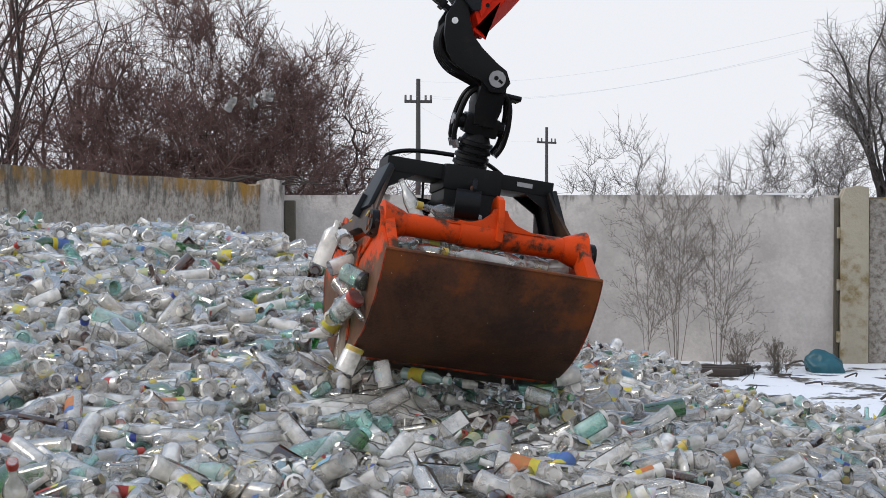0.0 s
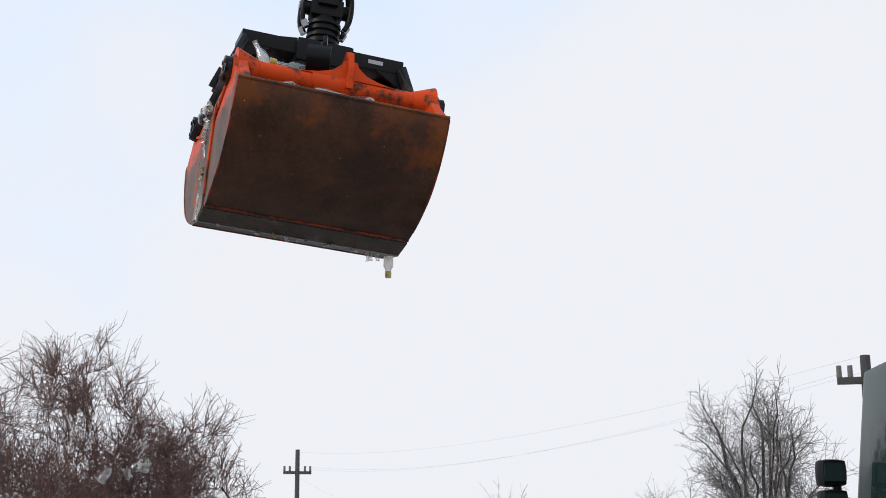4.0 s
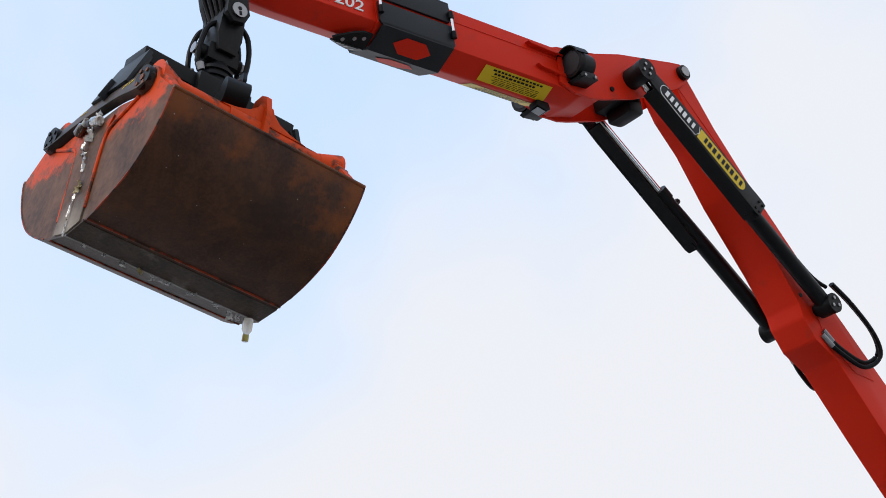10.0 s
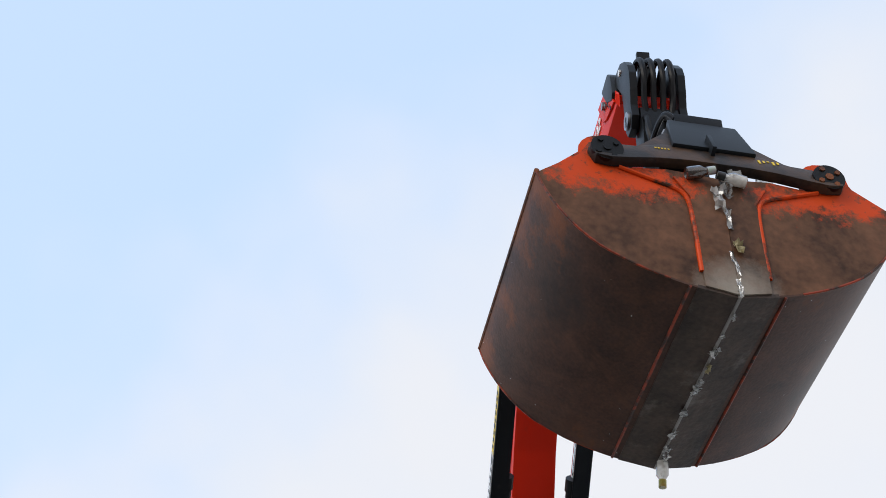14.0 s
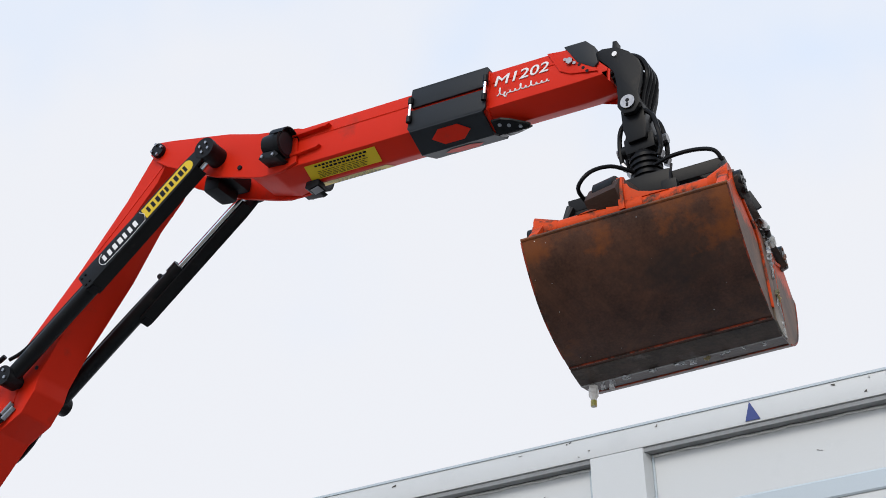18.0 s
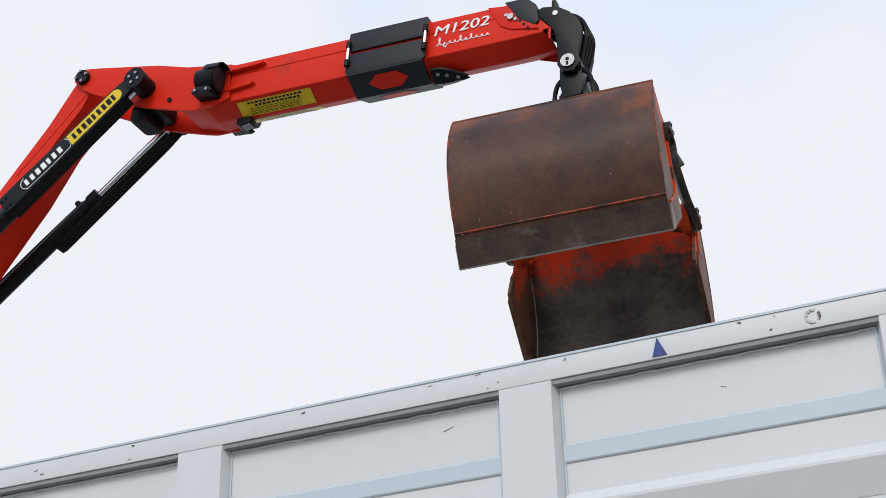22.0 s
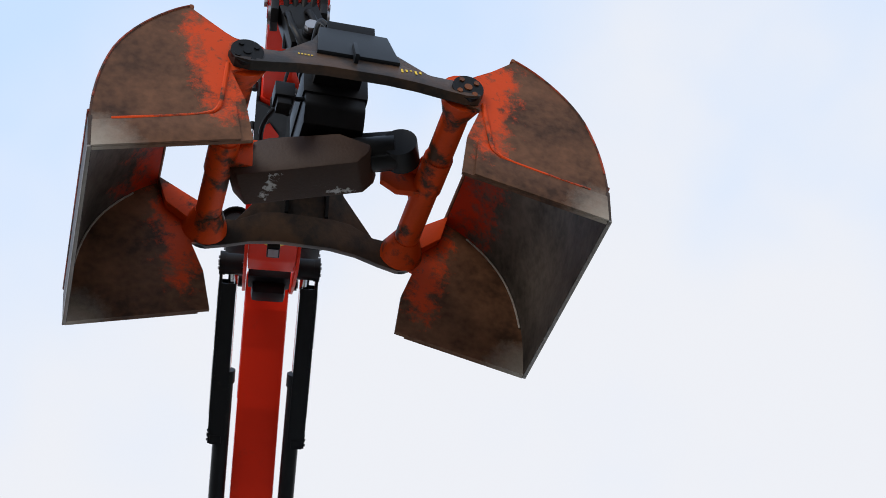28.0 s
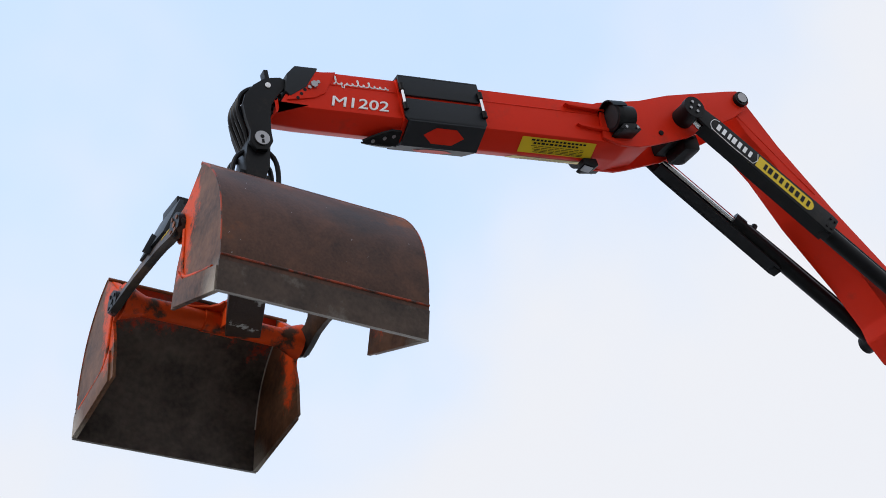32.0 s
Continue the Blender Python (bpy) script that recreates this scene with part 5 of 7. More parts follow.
# black frame: crown beam, end bows, discs
bm = bmesh.new()
box(bm, (-0.372, -0.085, 0.252), (0.372, 0.085, 0.318), 0.006)
box(bm, (-0.13, -0.12, 0.21), (0.13, 0.12, 0.322), 0.02)
crown = part("crown_beam", bm, BLACK, grab)
bm = bmesh.new()
for s in (-1,):
    box(bm, (s * 0.24 - 0.035, -0.0865, 0.277), (s * 0.24 + 0.035, 0.0865, 0.296))
each("type_plate", bm, STEEL, crown)
for s in (1, -1):
    lean = math.degrees(math.atan2(0.10, 0.27))
    at = pose(s * 0.450, 0, -0.016) @ pose(0, 0, 0, 0, -s * lean, 0)
    bm = bmesh.new()
    arch = [(-0.43, 0.0), (-0.41, -0.045), (-0.36, -0.056), (-0.29, -0.040), (-0.20, -0.014), (-0.10, 0.0), (0.10, 0.0), (0.20, -0.014), (0.29, -0.040), (0.36, -0.056), (0.41, -0.045), (0.43, 0.0)]
    prism(bm, arch + [(0.40, 0.05), (0.34, 0.054), (0.26, 0.062), (0.17, 0.105), (0.10, 0.115), (-0.10, 0.115), (-0.17, 0.105), (-0.26, 0.062), (-0.34, 0.054), (-0.40, 0.05)], s * -0.020, s * 0.016, plane="yz", bevel=0.005)
    prism(bm, [(-0.27, 0.055), (0.27, 0.055), (0.14, 0.22), (0.11, 0.30), (-0.11, 0.30), (-0.14, 0.22)], s * -0.004, s * 0.010, plane="yz", bevel=0.003)
    bow = part("end_bow", bm, BOWS, grab, at=at)
    bm = bmesh.new()
    prism(bm, [(-0.135, 0.095), (0.150, 0.095), (0.128, 0.305), (-0.112, 0.305)], s * 0.008, s * 0.030, plane="yz", bevel=0.006)
    box(bm, (min(s * 0.014, s * 0.05), -0.012, 0.06), (max(s * 0.014, s * 0.05), 0.002, 0.16), 0.002)
    part("bow_box", bm, COVER, bow)
    bm = bmesh.new()
    for k in range(5):
        box(bm, (min(s * 0.0165, s * 0.018), -0.20 + 0.011 * k, 0.060), (max(s * 0.0165, s * 0.018), -0.194 + 0.011 * k, 0.068))
        box(bm, (min(s * 0.0165, s * 0.018), 0.15 + 0.016 * k, 0.048 + 0.009 * (k % 3)), (max(s * 0.0165, s * 0.018), 0.157 + 0.016 * k, 0.074))
    each("chalk_mark", bm, YELLOW, bow, smooth=False)
    for y in (-HALF_GAP, HALF_GAP):
        bm = bmesh.new()
        rod(bm, (s * 0.447, y, 0), (s * 0.476, y, 0), 0.054, seg=28)
        disc = part("hinge_disc", bm, BLACK, grab, at=pose(0, 0, -0.014))
        bm = bmesh.new()
        for k in range(4):
            a = math.pi / 2 * k + 0.6
            rod(bm, (s * 0.474, y + 0.036 * math.cos(a), 0.038 * math.sin(a)), (s * 0.481, y + 0.036 * math.cos(a), 0.038 * math.sin(a)), 0.010, seg=6)
        rod(bm, (s * 0.474, y, 0), (s * 0.480, y, 0), 0.014, seg=12)
        each("bolt", bm, RUST if y > 0 else BLACK, disc)
    # gussets under the beam's ends
    bm = bmesh.new()
    for y in (-1, 1):
        prism(bm, [(s * 0.24, 0.255), (s * 0.365, 0.255), (s * 0.415, 0.09), (s * 0.388, 0.09), (s * 0.352, 0.19)], y * 0.070, y * 0.082)
    each("gusset", bm, BLACK, grab, smooth=False)
bm = bmesh.new()
prism(bm, [(-0.12, 0.27), (0.12, 0.27), (0.12, 0.16), (0.08, 0.10), (-0.08, 0.10), (-0.12, 0.16)], -0.11, 0.11, bevel=0.012)
part("ram_housing", bm, BLACK, grab)
ram_barrel = new("grab_ram_barrel")
ram_barrel.parent = grab
bm = bmesh.new()
rod(bm, (0, 0.0, 0), (0, 0.50, 0), 0.062, seg=24)
rod(bm, (-0.05, 0, 0), (0.05, 0, 0), 0.065, seg=24)
part("barrel", bm, BLACK, ram_barrel)
bm = bmesh.new()
prism(bm, [(-0.095, -0.045), (-0.05, -0.112), (0.37, -0.105), (0.41, -0.065), (0.42, -0.030), (0.31, 0.040), (0.06, 0.052), (-0.04, 0.030)], -0.08, 0.08, plane="yz", bevel=0.008)
part("ram_guard", bm, GUARD, ram_barrel, "scraped steel ram guard with white spots")
ram_rod = new("grab_ram_rod")
ram_rod.parent = grab
bm = bmesh.new()
rod(bm, (0, 0, 0), (0, -0.28, 0), 0.03, seg=20)
part("rod", bm, CHROME, ram_rod)
bm = bmesh.new()
rod(bm, (-0.05, 0, 0), (0.05, 0, 0), 0.062, seg=24)
prism(bm, [(-0.045, -0.05), (0.045, -0.05), (0.045, 0.05), (-0.045, 0.05)], -0.16, -0.02, bevel=0.01)
part("rod_end", bm, BLACK, ram_rod)
bm = bmesh.new()
prism(bm, [(0.035, 0.065), (0.018, 0.105), (-0.03, 0.117), (-0.55, 0.135), (-0.56, 0.06), (-0.50, 0.020), (-0.02, 0.010), (0.022, 0.030)], -0.030, -0.012, plane="yz", bevel=0.004)
link = part("link_plate", bm, BLACK, ram_rod, "black link plate beside the ram")
bm = bmesh.new()
rod(bm, (-0.013, -0.005, 0.065), (-0.004, -0.005, 0.065), 0.016, seg=10)
part("link_bolt", bm, RUST, link, "rusty bolt head")
bm = bmesh.new()
hose(bm, [(0.05, -0.06, 0.390), (0.15, -0.09, 0.392), (0.26, -0.10, 0.380), (0.335, -0.10, 0.350), (0.36, -0.08, 0.30)], 0.010)
hose(bm, [(-0.05, -0.06, 0.385), (-0.13, -0.15, 0.392), (-0.22, -0.20, 0.360), (-0.285, -0.19, 0.30), (-0.27, -0.10, 0.26)], 0.010)
each("hose", bm, RUBBER, grab)
bm = bmesh.new()
box(bm, (0.10, -0.225, 0.130), (0.17, -0.155, 0.195), 0.006)
box(bm, (0.105, -0.215, 0.098), (0.16, -0.165, 0.136), 0.004)
valve = part("valve_block", bm, BLACK, grab)
bm = bmesh.new()
hose(bm, [(0.135, -0.19, 0.192), (0.14, -0.185, 0.24), (0.15, -0.17, 0.30)], 0.006, 6, 3)
hose(bm, [(0.12, -0.158, 0.17), (0.10, -0.12, 0.19), (0.08, -0.10, 0.23)], 0.009, 6, 3)
each("cable", bm, RUBBER, valve)

# ---- the glass heap ----
HEAPBASE = noise_mat("crushed_glass_bed", (0.22, 0.21, 0.18), 0.6, 0, 0.85, 14, 0.8, 60, spot=(0.75, 0.73, 0.68), spot_at=(0.50, 0.56), spot_scale=18)
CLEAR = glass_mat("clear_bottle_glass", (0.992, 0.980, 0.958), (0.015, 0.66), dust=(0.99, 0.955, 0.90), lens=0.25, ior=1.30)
TEAL = glass_mat("teal_bottle_glass", (0.60, 0.90, 0.84), (0.05, 0.35))
GREEN = glass_mat("green_bottle_glass", (0.16, 0.50, 0.20), (0.03, 0.2))
BROWN = glass_mat("brown_bottle_glass", (0.30, 0.11, 0.04), (0.03, 0.15))


def palette_mat(name, colors, rough=0.5, island=True):
    """One colour out of a few, by piece."""
    m = bpy.data.materials.new(name)
    m.use_nodes = True
    n, l = m.node_tree.nodes, m.node_tree.links
    b = n["Principled BSDF"]
    b.inputs["Roughness"].default_value = rough
    src = n.new("ShaderNodeNewGeometry").outputs["Random Per Island"] if island else n.new("ShaderNodeObjectInfo").outputs["Random"]
    cr = n.new("ShaderNodeValToRGB")
    cr.color_ramp.interpolation = "CONSTANT"
    e = cr.color_ramp.elements
    while len(e) < len(colors):
        e.new(0.5)
    for i, c in enumerate(colors):
        e[i].position, e[i].color = i / len(colors), (*c, 1)
    tc, tx, mx = n.new("ShaderNodeTexCoord"), n.new("ShaderNodeTexNoise"), n.new("ShaderNodeMix")
    tx.inputs["Scale"].default_value, tx.inputs["Detail"].default_value = 45, 4
    l.new(tc.outputs["Object"], tx.inputs["Vector"])
    mx.data_type = "RGBA"
    mx.blend_type = "MULTIPLY"
    mx.inputs["Factor"].default_value = 0.6
    l.new(src, cr.inputs[0])
    l.new(cr.outputs[0], mx.inputs["A"])
    l.new(tx.outputs["Color"], mx.inputs["B"])
    l.new(mx.outputs["Result"], b.inputs["Base Color"])
    return m


LABELS = [(0.70, 0.70, 0.68), (0.75, 0.60, 0.05), (0.68, 0.70, 0.14), (0.78, 0.78, 0.78), (0.10, 0.20, 0.50), (0.52, 0.55, 0.34), (0.72, 0.58, 0.06), (0.60, 0.22, 0.07), (0.78, 0.66, 0.08), (0.48, 0.05, 0.04), (0.55, 0.58, 0.64), (0.25, 0.48, 0.62), (0.66, 0.60, 0.28), (0.45, 0.44, 0.40)]
CAPS = [(0.70, 0.52, 0.10), (0.02, 0.02, 0.03), (0.5, 0.42, 0.2), (0.02, 0.02, 0.02), (0.62, 0.62, 0.6), (0.04, 0.04, 0.05), (0.62, 0.50, 0.12), (0.7, 0.7, 0.68), (0.05, 0.08, 0.35), (0.03, 0.03, 0.03), (0.6, 0.58, 0.5), (0.50, 0.05, 0.03), (0.66, 0.54, 0.16), (0.05, 0.36, 0.10)]
PAPER = palette_mat("paper_labels", LABELS, 0.55)
CAPMAT = palette_mat("bottle_caps", CAPS, 0.35)
PAPER1 = palette_mat("paper_label", LABELS, 0.55, False)
CAPMAT1 = palette_mat("bottle_cap", CAPS, 0.35, False)

# profiles: (height, radius) from foot to mouth, label from-to, corner count
KINDS = {
    "tall": ([(0.012, 0.0198), (0, 0.026), (0.004, 0.036), (0.17, 0.036), (0.19, 0.030), (0.21, 0.0155), (0.275, 0.0135), (0.285, 0.015)], (0.05, 0.14), 10, 1.0),
    "beer": ([(0.012, 0.0165), (0, 0.022), (0.004, 0.030), (0.14, 0.030), (0.165, 0.024), (0.19, 0.014), (0.225, 0.012), (0.235, 0.014)], (0.04, 0.11), 10, 1.0),
    "flask": ([(0.012, 0.0226), (0, 0.030), (0.005, 0.041), (0.15, 0.041), (0.17, 0.028), (0.18, 0.014), (0.21, 0.0135)], (0.03, 0.12), 10, 0.55),
    "square": ([(0.012, 0.0237), (0, 0.036), (0.004, 0.043), (0.16, 0.043), (0.185, 0.030), (0.20, 0.016), (0.25, 0.014)], (0.04, 0.13), 4, 1.0),
    "jar": ([(0.012, 0.0237), (0, 0.036), (0.005, 0.043), (0.085, 0.043), (0.10, 0.036), (0.115, 0.036)], (0.02, 0.07), 12, 1.0),
    "wine": ([(0.012, 0.0226), (0, 0.030), (0.006, 0.041), (0.19, 0.041), (0.22, 0.028), (0.245, 0.0155), (0.305, 0.014), (0.315, 0.016)], (0.05, 0.15), 12, 1.0),
    "broken": ([(0.012, 0.0198), (0, 0.026), (0.004, 0.036), (0.09, 0.036), (0.11, 0.034)], (0.03, 0.08), 10, 1.0),
    "vial": ([(0.012, 0.0121), (0, 0.016), (0.004, 0.022), (0.05, 0.022), (0.065, 0.013), (0.09, 0.010), (0.10, 0.011)], (0.01, 0.04), 10, 1.0),
}


def lathe(profile, seg, flat, z0=None, z1=None, grow=0.0, tip=False):
    """Vertices and faces of a turned shape along z, about its middle."""
    L = profile[-1][0]
    if z0 is not None:
        hs = [p[0] for p in profile]
        rs = [p[1] for p in profile]
        rr = float(np.interp((z0 + z1) / 2, hs, rs))
        profile = [(z0, rr), (z1, rr)]
    vs, fs = [], []
    if z0 is not None:
        # a band of paper round part of the glass, with a strip of another colour
        part_way = max(2, round(seg * 0.6))
        split = z0 + (z1 - z0) * 0.68
        for a0, a1 in ((z0, split), (split + 0.0004, z1)):
            base = len(vs)
            for h in (a0, a1):
                for k in range(part_way + 1):
                    a = 2 * math.pi * (k + 0.5) / seg
                    vs.append(((rr + grow) * math.cos(a), (rr + grow) * flat * math.sin(a), h - L / 2))
            fs += [(base + k, base + k + 1, base + part_way + 2 + k, base + part_way + 1 + k) for k in range(part_way)]
        return np.array(vs), fs
    for h, r in profile:
        for k in range(seg):
            a = 2 * math.pi * (k + 0.5) / seg
            vs.append(((r + grow) * math.cos(a), (r + grow) * flat * math.sin(a), h - L / 2))
    for i in range(len(profile) - 1):
        for k in range(seg):
            fs.append((i * seg + k, i * seg + (k + 1) % seg, (i + 1) * seg + (k + 1) % seg, (i + 1) * seg + k))
    if z0 is None:
        fs.append(tuple(range(seg))[::-1])
        fs.append(tuple((len(profile) - 1) * seg + k for k in range(seg)))
    return np.array(vs), fs


SHAPES = {}
for kind, (prof, band, seg, flat) in KINDS.items():
    cap_r = prof[-1][1] + 0.003
    L = prof[-1][0]
    cap = lathe([(L - 0.022, cap_r), (L + 0.004, cap_r), (L + 0.005, cap_r * 0.7)], max(seg, 8), 1.0 if kind != "flask" else 1.0)
    cap = (cap[0] + np.array((0, 0, (L - 0.022 + L + 0.005) / 2 + (L + 0.005) / 2 - (L + 0.005) / 2 - 0)), cap[1])
    cap[0][:, 2] += (L - (L - 0.022 + L + 0.005) / 2) - cap[0][:, 2].mean() - 0.0085 + (L / 2 - L)
    cap[0][:, 2] += L / 2 - 0.01 - cap[0][:, 2].mean()
    SHAPES[kind] = (lathe(prof, seg, flat), lathe(prof, seg, flat, band[0], band[1], 0.0008), cap)


def mesh_from(name, vs, fs, mats, idx=None):
    me = bpy.data.meshes.new(name)
    me.from_pydata([tuple(v) for v in vs], [], fs)
    for m in mats:
        me.materials.append(m)
    if idx is not None:
        me.polygons.foreach_set("material_index", idx)
    me.shade_smooth()
    me.set_sharp_from_angle(angle=radians(40))
    return me


BOTTLE_MESH = {}
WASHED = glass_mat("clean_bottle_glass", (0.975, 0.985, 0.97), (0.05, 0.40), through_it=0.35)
GLASSES = {"clear": CLEAR, "washed": WASHED, "teal": TEAL, "green": GREEN, "brown": BROWN}
for kind in KINDS:
    g, lb, cp = SHAPES[kind]
    for tint, gm in GLASSES.items():
        BOTTLE_MESH[kind, tint] = mesh_from("bottle", *g, [gm])
    BOTTLE_MESH[kind, "label"] = mesh_from("paper_label", *lb, [PAPER1])
    BOTTLE_MESH[kind, "cap"] = mesh_from("cap", *cp, [CAPMAT1])
WORDS = {"clear": "empty clear glass", "washed": "clean clear glass", "teal": "pale teal glass", "green": "green glass", "brown": "brown glass"}
FORMS = {"tall": "spirits bottle", "beer": "slim bottle", "flask": "flat flask bottle", "square": "square bottle", "jar": "preserve jar", "wine": "wine bottle", "broken": "broken bottle end", "vial": "small vial"}


def bottle(kind, tint, m, where="lying on the heap", label=True, cap=True, group="bottles of the heap"):
    ob = new("jar" if kind == "jar" else "bottle", BOTTLE_MESH[kind, tint])
    ob.matrix_basis = m
    tagged(ob, f"{WORDS[tint]} {FORMS[kind]} {where}", "jar" if kind == "jar" else "bottle", group)
    if label:
        o = new("paper_label", BOTTLE_MESH[kind, "label"])
        o.parent = ob
    if cap and kind not in ("broken",):
        o = new("cap", BOTTLE_MESH[kind, "cap"])
        o.parent = ob
    return ob


def pick_kind(right):
    return random.choices(list(KINDS)[:7], (40, 26, 6, 6, 2 + 8 * right, 18, 2 + 18 * right))[0]


def pick_tint():
    return random.choices(("clear", "teal", "green", "brown"), (91, 5, 2, 2))[0]


def lying(x, y, z, steep=17):
    """A bottle on its side, turned anyhow, tipped a little."""
    return Matrix.Translation((x, y, z)) @ pose(0, 0, 0, 0, 0, random.uniform(0, 360)) @ pose(0, 0, 0, 0, 90 + random.gauss(0, steep), 0) @ pose(0, 0, 0, 0, 0, random.uniform(0, 360))


# the bed under the loose bottles
bm = bmesh.new()
cells = {}
for i in range(70):
    for j in range(46):
        az, d = math.radians(-64 + 60 * i / 69), 2.9 + 9.5 * j / 45
        x, y = d * math.sin(az), d * math.cos(az)
        z = heap_z(x, y)
        cells[i, j] = bm.verts.new((x, y, (z if z is not None else ground_z(x, y) - 0.1) - 0.05 + 0.03 * noise.noise((x * 9, y * 9, 0))))
for i in range(69):
    for j in range(45):
        bm.faces.new((cells[i, j], cells[i + 1, j], cells[i + 1, j + 1], cells[i, j + 1]))
tagged(part("crushed_glass_bed", bm, HEAPBASE), "bed of crushed grey-green glass under loose bottles", "glass heap", kind="stuff")

random.seed(21)
near, rest = [], []
for k in range(7200):
    az = math.radians(random.uniform(-56, -10))
    d = math.sqrt(random.uniform(3.2 ** 2, 10.2 ** 2))
    x, y = d * math.sin(az), d * math.cos(az)
    z = heap_z(x, y)
    if z is None:
        continue
    right = max(0, min(1, (math.degrees(az) + 28) / 8))
    if right > 0.8 and random.random() < 0.45:
        continue
    (near if 4.3 < d < 5.6 and -50.5 < math.degrees(az) < -15 and len(near) < 55 and k % 8 == 0 else rest).append((x, y, z, right))
for x, y, z, right in near:
    bottle(pick_kind(right), pick_tint(), lying(x, y, z + random.uniform(0.0, 0.05)), label=random.random() < 0.18, cap=random.random() < 0.3)
V, F, I, off = [], [], [], 0
for x, y, z, right in rest:
    kind, tint = pick_kind(right), pick_tint()
    m = np.array(lying(x, y, z + random.uniform(-0.01, 0.06)))
    sc = random.uniform(0.80, 1.08)
    for n_, (vs, fs) in enumerate(SHAPES[kind]):
        if n_ == 1 and random.random() > 0.21 or n_ == 2 and (kind == "broken" or random.random() > 0.26):
            continue
        V.append(vs * sc @ m[:3, :3].T + m[:3, 3])
        F += [tuple(i + off for i in f) for f in fs]
        I += [(("clear", "teal", "green", "brown").index(tint), 4, 5)[n_]] * len(fs)
        off += len(vs)
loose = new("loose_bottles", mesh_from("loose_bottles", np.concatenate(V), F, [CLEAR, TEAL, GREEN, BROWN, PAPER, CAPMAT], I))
tagged(loose, "thousands of empty glass bottles and jars tipped in a heap", "bottles", kind="stuff")

# shards and scraps between them
random.seed(33)
V, F, I, off = [], [], [], 0
for k in range(4200):
    az = math.radians(random.uniform(-56, -9))
    d = math.sqrt(random.uniform(3.0 ** 2, 11.5 ** 2))
    if k % 2:
        az = math.radians(random.uniform(-31, -13))
    x, y = d * math.sin(az), d * math.cos(az)
    z = heap_z(x, y)
    z = ground_z(x, y) if z is None else z
    m = np.array(Matrix.Translation((x, y, z + random.uniform(-0.01, 0.05))) @ Euler([random.uniform(0, 6.3) for i in range(3)]).to_matrix().to_4x4())
    r = random.uniform(0.012, 0.05)
    vs = np.array([(r, 0, 0), (-r * random.uniform(0.3, 1), r * random.uniform(0.3, 0.9), 0.004), (-r * 0.6, -r * random.uniform(0.3, 0.9), 0), (0, 0, r * 0.28)])
    V.append(vs @ m[:3, :3].T + m[:3, 3])
    F += [tuple(i + off for i in f) for f in ((0, 1, 2), (0, 3, 1), (1, 3, 2), (2, 3, 0))]
    I += [random.choices((0, 1, 2, 3, 4), (62, 10, 8, 4, 16))[0]] * 4
    off += 4
shards = new("glass_shards", mesh_from("glass_shards", np.concatenate(V), F, [CLEAR, TEAL, GREEN, BROWN, PAPER], I))
tagged(shards, "broken glass shards and paper scraps strewn over the heap", "glass shards", kind="stuff")

# ---- trees, poles, brush ----
BARK = noise_mat("dark_winter_bark", (0.060, 0.048, 0.042), 0.9, 0, 0.35, 8, 0.3, 40)
TWIG = noise_mat("brown_twigs", (0.150, 0.086, 0.074), 0.9, 0, 0.35, 3)
GREYTWIG = noise_mat("grey_twigs", (0.14, 0.125, 0.115), 0.9, 0, 0.3, 3)
STRAW = noise_mat("dry_weed_stalks", (0.17, 0.145, 0.12), 0.9, 0, 0.35, 6)


def limb(V, F, pts, r0, r1, seg):
    """A tapered stem through points, added to lists."""
    base = len(V)
    n = len(pts)
    for i, p in enumerate(pts):
        d = (pts[min(i + 1, n - 1)] - pts[max(i - 1, 0)]).normalized()
        s = d.orthogonal().normalized()
        u = d.cross(s)
        r = r0 + (r1 - r0) * i / (n - 1)
        for k in range(seg):
            a = 2 * math.pi * k / seg
            q = p + r * (math.cos(a) * s + math.sin(a) * u)
            V.append((q.x, q.y, q.z))
    for i in range(n - 1):
        for k in range(seg):
            F.append((base + i * seg + k, base + i * seg + (k + 1) % seg, base + (i + 1) * seg + (k + 1) % seg, base + (i + 1) * seg + k))


def grow(rng, p, d, length, r, level, levels, kids, wild, up, store, shrink=0.62, fine=0.003, stout=2, fan=1.0):
    """One branch and its branches: store[0] holds the stout wood, store[1] the twigs."""
    pts, q, dd = [p], p.copy(), d.normalized()
    n = 5 if level < 2 else 3 if level < levels else 1
    for i in range(n):
        dd = (dd + Vector((rng.gauss(0, wild), rng.gauss(0, wild), rng.gauss(0, wild) + up))).normalized()
        q = q + dd * (length / n)
        pts.append(q.copy())
    V, F = store[0 if level < stout else 1]
    limb(V, F, pts, r, r * (0.55 if level < levels else 0.35), 6 if level == 0 else 4 if level == 1 else 3)
    if level == levels:
        return
    for k in range(kids[level]):
        t = rng.uniform(0.25, 1.0) if level else rng.uniform(0.3, 1.0)
        i = min(n - 1, int(t * n))
        at = pts[i].lerp(pts[i + 1], t * n - i)
        along = (pts[i + 1] - pts[i]).normalized()
        side = along.orthogonal().normalized()
        side.rotate(Matrix.Rotation(rng.uniform(0, 6.28), 3, along))
        nd = along * rng.uniform(0.5, 0.95) + side * rng.uniform(0.5, 0.95) * fan
        grow(rng, at, nd, length * shrink * rng.uniform(0.7, 1.15), max(r * 0.52, fine), level + 1, levels, kids, wild * 0.9, up, store, shrink, fine, stout, fan)


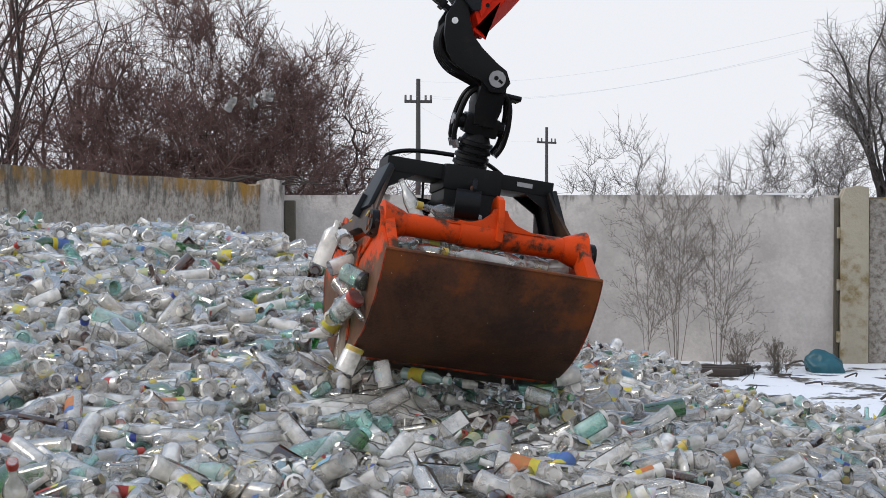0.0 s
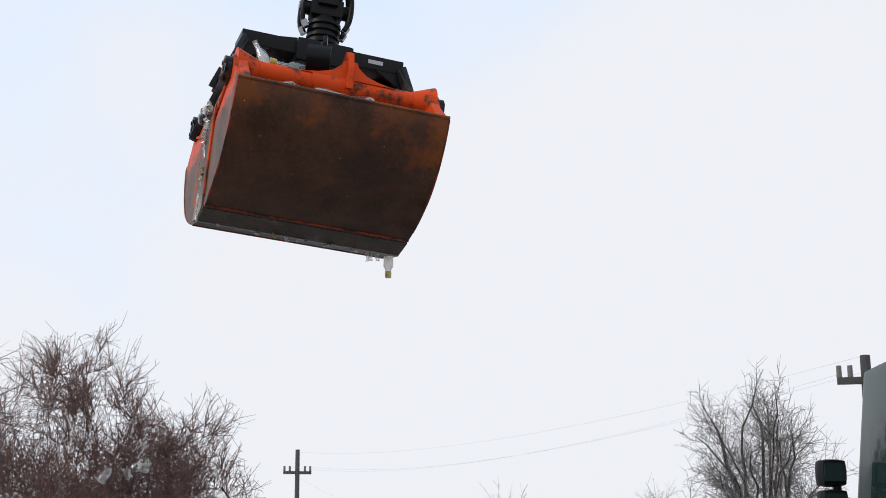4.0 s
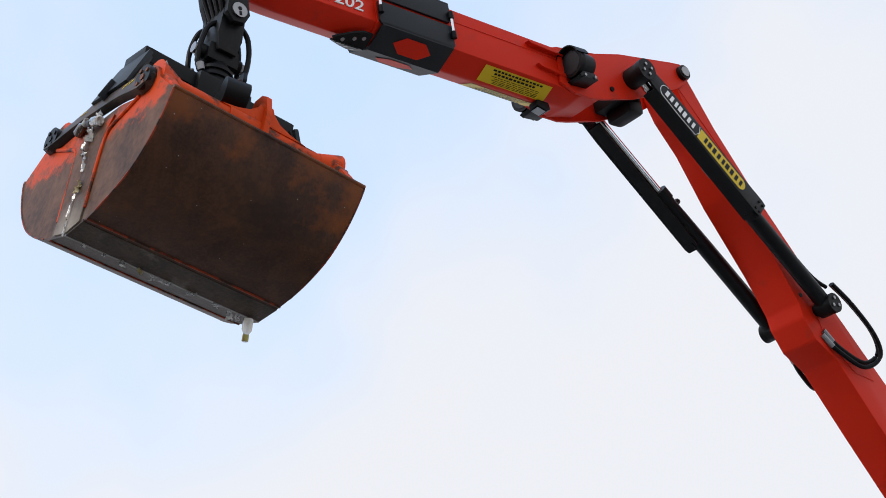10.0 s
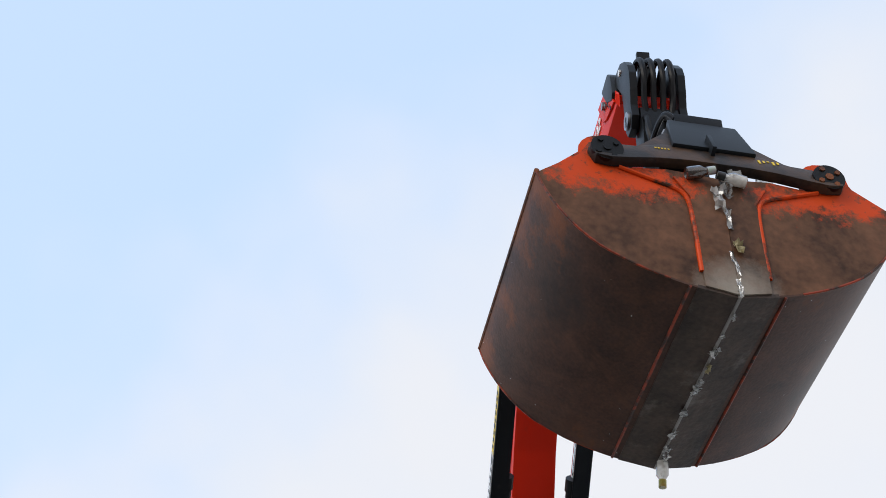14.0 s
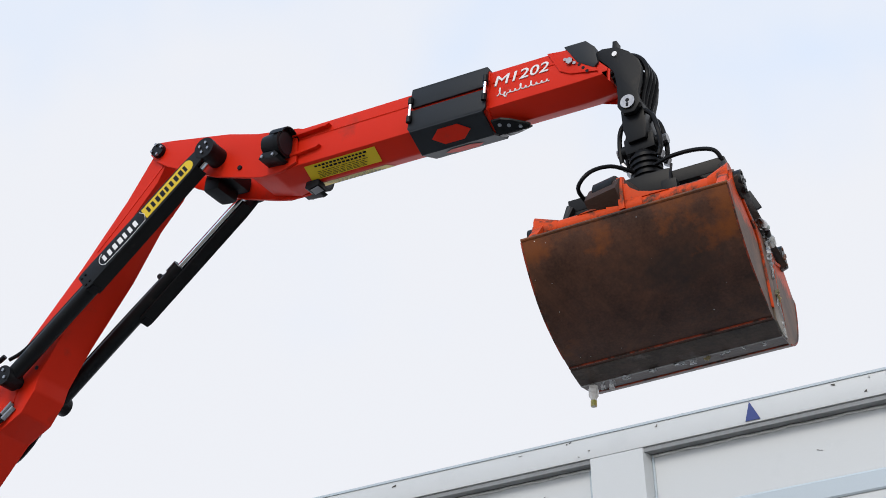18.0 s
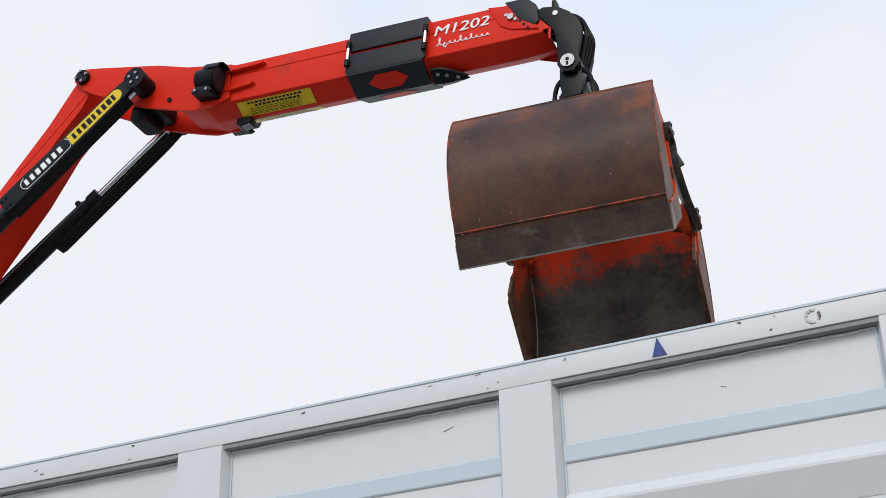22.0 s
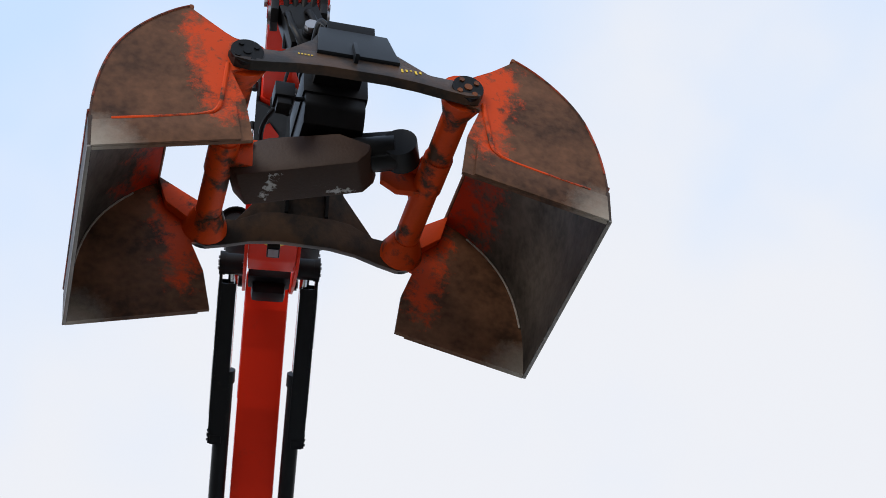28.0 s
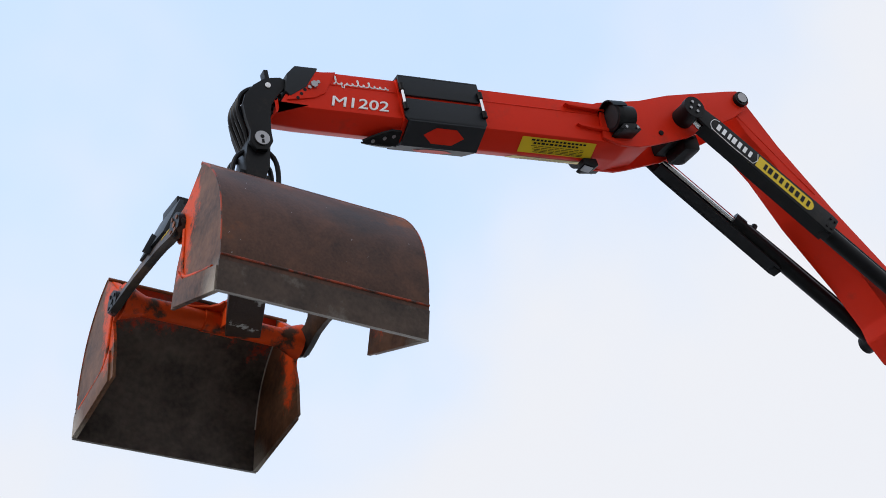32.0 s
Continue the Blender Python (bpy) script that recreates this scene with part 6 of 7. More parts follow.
def bare_tree(name, label, category, at, stems, height, radius, kids, wild, up, seed, wood, twig, spread=0.3, group="bare trees behind the fence", shrink=0.62, fine=0.003, stout=2, fan=1.0, roots=None):
    rng = random.Random(seed)
    store = (([], []), ([], []))
    for s in range(stems):
        lean = Vector((rng.gauss(0, spread), rng.gauss(0, spread), 1))
        wide = roots or radius * 1.5
        root = Vector((rng.gauss(0, wide), rng.gauss(0, wide), -0.1)) if stems > 1 else Vector((0, 0, -0.1))
        grow(rng, root, lean, height * rng.uniform(0.8, 1.1) * 0.55, radius * rng.uniform(0.7, 1.1), 0, len(kids), kids, wild, up, store, shrink, fine, stout, fan)
    thing = empty(name, label, category, group, at=Matrix.Translation(at))
    for nm, (V, F), m in (("trunk", store[0], wood), ("crown", store[1], twig)):
        if V:
            me = bpy.data.meshes.new(nm)
            me.from_pydata(V, [], F)
            me.materials.append(m)
            me.shade_smooth()
            o = new(nm, me)
            o.parent = thing
    return thing


def polar(az, d, z=0.0):
    a = math.radians(az)
    return Vector((d * math.sin(a), d * math.cos(a), z))


def scrub(name, label, category, at, wide, high, n, twigs, subs, seed, twig, roots=0.5, low=0.08, lift=0.0, stem=0.020, twig_len=0.5, group="bare trees behind the fence", thin=0.0055, first=0.28, arch=0.20):
    """Bare limbs that fan out from the ground into a rounded, uneven crown, each with twigs and finer twigs."""
    rng = random.Random(seed)
    wood, fine = ([], []), ([], [])

    def stray(k):
        return Vector((rng.gauss(0, k), rng.gauss(0, k), rng.gauss(0, k)))
    if lift:
        limb(*wood, [Vector((0.03 * math.sin(k * 1.7), 0.03 * math.cos(k), -0.2 + (lift + 0.2) * k / 4)) for k in range(5)], stem * 2.6, stem * 1.8, 8)
    for k in range(n):
        a, w = rng.uniform(0, 2 * math.pi), rng.uniform(low, 1.0)
        side = math.sqrt(max(0.0, 1 - w * w))
        u, v = side * math.cos(a), side * math.sin(a)
        reach = rng.uniform(0.40, 1.0) ** 0.6 * (0.97 + 0.13 * noise.noise((u * 2.3 + seed, v * 2.3, w * 2.3)) + rng.gauss(0, 0.025))
        end = Vector((wide * u * reach, wide * v * reach, lift + (high - lift) * w * reach))
        root = Vector((rng.gauss(0, roots), rng.gauss(0, roots), lift - 0.1))
        bow = root.lerp(end, 0.45) + Vector((0, 0, arch * (end.z - root.z))) + stray(0.30)
        path = [(1 - t) ** 2 * root + 2 * t * (1 - t) * bow + t * t * end + stray(0.045) for t in [q / 8 for q in range(9)]]
        r = stem * rng.uniform(0.6, 1.25)
        limb(*wood, path, r, r * 0.28, 4)
        for q in range(twigs):
            t = rng.uniform(first, 1.0)
            m = min(7, int(t * 8))
            base = path[m].lerp(path[m + 1], t * 8 - m)
            along = (path[m + 1] - path[m]).normalized()
            go = (along * 0.45 + stray(0.60) + Vector((0, 0, 0.10))).normalized()
            size = twig_len * rng.uniform(0.5, 1.3) * (1.15 - 0.4 * t)
            tip = [base, base + go * size * 0.5 + stray(0.03), base + go * size + stray(0.09) + Vector((0, 0, 0.06))]
            limb(*fine, tip, thin * rng.uniform(0.8, 1.3), thin * 0.6, 3)
            for b in range(subs):
                f = rng.uniform(0.2, 1.0)
                p = tip[0].lerp(tip[1], f * 2) if f < 0.5 else tip[1].lerp(tip[2], f * 2 - 1)
                limb(*fine, [p, p + (go * 0.5 + stray(0.65) + Vector((0, 0, 0.15))).normalized() * size * rng.uniform(0.25, 0.6)], thin * 0.65, thin * 0.38, 3)
    thing = empty(name, label, category, group, at=Matrix.Translation(at))
    for nm, (V, F), m in (("trunk", wood, BARK), ("crown", fine, twig)):
        me = bpy.data.meshes.new(nm)
        me.from_pydata(V, [], F)
        me.materials.append(m)
        me.shade_smooth()
        tagged(new(nm, me), kind="stuff").parent = thing
    return thing


def thicket(name, label, category, at, wide, high, n, twigs, subs, seed, twig, stem, twig_len, thin, group, low=0.05):
    """A bare crown that grows limb from limb until it fills an uneven dome, with crooked twigs and finer twigs."""
    rng = random.Random(seed)
    wood, fine = ([], []), ([], [])

    def stray(k):
        return Vector((rng.gauss(0, k), rng.gauss(0, k), rng.gauss(0, k)))
    goals = []
    for k in range(n):
        a, w = rng.uniform(0, 2 * math.pi), rng.uniform(low, 1.0)
        side = math.sqrt(max(0.0, 1 - w * w))
        u, v = side * math.cos(a), side * math.sin(a)
        reach = rng.random() ** 0.36 * (0.97 + 0.11 * noise.noise((u * 2.6 + seed, v * 2.6, w * 2.6)))
        goals.append((reach, Vector((wide * u * reach, wide * v * reach, high * w * reach))))
    goals.sort(key=lambda g: g[0])
    nodes, way, thick, m = np.zeros((4 * n + 8, 3)), np.zeros(4 * n + 8), np.zeros(4 * n + 8), 5
    for k in range(5):
        nodes[k] = (rng.gauss(0, 0.06 * wide), rng.gauss(0, 0.06 * wide), -0.1)
        thick[k] = stem * rng.uniform(0.7, 1.2)
    for reach, goal in goals:
        gap = np.linalg.norm(nodes[:m] - np.array(goal), axis=1)
        i = int(np.argmin(gap + 0.22 * way[:m]))
        a, size, r = Vector(nodes[i].tolist()), float(gap[i]), float(thick[i])
        r1 = max(thin * 0.9, r * 0.84)
        path = [a, a.lerp(goal, 0.35) + stray(0.07 * size), a.lerp(goal, 0.7) + stray(0.07 * size), goal]
        limb(*wood, path, r * 0.92, r1, 4)
        for k, p in enumerate(path[1:]):
            nodes[m], way[m], thick[m] = p, way[i] + size * (0.35, 0.7, 1.0)[k], r + (r1 - r) * (k + 1) / 3
            m += 1
        out = Vector((goal.x / wide, goal.y / wide, goal.z / high + 0.3)).normalized()
        for q in range(twigs):
            f = rng.uniform(0.3, 3.0)
            base = path[min(2, int(f))].lerp(path[min(2, int(f)) + 1], f - min(2, int(f)))
            go = (out * 0.75 * reach + stray(0.50)).normalized()
            long_ = twig_len * rng.uniform(0.5, 1.3)
            tip = [base, base + go * long_ * 0.5 + stray(0.05 * long_), base + go * long_ + stray(0.12 * long_) + Vector((0, 0, 0.10 * long_))]
            limb(*fine, tip, thin * rng.uniform(0.8, 1.3), thin * 0.55, 3)
            for b in range(subs):
                f = rng.uniform(0.2, 1.0)
                p = tip[0].lerp(tip[1], f * 2) if f < 0.5 else tip[1].lerp(tip[2], f * 2 - 1)
                limb(*fine, [p, p + (go * 0.6 + stray(0.6)).normalized() * long_ * rng.uniform(0.25, 0.6)], thin * 0.62, thin * 0.36, 3)
    thing = empty(name, label, category, group, at=Matrix.Translation(at))
    for nm, (V, F), mat in (("trunk", wood, BARK), ("crown", fine, twig)):
        me = bpy.data.meshes.new(nm)
        me.from_pydata(V, [], F)
        me.materials.append(mat)
        me.shade_smooth()
        tagged(new(nm, me), kind="stuff").parent = thing
    return thing


for az, d, wide, high, n_, sd in ((-42.2, 20.8, 2.7, 5.2, 1250, 3), (-39.0, 21.4, 2.0, 4.2, 440, 24), (-46.0, 21.8, 1.8, 4.2, 330, 35)):
    thicket("bare_thicket", "dense leafless brown thicket behind the concrete fence", "thicket", polar(az, d), wide, high, n_, 8, 5, sd, TWIG, 0.060, 0.40, 0.0056, "bare thickets behind the fence")
bare_tree("bare_tree", "tall leafless grey tree with upright limbs", "tree", polar(-50.0, 23), 6, 7.6, 0.050, (5, 5, 4, 3), 0.04, 0.07, 5, BARK, TWIG, 0.10, shrink=0.55)
bare_tree("bare_tree", "tall leafless grey tree with upright limbs", "tree", polar(-47.4, 24), 5, 7.0, 0.046, (5, 5, 4, 3), 0.04, 0.07, 6, BARK, TWIG, 0.10, shrink=0.55)
bare_tree("bare_tree", "slim leafless tree with upright limbs", "tree", polar(-45.6, 25), 2, 5.4, 0.045, (5, 5, 4, 3), 0.06, 0.06, 26, BARK, GREYTWIG, 0.10, shrink=0.55)
scrub("bare_tree", "leafless grey tree with a round fine crown", "tree", polar(-16.7, 36), 2.1, 7.9, 22, 26, 7, 61, GREYTWIG, 0.08, 0.45, 2.2, 0.052, 0.95, thin=0.0075, first=0.35)
for az, d, wide, high, n_, sd in ((-26.7, 34, 1.8, 3.9, 46, 8), (-25.3, 35, 1.3, 3.6, 26, 9), (-23.2, 34, 1.4, 3.1, 40, 10), (-21.4, 34, 1.5, 3.8, 46, 11), (-19.8, 35, 1.8, 4.6, 60, 12), (-18.4, 34, 1.5, 4.1, 56, 13), (-15.0, 35, 1.6, 4.3, 50, 18), (-13.6, 35, 1.6, 4.4, 40, 28)):
    thicket("bare_shrub", "leafless grey shrub behind the concrete fence", "shrub", polar(az, d), wide, high, n_ * 2, 7, 4, sd, GREYTWIG, 0.026, 0.50, 0.0052, "bare shrubs behind the fence", 0.2)
for az, d, h, n_, sd in ((-25.6, 15.2, 2.9, 4, 14), (-24.4, 15.3, 3.3, 7, 15), (-22.8, 15.3, 2.7, 5, 25), (-30.9, 15.4, 2.3, 4, 16), (-28.8, 15.5, 1.7, 12, 17), (-29.9, 15.4, 1.9, 4, 31), (-22.0, 14.9, 1.0, 7, 19), (-20.6, 15.0, 0.8, 8, 20)):
    bare_tree("dry_weed", "dry leafless weed stalks standing before the fence", "weed", polar(az, d, 0.2), n_, h, 0.0044, (16, 6, 3), 0.06, 0.04, sd, STRAW, STRAW, 0.12, group="dry weeds along the fence", shrink=0.27, fine=0.0018)

# utility poles and wires
WOODPOLE = noise_mat("tarred_pole_wood", (0.055, 0.05, 0.048), 0.85, 0, 0.3, 6, 0.2)
GLAZE = noise_mat("porcelain", (0.11, 0.10, 0.095), 0.25, 0, 0.1, 9)


def utility_pole(at, h, bar, turned, drop=1.0):
    thing = empty("utility_pole", "dark wooden utility pole with a crossarm and insulators", "utility pole", "utility poles", at=Matrix.Translation(at) @ pose(0, 0, 0, 0, 0, turned))
    bm = bmesh.new()
    rod(bm, (0, 0, -0.3), (0, 0, h), 0.13, 0.09, 10)
    part("pole", bm, WOODPOLE, thing)
    bm = bmesh.new()
    box(bm, (-bar / 2, -0.06, h - drop), (bar / 2, 0.06, h - drop + 0.12), 0.01)
    part("crossarm", bm, WOODPOLE, thing)
    for k, x in enumerate((-0.46, -0.27, 0.27, 0.46)):
        bm = bmesh.new()
        rod(bm, (x * bar, 0, h - drop + 0.12), (x * bar, 0, h - drop + 0.33), 0.05, 0.045, 8)
        part("insulator", bm, GLAZE, thing)
    return thing


p1, p2 = polar(-34.26, 62), polar(-29.34, 92)
utility_pole(p1, 8.0, 1.15, 40)
utility_pole(p2, 8.1, 1.5, 70)
p3 = polar(-12.76, 27)
utility_pole(p3, 5.9, 1.0, 20, 0.5)
far = p3 + Vector((0, 0, 5.62))
CABLE = noise_mat("weathered_aluminium_wire", (0.42, 0.43, 0.45), 0.5, 0.3, 0.2, 4)
for name, a, b, sag in (("power_line", p1 + Vector((0.3, 0, 7.3)), far, 0.7), ("power_line", p1 + Vector((-0.3, 0, 7.3)), far + Vector((-0.4, 0, 0)), 0.75), ("power_line", p1 + Vector((0, 0, 7.9)), far + Vector((0, 0, 0.28)), 0.6), ("power_line", p2 + Vector((0, 0, 7.4)), p1 + Vector((0, 0, 6.9)), 0.7)):
    bm = bmesh.new()
    hose(bm, [a.lerp(b, k / 8) - Vector((0, 0, sag * 4 * (k / 8) * (1 - k / 8))) for k in range(9)], 0.0025, 4, 3)
    tagged(part(name, bm, CABLE), "thin overhead wire strung between poles", "wire", "overhead wires")

# clutter by the fence
TARP = noise_mat("teal_tarpaulin", (0.008, 0.085, 0.115), 0.45, 0, 0.35, 9, 0.4, 30)
bm = bmesh.new()
bmesh.ops.create_icosphere(bm, subdivisions=4, radius=0.19)
for v in bm.verts:
    k = 1 + 0.35 * noise.noise(v.co * 5) + 0.12 * noise.noise(v.co * 14)
    v.co = Vector((v.co.x * 1.05 * k, v.co.y * 0.8 * k, v.co.z * 0.8 * k))
tagged(part("crumpled_tarpaulin", bm, TARP, at=pose(*polar(-19.0, 15.3, 0.33))), "crumpled teal tarpaulin lying in the snow by the fence", "tarpaulin")
random.seed(8)
for k in range(30):
    az, d = random.uniform(-26, -15), random.uniform(12.0, 15.6)
    p = polar(az, d)
    bm = bmesh.new()
    a = random.uniform(0, 6.28)
    ln = random.uniform(0.05, 0.28)
    hose(bm, [(-ln * math.cos(a), -ln * math.sin(a), 0.02), (0.05, 0.03, random.uniform(0.03, 0.10)), (ln * math.cos(a), ln * math.sin(a), 0.015)], random.uniform(0.004, 0.013), 6, 3)
    tagged(part("fallen_branch", bm, BARK, at=pose(p.x, p.y, ground_z(p.x, p.y))), "dark broken branch lying on the snow", "branch", "fallen branches")
p = polar(-24.0, 14.6)
for k in range(5):
    bm = bmesh.new()
    box(bm, (-0.55 + 0.02 * k, -0.1 + 0.09 * k, 0.0), (0.5 + 0.03 * k, -0.02 + 0.09 * k, 0.07 + 0.015 * (k % 2)), 0.01)
    tagged(part("rotten_board", bm, BARK, at=pose(p.x, p.y, ground_z(p.x, p.y), 0, 0, 20)), "dark rotten board lying in snow by the fence", "board", "rotten boards")

# loose wire and bent scraps on top of the fence
random.seed(14)
for k in range(6):
    a = knee_a + Vector((0, 0, 2.16)) - FENCE_N * 0.05
    bm = bmesh.new()
    hose(bm, [a + FENCE_T * (0.22 * i - 0.3 - 0.1 * k) + Vector((0, 0, 0.03 + 0.07 * random.random() - (0.05 if i > 3 else 0))) - FENCE_N * random.uniform(0, 0.1) for i in range(6)], 0.006, 5, 4)
    tagged(part("loose_wire", bm, BARK), "dark rusty wire draped over the fence top", "wire", "loose wires on the fence")
for s in (2.45, 3.75):
    bm = bmesh.new()
    prism(bm, [(-0.28, 0.0), (-0.25, -0.02), (0.20, -0.02), (0.27, 0.05), (0.24, 0.055), (0.18, 0.0), (-0.24, 0.004)], -0.09, 0.03, bevel=0.003)
    at = fence_at(s) + Vector((0, 0, 2.07))
    tagged(part("bent_plate", bm, WHITE, at=Matrix.Translation(at) @ pose(0, 0, 0, 0, 0, turn)), "bent white plate caught on the fence top", "scrap plate")

# ---- what the grab carries ----
FILM = glass_mat("clear_plastic_film", (0.95, 0.96, 0.97), (0.2, 0.6), 0.15)
cargo, spilt = [], []


def scrap(name, w, h, m, label, material=None, crease=0.35):
    """A crumpled bit of sheet with a little thickness."""
    bm = bmesh.new()
    n_u, n_v = 5, 7
    shift = random.uniform(0, 50)
    g = [[bm.verts.new((w * (i / (n_u - 1) - 0.5) * (0.55 + 0.5 * abs(noise.noise((j * 0.7, shift, 1)))) + 0.4 * w * noise.noise((i, j, shift)) * crease,
                        crease * w * noise.noise((i * 0.9, j * 0.9, shift + 7)) * 1.6, h * (j / (n_v - 1) - 0.5) + 0.3 * w * crease * noise.noise((i, j, shift + 13)))) for i in range(n_u)] for j in range(n_v)]
    for a, b in zip(g, g[1:]):
        for i in range(n_u - 1):
            bm.faces.new((a[i], a[i + 1], b[i + 1], b[i]))
    bmesh.ops.solidify(bm, geom=bm.faces[:], thickness=0.0015)
    ob = part(name, bm, material or FILM)
    ob.matrix_basis = m
    return tagged(ob, label, "scrap", "scraps stuck to the grab")


BAG = noise_mat("grey_white_plastic_bag", (0.60, 0.58, 0.56), 0.4, 0, 0.2, 12)
random.seed(70)
for az, d, z, w, h, tilt in ((-41.4, 18.6, 3.22, 0.15, 0.20, 20), (-40.6, 18.7, 3.26, 0.22, 0.08, 70), (-40.0, 18.8, 3.34, 0.18, 0.14, 100)):
    tagged(scrap("plastic_bag", w, h, Matrix.Translation(polar(az, d, z)) @ pose(0, 0, 0, 0, tilt, 38), "torn pale plastic bag snagged in the thicket's twigs", BAG, 0.6), category="bag", group="bags in the thicket")
random.seed(64)
for k in range(190):
    y = random.uniform(-0.40, 0.40)
    low = -0.47 + 0.62 * abs(y)
    p = (random.uniform(-0.29, 0.28), y * (0.8 if k % 5 else 0.5), random.uniform(low, -0.05 if k % 5 else 0.03))
    kind = random.choices(list(KINDS)[:7], (20, 22, 10, 8, 14, 5, 24))[0]
    m = Matrix.Translation(p) @ Euler([random.uniform(0, 6.28) for i in range(3)]).to_matrix().to_4x4()
    if p[2] > -0.16:
        m = Matrix.Translation(p) @ pose(0, 0, 0, 0, 90 + random.uniform(-12, 12), 0) @ pose(0, 0, 0, random.uniform(-35, 35), 0, 0)
    cargo.append((bottle(kind, "teal" if k % 17 == 3 else "green" if k % 40 == 5 else "washed", m, "carried by the grab", random.random() < 0.3, random.random() < 0.3, "bottles of the load"), m, 20.42 + 1.0 * min(1, max(0, (p[2] + 0.47) / 0.45)) + random.uniform(-0.06, 0.06)))
# riders on the hinge tube and at the end of the jaws
for kind, tint, p, r in (("beer", "washed", (0.28, 0.24, 0.10), (20, 25, 10)), ("tall", "washed", (0.13, 0.26, 0.085), (0, 84, 4)), ("tall", "washed", (0.06, 0.475, -0.105), (0, 88, 6)), ("broken", "washed", (-0.10, 0.48, -0.105), (70, -20, 30)), ("jar", "washed", (0.24, 0.475, -0.12), (80, 10, 40)),
                         ("tall", "clear", (0.20, -0.10, 0.05), (0, 95, 25)), ("vial", "clear", (0.475, 0.03, -0.085), (80, 20, 0)), ("vial", "brown", (0.474, -0.07, -0.07), (0, 80, 80)), ("wine", "teal", (-0.05, 0.05, 0.03), (0, 88, -30)),
                         ("square", "clear", (0.05, -0.2, 0.03), (0, 95, 70)), ("flask", "clear", (-0.15, 0.2, 0.02), (0, 85, 10)), ("vial", "clear", (-0.40, 0.006, -0.625), (176, 5, 0))):
    m = pose(*p, *r)
    cargo.append((bottle(kind, tint, m, "caught on the grab", False, kind in ("vial", "tall"), "bottles of the load"), m, 20.45 + random.uniform(0, 0.35)))
# films and papers stuck in the seam between the jaws
SCRAPPAPER = noise_mat("dirty_paper_scrap", (0.52, 0.45, 0.26), 0.7, 0, 0.3, 20, 0.2)
for k, (x, y, z, w, h, paper) in enumerate(((0.470, 0.01, -0.115, 0.07, 0.10, 0), (0.468, -0.02, -0.17, 0.05, 0.10, 0), (0.474, 0.05, -0.075, 0.06, 0.07, 0), (0.462, 0.004, -0.25, 0.03, 0.10, 0), (0.464, 0.02, -0.37, 0.045, 0.06, 1), (0.462, 0, -0.44, 0.02, 0.12, 0), (0.461, 0, -0.54, 0.02, 0.08, 0),
                                              (0.37, 0.005, -0.578, 0.05, 0.030, 0), (0.28, 0, -0.578, 0.05, 0.020, 0), (0.20, 0, -0.578, 0.09, 0.022, 0), (0.12, 0.005, -0.580, 0.06, 0.030, 1), (0.06, 0.0, -0.584, 0.07, 0.040, 0), (0.0, 0, -0.578, 0.12, 0.018, 0), (-0.12, 0, -0.577, 0.10, 0.016, 0), (-0.24, 0, -0.580, 0.09, 0.026, 0), (-0.31, 0.0, -0.596, 0.07, 0.07, 0), (-0.35, 0.0, -0.590, 0.06, 0.06, 0))):
    m = pose(x, y, z, random.uniform(-8, 8), random.uniform(-15, 15), 90 if x > 0.45 else random.uniform(-15, 15))
    cargo.append((scrap("paper_scrap" if paper else "film_scrap", w * (1 if x > 0.45 else 0.6), h * (0.9 if x > 0.45 else 0.6), m, "torn dirty paper stuck on the grab's seam" if paper else "crumpled clear plastic film caught in the grab's seam", SCRAPPAPER if paper else FILM), m, 20.35 + 0.02 * k))
# thrown off as the grab comes up out of the heap
random.seed(5)
for k in range(40):
    if k < 22:
        p = (random.uniform(-0.46, 0.46), random.uniform(-0.30, 0.36), random.uniform(-0.70, -0.56))
    elif k < 34:
        p = (random.uniform(0.47, 0.53), random.uniform(-0.25, 0.35), random.uniform(-0.45, -0.05))
    else:
        p = (random.uniform(-0.54, -0.46), random.uniform(-0.1, 0.3), random.uniform(-0.68, -0.5))
    m = Matrix.Translation(p) @ Euler([random.uniform(0, 6.28) for i in range(3)]).to_matrix().to_4x4()
    spilt.append((bottle(random.choice(("beer", "beer", "flask", "jar", "broken", "broken", "vial")), "clear" if k % 6 else "teal", m, "tumbling off the rising grab", k % 7 == 0, k % 3 == 0, "bottles of the load"), m, random.choice((0.4, 0.45, 0.5, 0.6, 0.75, 0.9, 1.0)) + random.uniform(0, 0.08)))

# splinters and grit that rain off it
random.seed(17)
for k in range(70):
    bm = bmesh.new()
    r = random.uniform(0.008, 0.024)
    prism(bm, [(r * random.uniform(0.5, 1.2) * math.cos(a), r * random.uniform(0.5, 1.2) * math.sin(a)) for a in (0.2, 1.5, 2.6, 3.9, 5.2)], -0.002, 0.002)
    m = Matrix.Translation((random.uniform(-0.50, 0.50), random.uniform(-0.32, 0.32), random.uniform(-0.66, -0.56))) @ Euler([random.uniform(0, 6.28) for i in range(3)]).to_matrix().to_4x4()
    ob = part("glass_shard", bm, FILM if k % 3 else BROWN if k % 2 else TEAL, at=m, smooth=False)
    tagged(ob, "thin splinter of bottle glass raining off the grab", "shard", "shards of the load")
    spilt.append((ob, m, random.uniform(0.62, 1.05)))

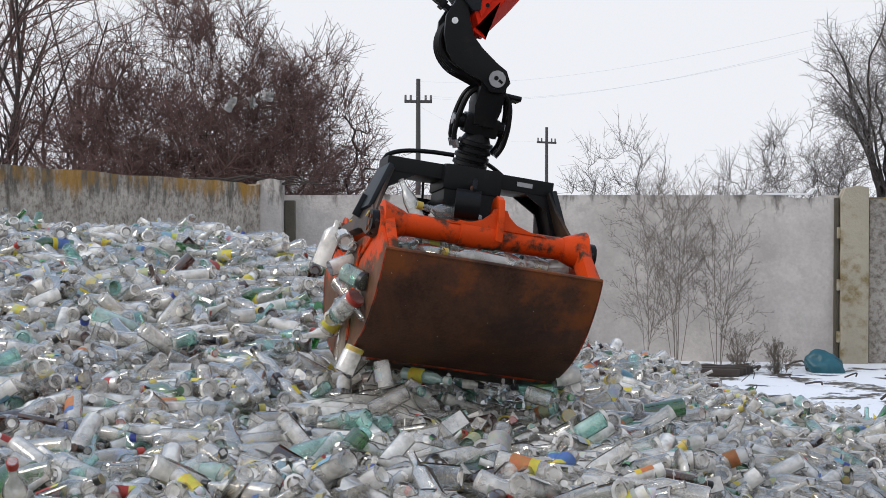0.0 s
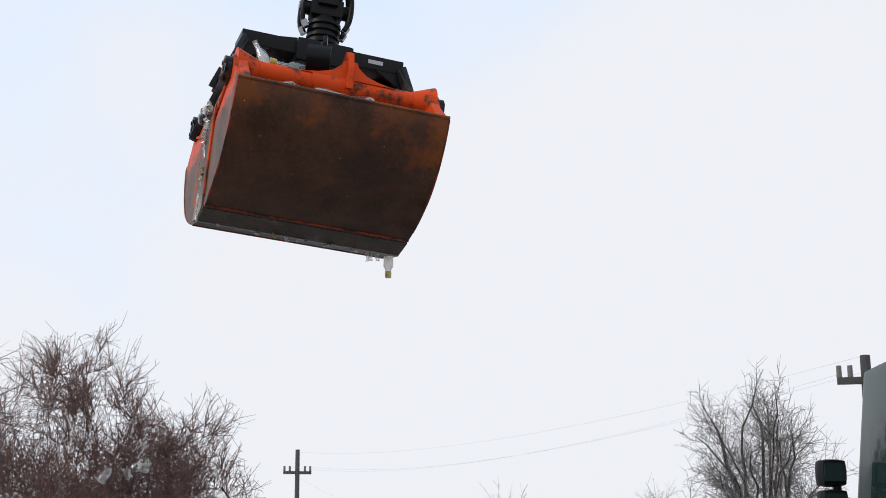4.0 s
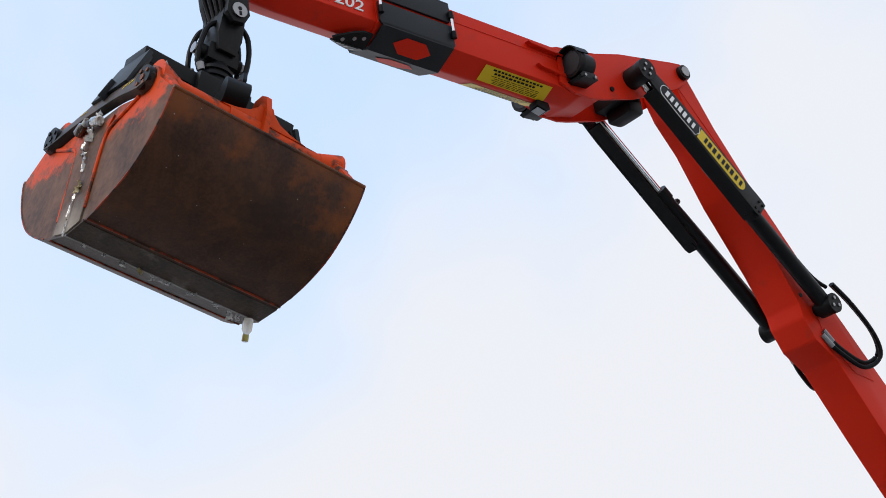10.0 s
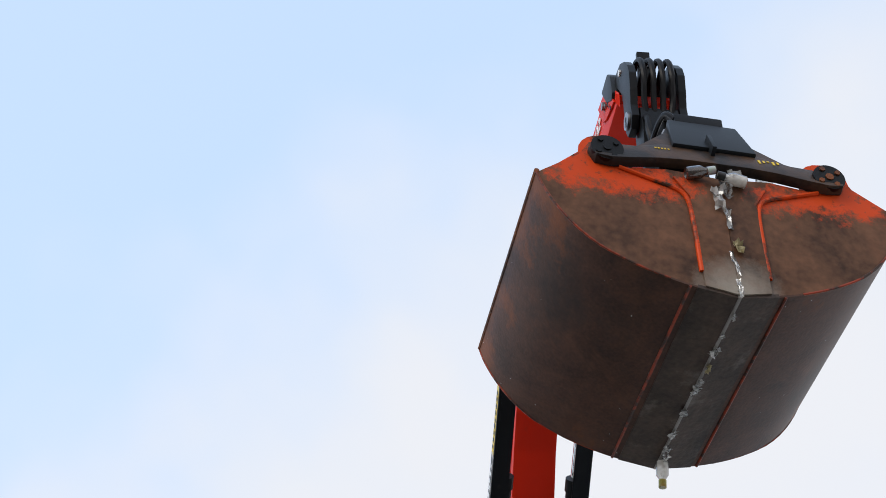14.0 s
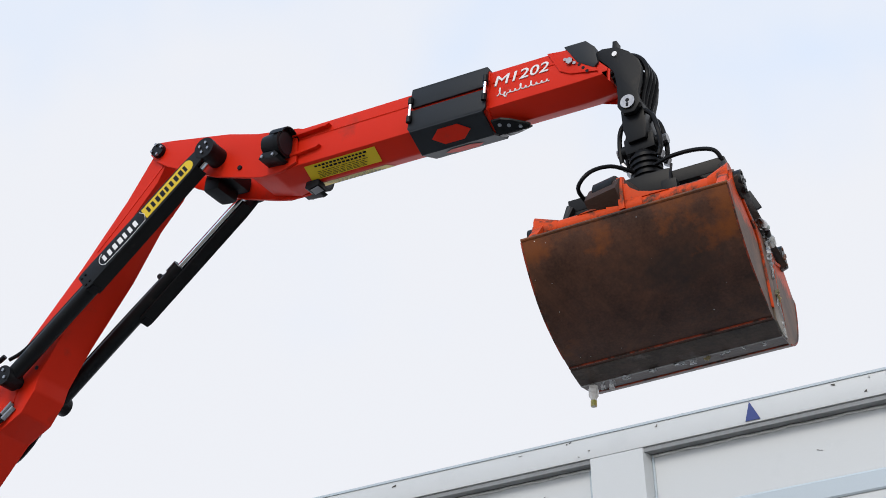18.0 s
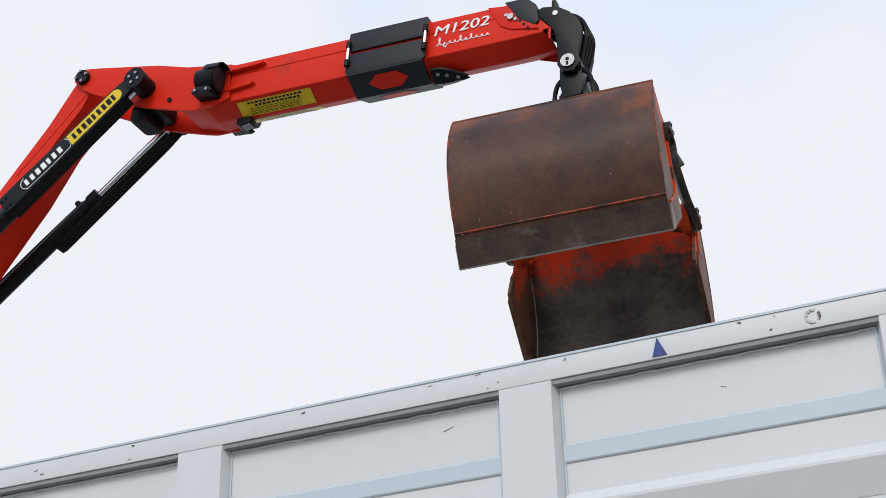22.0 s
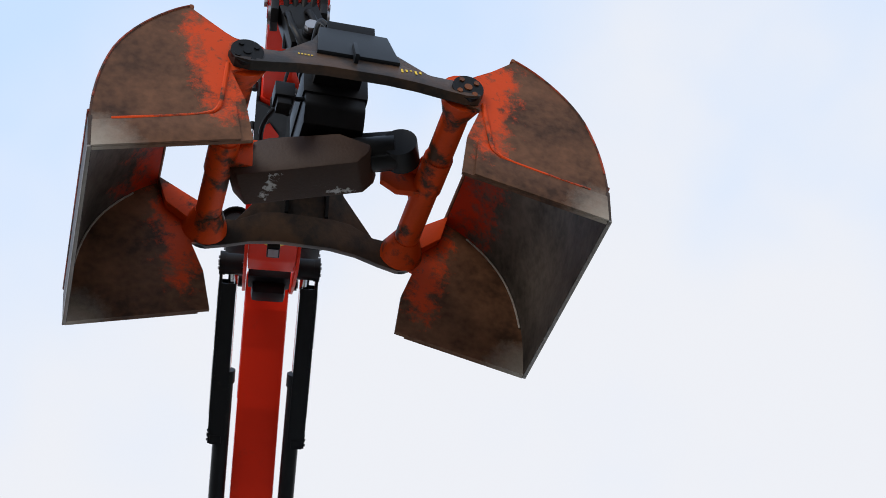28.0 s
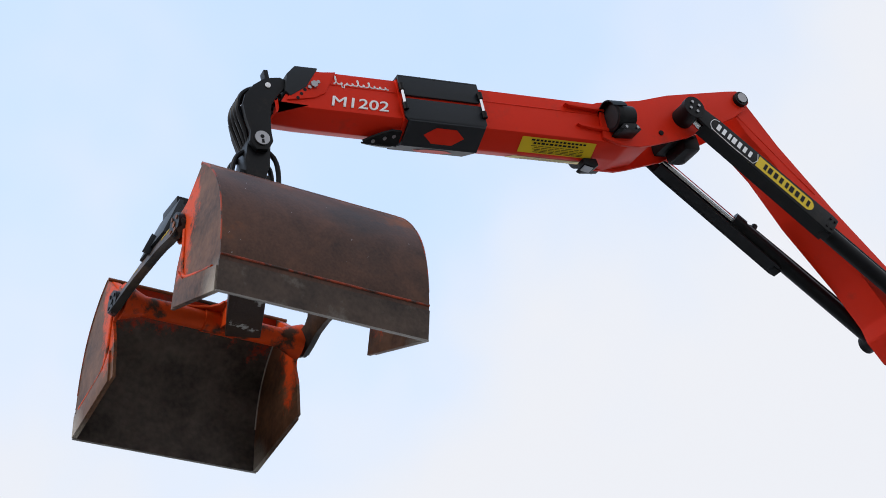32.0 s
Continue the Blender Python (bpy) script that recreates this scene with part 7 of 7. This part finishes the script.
# splinters that fall with the load
random.seed(91)
DULL = noise_mat("dusty_tan_glass", (0.26, 0.22, 0.15), 0.35, 0, 0.4, 14)
for k in range(270):
    bm = bmesh.new()
    r = random.uniform(0.012, 0.03) if k < 70 else random.uniform(0.02, 0.05)
    prism(bm, [(r * random.uniform(0.5, 1.2) * math.cos(a), r * random.uniform(0.5, 1.2) * math.sin(a)) for a in (0.2, 1.5, 2.6, 3.9, 5.2)], -0.002, 0.002)
    m = Matrix.Translation((random.uniform(-0.29, 0.31), random.uniform(-0.25, 0.25), random.uniform(-0.42, -0.12))) @ Euler([random.uniform(0, 6.28) for i in range(3)]).to_matrix().to_4x4()
    ob = part("glass_shard", bm, DULL if k >= 180 or k % 4 == 2 else FILM if k % 3 == 0 else TEAL if k % 10 == 1 else WASHED, at=m, smooth=False)
    tagged(ob, "thin splinter of broken bottle glass in the load", "shard", "shards of the load")
    cargo.append((ob, m, 20.45 + 1.1 * random.random() if k % 2 or k < 70 else random.uniform(21.2, 21.47)))
# the last of the load, sliding out of the open jaws together
random.seed(29)
for k in range(46):
    p = (random.uniform(-0.27, 0.26), random.uniform(-0.16, 0.16), random.uniform(-0.36, -0.14))
    m = Matrix.Translation(p) @ Euler([random.uniform(0, 6.28) for i in range(3)]).to_matrix().to_4x4()
    cargo.append((bottle(random.choice(("flask", "square", "broken", "broken", "jar", "beer", "vial")), "washed" if k % 7 else "teal", m, "carried by the grab", k % 6 == 0, k % 5 == 0, "bottles of the load"), m, random.uniform(21.24, 21.46)))


# ---- what moves ----
def hang(x, y, z, turn, end_up, side_up):
    """A pose of the grab: its middle between the hinges, its turn and its two leans."""
    return pose(x, y, z, side_up, -end_up, turn)


def motions():
    crane_rows = [
        (0, 223.2, 16.7, -51.6), (0.5, 223.2, 19.2, -49.1), (1, 222.1, 21.9, -46.3), (1.5, 222.3, 24.8, -43.8), (2, 222.6, 28.3, -40.7),
        (2.5, 223.0, 32.2, -37.4), (3, 222.5, 35.8, -34.1), (3.5, 222.5, 39.4, -30.6), (5.5, 223.7, 52.6, -10.2), (6, 223.9, 54.2, -8.7),
        (6.5, 224.2, 55.1, -7.6), (7, 224.0, 54.8, -8.3), (7.5, 224.5, 54.4, -8.8), (8, 226.3, 54.3, -8.7), (8.5, 228.1, 54.3, -8.7),
        (9, 230.5, 54.0, -9.0), (9.5, 233.5, 53.4, -9.5), (10, 237.5, 53.4, -9.3), (10.5, 243.1, 53.1, -9.9), (11, 249.3, 52.9, -10.0),
        (11.5, 254.7, 53.2, -9.9), (12, 259.0, 54.2, -9.1), (12.5, 263.6, 54.3, -9.5), (13, 268.5, 54.2, -9.3), (13.5, 273.5, 54.3, -9.1),
        (14, 278.2, 54.3, -8.9), (14.5, 283.0, 54.4, -8.9), (16.5, 301.4, 56.1, -7.2), (17, 305.5, 55.8, -6.8), (17.5, 308.2, 55.6, -6.9),
        (18, 309.3, 55.4, -7.0), (18.5, 309.7, 55.7, -6.7), (19, 310.3, 55.8, -6.6), (19.5, 311.7, 55.4, -6.9), (20, 313.1, 55.1, -7.1),
        (20.5, 314.2, 55.7, -6.6), (20.6, 314.0, 55.7, -6.5), (21, 313.6, 55.9, -6.3), (21.3, 313.1, 56.0, -6.3), (21.5, 312.8, 56.0, -6.3),
        (21.6, 312.8, 55.9, -6.3), (22, 312.8, 55.8, -6.4), (22.5, 313.5, 56.0, -6.1), (23, 314.1, 56.4, -5.9), (23.5, 314.0, 56.4, -5.8),
        (24, 313.4, 56.3, -6.0), (24.5, 311.8, 56.6, -5.8), (26.5, 290.3, 57.6, -6.3), (27, 282.9, 57.7, -6.6), (27.5, 275.6, 57.7, -7.0),
        (28, 270.8, 58.0, -7.8), (28.5, 267.4, 57.5, -8.5), (29, 261.4, 56.1, -9.2), (29.5, 256.2, 56.0, -8.7), (30, 250.8, 55.6, -8.6),
        (30.5, 246.3, 54.6, -8.8), (31, 241.4, 53.6, -8.7), (31.5, 236.7, 53.5, -8.7), (32, 229.7, 51.7, -11.4)
    ]
    walk(crane, [(t, pose(0, BASE_Y, 0, 0, 0, s)) for t, s, a, b in crane_rows])

    def hinge(a):
        return Vector((MAIN * math.cos(radians(a)), 0, FOOT + MAIN * math.sin(radians(a))))

    def on_main(a, x, z):
        c, s = math.cos(radians(a)), math.sin(radians(a))
        return Vector((x * c - z * s, 0, FOOT + x * s + z * c))

    def on_outer(a, b, x, z):
        c, s = math.cos(radians(b)), math.sin(radians(b))
        return hinge(a) + Vector((x * c - z * s, 0, x * s + z * c))

    walk(main_boom, [(t, pose(0, 0, FOOT, 0, -a, 0)) for t, s, a, b in crane_rows])
    walk(outer_boom, [(t, pose(*hinge(a), 0, -b, 0)) for t, s, a, b in crane_rows])
    for side, (barrel, shaft) in zip((1, -1), cylinders):
        low, high = [], []
        for t, s, a, b in crane_rows:
            p, q = on_main(a, *RAM_LOW), on_outer(a, b, *RAM_HIGH)
            up = math.degrees(math.atan2(q.z - p.z, q.x - p.x))
            low.append((t, pose(p.x, side * RAM_OUT, p.z, 0, -up, 0)))
            high.append((t, pose(q.x, side * RAM_OUT, q.z, 0, -up, 0)))
        walk(barrel, low)
        walk(shaft, high)
    grab_rows = [
        (0, hang(-3.472, 5.403, 1.599, 228.1, 8.7, 5.1)), (0.5, hang(-3.437, 5.441, 1.741, 224.4, 4.2, 8.6)), (1, hang(-3.438, 5.375, 2.009, 228.5, 0.8, 6.7)),
        (1.5, hang(-3.509, 5.299, 2.240, 228.3, 6.3, 5.8)), (2, hang(-3.586, 5.272, 2.517, 227.7, 9.0, 1.3)), (2.5, hang(-3.561, 5.294, 2.813, 225.9, 5.4, -0.9)),
        (3, hang(-3.541, 5.330, 3.102, 227.5, 2.3, 1.1)), (3.5, hang(-3.542, 5.300, 3.401, 227.8, 4.8, 2.7)), (5.5, hang(-3.473, 5.252, 4.789, 227.0, 6.6, 2.0)),
        (6, hang(-3.428, 5.273, 4.915, 227.2, 7.0, 1.8)), (6.5, hang(-3.369, 5.316, 5.011, 227.5, 3.5, 0.4)), (7, hang(-3.360, 5.365, 4.984, 227.2, -0.1, -1.0)),
        (7.5, hang(-3.390, 5.296, 4.949, 228.1, 4.5, -2.1)), (8, hang(-3.315, 5.185, 4.961, 229.1, 5.3, -2.2)), (8.5, hang(-3.171, 5.104, 4.970, 231.4, 2.4, -2.2)),
        (9, hang(-2.994, 4.992, 4.957, 234.3, -0.4, -2.1)), (9.5, hang(-2.857, 4.815, 4.918, 237.0, 2.6, -4.5)), (10, hang(-2.621, 4.609, 4.938, 240.8, 5.6, -6.9)),
        (10.5, hang(-2.196, 4.372, 4.905, 245.8, 4.0, -4.0)), (11, hang(-1.708, 4.164, 4.906, 251.3, 2.3, -1.0)), (11.5, hang(-1.266, 4.039, 4.903, 257.8, 2.7, -0.8)),
        (12, hang(-0.903, 3.993, 4.958, 263.3, 3.1, -0.5)), (12.5, hang(-0.525, 3.941, 4.949, 268.1, 2.5, -1.7)), (13, hang(-0.123, 3.905, 4.952, 273.1, 2.2, -1.8)),
        (13.5, hang(0.273, 3.910, 4.959, 277.8, 2.6, -1.6)), (14, hang(0.661, 3.943, 4.977, 282.8, 2.0, -0.9)), 
        (14.5, hang(1.061, 4.016, 4.980, 286.2, 3.0, -0.4)), (16.5, hang(2.410, 4.606, 5.070, 305.6, 2.9, -2.4)), (17, hang(2.698, 4.761, 5.083, 310.8, 4.1, -2.4)),
        (17.5, hang(2.898, 4.917, 5.075, 313.7, 3.2, -0.2)), (18, hang(2.986, 4.992, 5.060, 314.9, 2.4, 2.0)), (18.5, hang(2.969, 4.985, 5.078, 314.8, 2.3, -2.4)),
        (19, hang(2.959, 4.985, 5.089, 314.8, 2.2, -6.8)), (19.5, hang(3.108, 5.092, 5.070, 316.2, 1.8, -1.8)), (20, hang(3.242, 5.205, 5.063, 317.5, 1.4, 3.3)),
        (20.5, hang(3.266, 5.277, 5.095, 321.2, 2.1, 2.3)), (20.6, hang(3.253, 5.271, 5.097, 321.6, 2.2, 2.1)), (21, hang(3.197, 5.215, 5.131, 318.6, 1.8, -1.5)),
        (21.3, hang(3.126, 5.150, 5.134, 318.4, 1.7, -5.7)), (21.5, hang(3.096, 5.130, 5.136, 318.3, 1.5, -6.3)), (21.6, hang(3.093, 5.128, 5.133, 318.4, 1.4, -6.6)),
        (22, hang(3.136, 5.166, 5.121, 318.4, 1.6, -2.6)), (22.5, hang(3.190, 5.232, 5.137, 319.2, 1.4, -0.3)), (23, hang(3.231, 5.294, 5.156, 319.9, 1.2, 2.0)),
        (23.5, hang(3.196, 5.267, 5.164, 319.7, 1.4, -0.9)), (24, hang(3.138, 5.214, 5.157, 319.0, 1.6, -3.7)), (24.5, hang(3.136, 5.197, 5.175, 315.4, 1.9, 7.2)),
        (26.5, hang(1.619, 4.265, 5.126, 294.7, 3.7, 0.0)), (27, hang(1.125, 4.138, 5.105, 288.9, 2.2, 1.2)), (27.5, hang(0.662, 4.056, 5.082, 284.6, 3.0, 2.9)),
        (28, hang(0.199, 4.018, 5.062, 277.9, 2.9, 1.5)), (28.5, hang(-0.195, 4.011, 5.031, 271.4, 2.7, -0.1)), (29, hang(-0.680, 4.027, 5.016, 266.0, 2.5, -1.2)),
        (29.5, hang(-1.098, 4.095, 5.016, 260.9, 2.5, -1.1)), (30, hang(-1.534, 4.203, 5.015, 255.5, 2.6, -0.7)), (30.5, hang(-1.901, 4.312, 5.003, 250.3, 2.8, -1.1)),
        (31, hang(-2.290, 4.463, 4.999, 244.8, 3.1, -1.6)), (31.5, hang(-2.613, 4.642, 4.981, 239.7, 3.2, -0.4)), (32, hang(-3.080, 4.950, 4.727, 234.6, 0.8, 0.7))
    ]
    walk(grab, grab_rows)
    # the hanger points from the boom's pin to the grab's crown
    rows = []
    for (t, s, a, b), (u, m) in zip(crane_rows, grab_rows):
        pin = pose(0, BASE_Y, 0, 0, 0, s) @ on_outer(a, b, *PIN)
        aimed = pose(0, BASE_Y, 0, 0, 0, s).inverted() @ (m @ Vector((0, 0, 0.30)))
        p = on_outer(a, b, *PIN)
        d = aimed - p
        rows.append((t, Matrix.Translation(p) @ pose(0, 0, 0, math.degrees(math.atan2(d.y, -d.z)), 0, 0) @ pose(0, 0, 0, 0, math.degrees(math.atan2(-d.x, math.hypot(d.y, d.z))), 0)))
    walk(hanger, rows)
    opening = [(0, 0, 0), (20.25, 0, 0), (20.45, 5, 5), (20.6, 11.4, 11.4), (20.8, 22, 22), (21.0, 31, 31), (21.3, 37, 37), (21.6, 44.6, 44.6), (22, 53, 53), (22.5, 62, 62), (23, 69, 69), (23.5, 74, 74),
               (24, 74, 74), (24.5, 77.5, 72.5), (26.5, 77, 74), (27.5, 75, 76), (28.5, 75.5, 74.5), (30, 74.5, 75), (31, 74.5, 75), (32, 73, 78)]
    walk(shell_p, [(t, pose(0, HALF_GAP, 0, p, 0, 0)) for t, p, q in opening])
    walk(shell_q, [(t, pose(0, -HALF_GAP, 0, 0, 0, 180) @ pose(0, 0, 0, q, 0, 0)) for t, p, q in opening])
    # the jaws' ram follows the lugs on the hinge tubes
    lug = [(t, math.radians(p), math.radians(q)) for t, p, q in opening]
    for piece, sign, x in ((ram_rod, 1, 0.08), (ram_barrel, -1, -0.10)):
        rows = []
        for t, p, q in lug:
            yp, yq = HALF_GAP - 0.12 * math.sin(p) - 0.012, -HALF_GAP + 0.12 * math.sin(q) + 0.012
            askew = -math.degrees(math.atan2(0.18, yp - yq))
            rows.append((t, pose(x, yp if sign > 0 else yq, 0.12 * math.cos(p if sign > 0 else q), 0, 0, askew)))
        walk(piece, rows)

    # what the grab carries rides with it and drops once let go
    def grab_at(t):
        k = max(i for i, r in enumerate(grab_rows) if r[0] <= t)
        if k == len(grab_rows) - 1:
            return grab_rows[k][1]
        (t0, m0), (t1, m1) = grab_rows[k], grab_rows[k + 1]
        return m0.lerp(m1, (t - t0) / (t1 - t0))

    back = LORRY.inverted()
    random.seed(77)
    for things, into_lorry in ((cargo, True), (spilt, False)):
        for ob, m, let_go in things:
            rows = [(t, g @ m) for t, g in grab_rows if t < (20.3 if into_lorry else let_go)]
            start = m.copy()
            if into_lorry:
                rows.append((20.35, grab_at(20.35) @ m))
                ang = math.radians(float(np.interp(let_go, [r[0] for r in opening], [r[1] for r in opening])))
                gap = max(0.03, HALF_GAP - HALF_GAP * math.cos(ang) + 0.566 * math.sin(ang)) * 0.85
                p = m.to_translation()
                wide = 0.30 if ob.name.startswith(("bottle", "jar")) else 0.42
                start = Matrix.Translation((max(-wide, min(wide, p.x * 1.45)), random.uniform(-gap, gap), -0.50 + random.uniform(-0.06, 0.05)))
                if p.z < -0.55 or abs(p.x) > 0.46:
                    start = Matrix.Translation(p)
                start = start @ m.to_quaternion().to_matrix().to_4x4()
                let_go = max(let_go, 20.4)
            free = grab_at(let_go) @ start
            rows.append((let_go, free))
            at, spin = free.to_translation(), Vector((random.gauss(0, 1), random.gauss(0, 1), random.gauss(0, 1))).normalized()
            drift = Vector((random.gauss(0, 0.12), random.gauss(0, 0.12), -0.9 if into_lorry else 0.5))
            rate, turned = random.uniform(80, 330), free.to_quaternion().to_matrix().to_4x4()
            dt = 0.0
            while True:
                dt += 0.1
                q = at + drift * dt - Vector((0, 0, 4.9 * dt * dt))
                if into_lorry:
                    w = back @ q
                    w.x, w.y = max(1.3, min(9.2, w.x)), max(0.22, min(2.25, w.y))
                    q, floor = LORRY @ w, 1.2 + 0.5 * (rate % 1)
                else:
                    floor = (heap_z(q.x, q.y) or ground_z(q.x, q.y)) + 0.03
                if q.z < floor or dt > 1.4:
                    q.z = floor
                    rows.append((let_go + dt, Matrix.Translation(q) @ Matrix.Rotation(radians(rate * dt), 4, spin) @ turned))
                    break
                rows.append((let_go + dt, Matrix.Translation(q) @ Matrix.Rotation(radians(rate * dt), 4, spin) @ turned))
            rows.append((32, rows[-1][1]))
            walk(ob, rows)


motions()
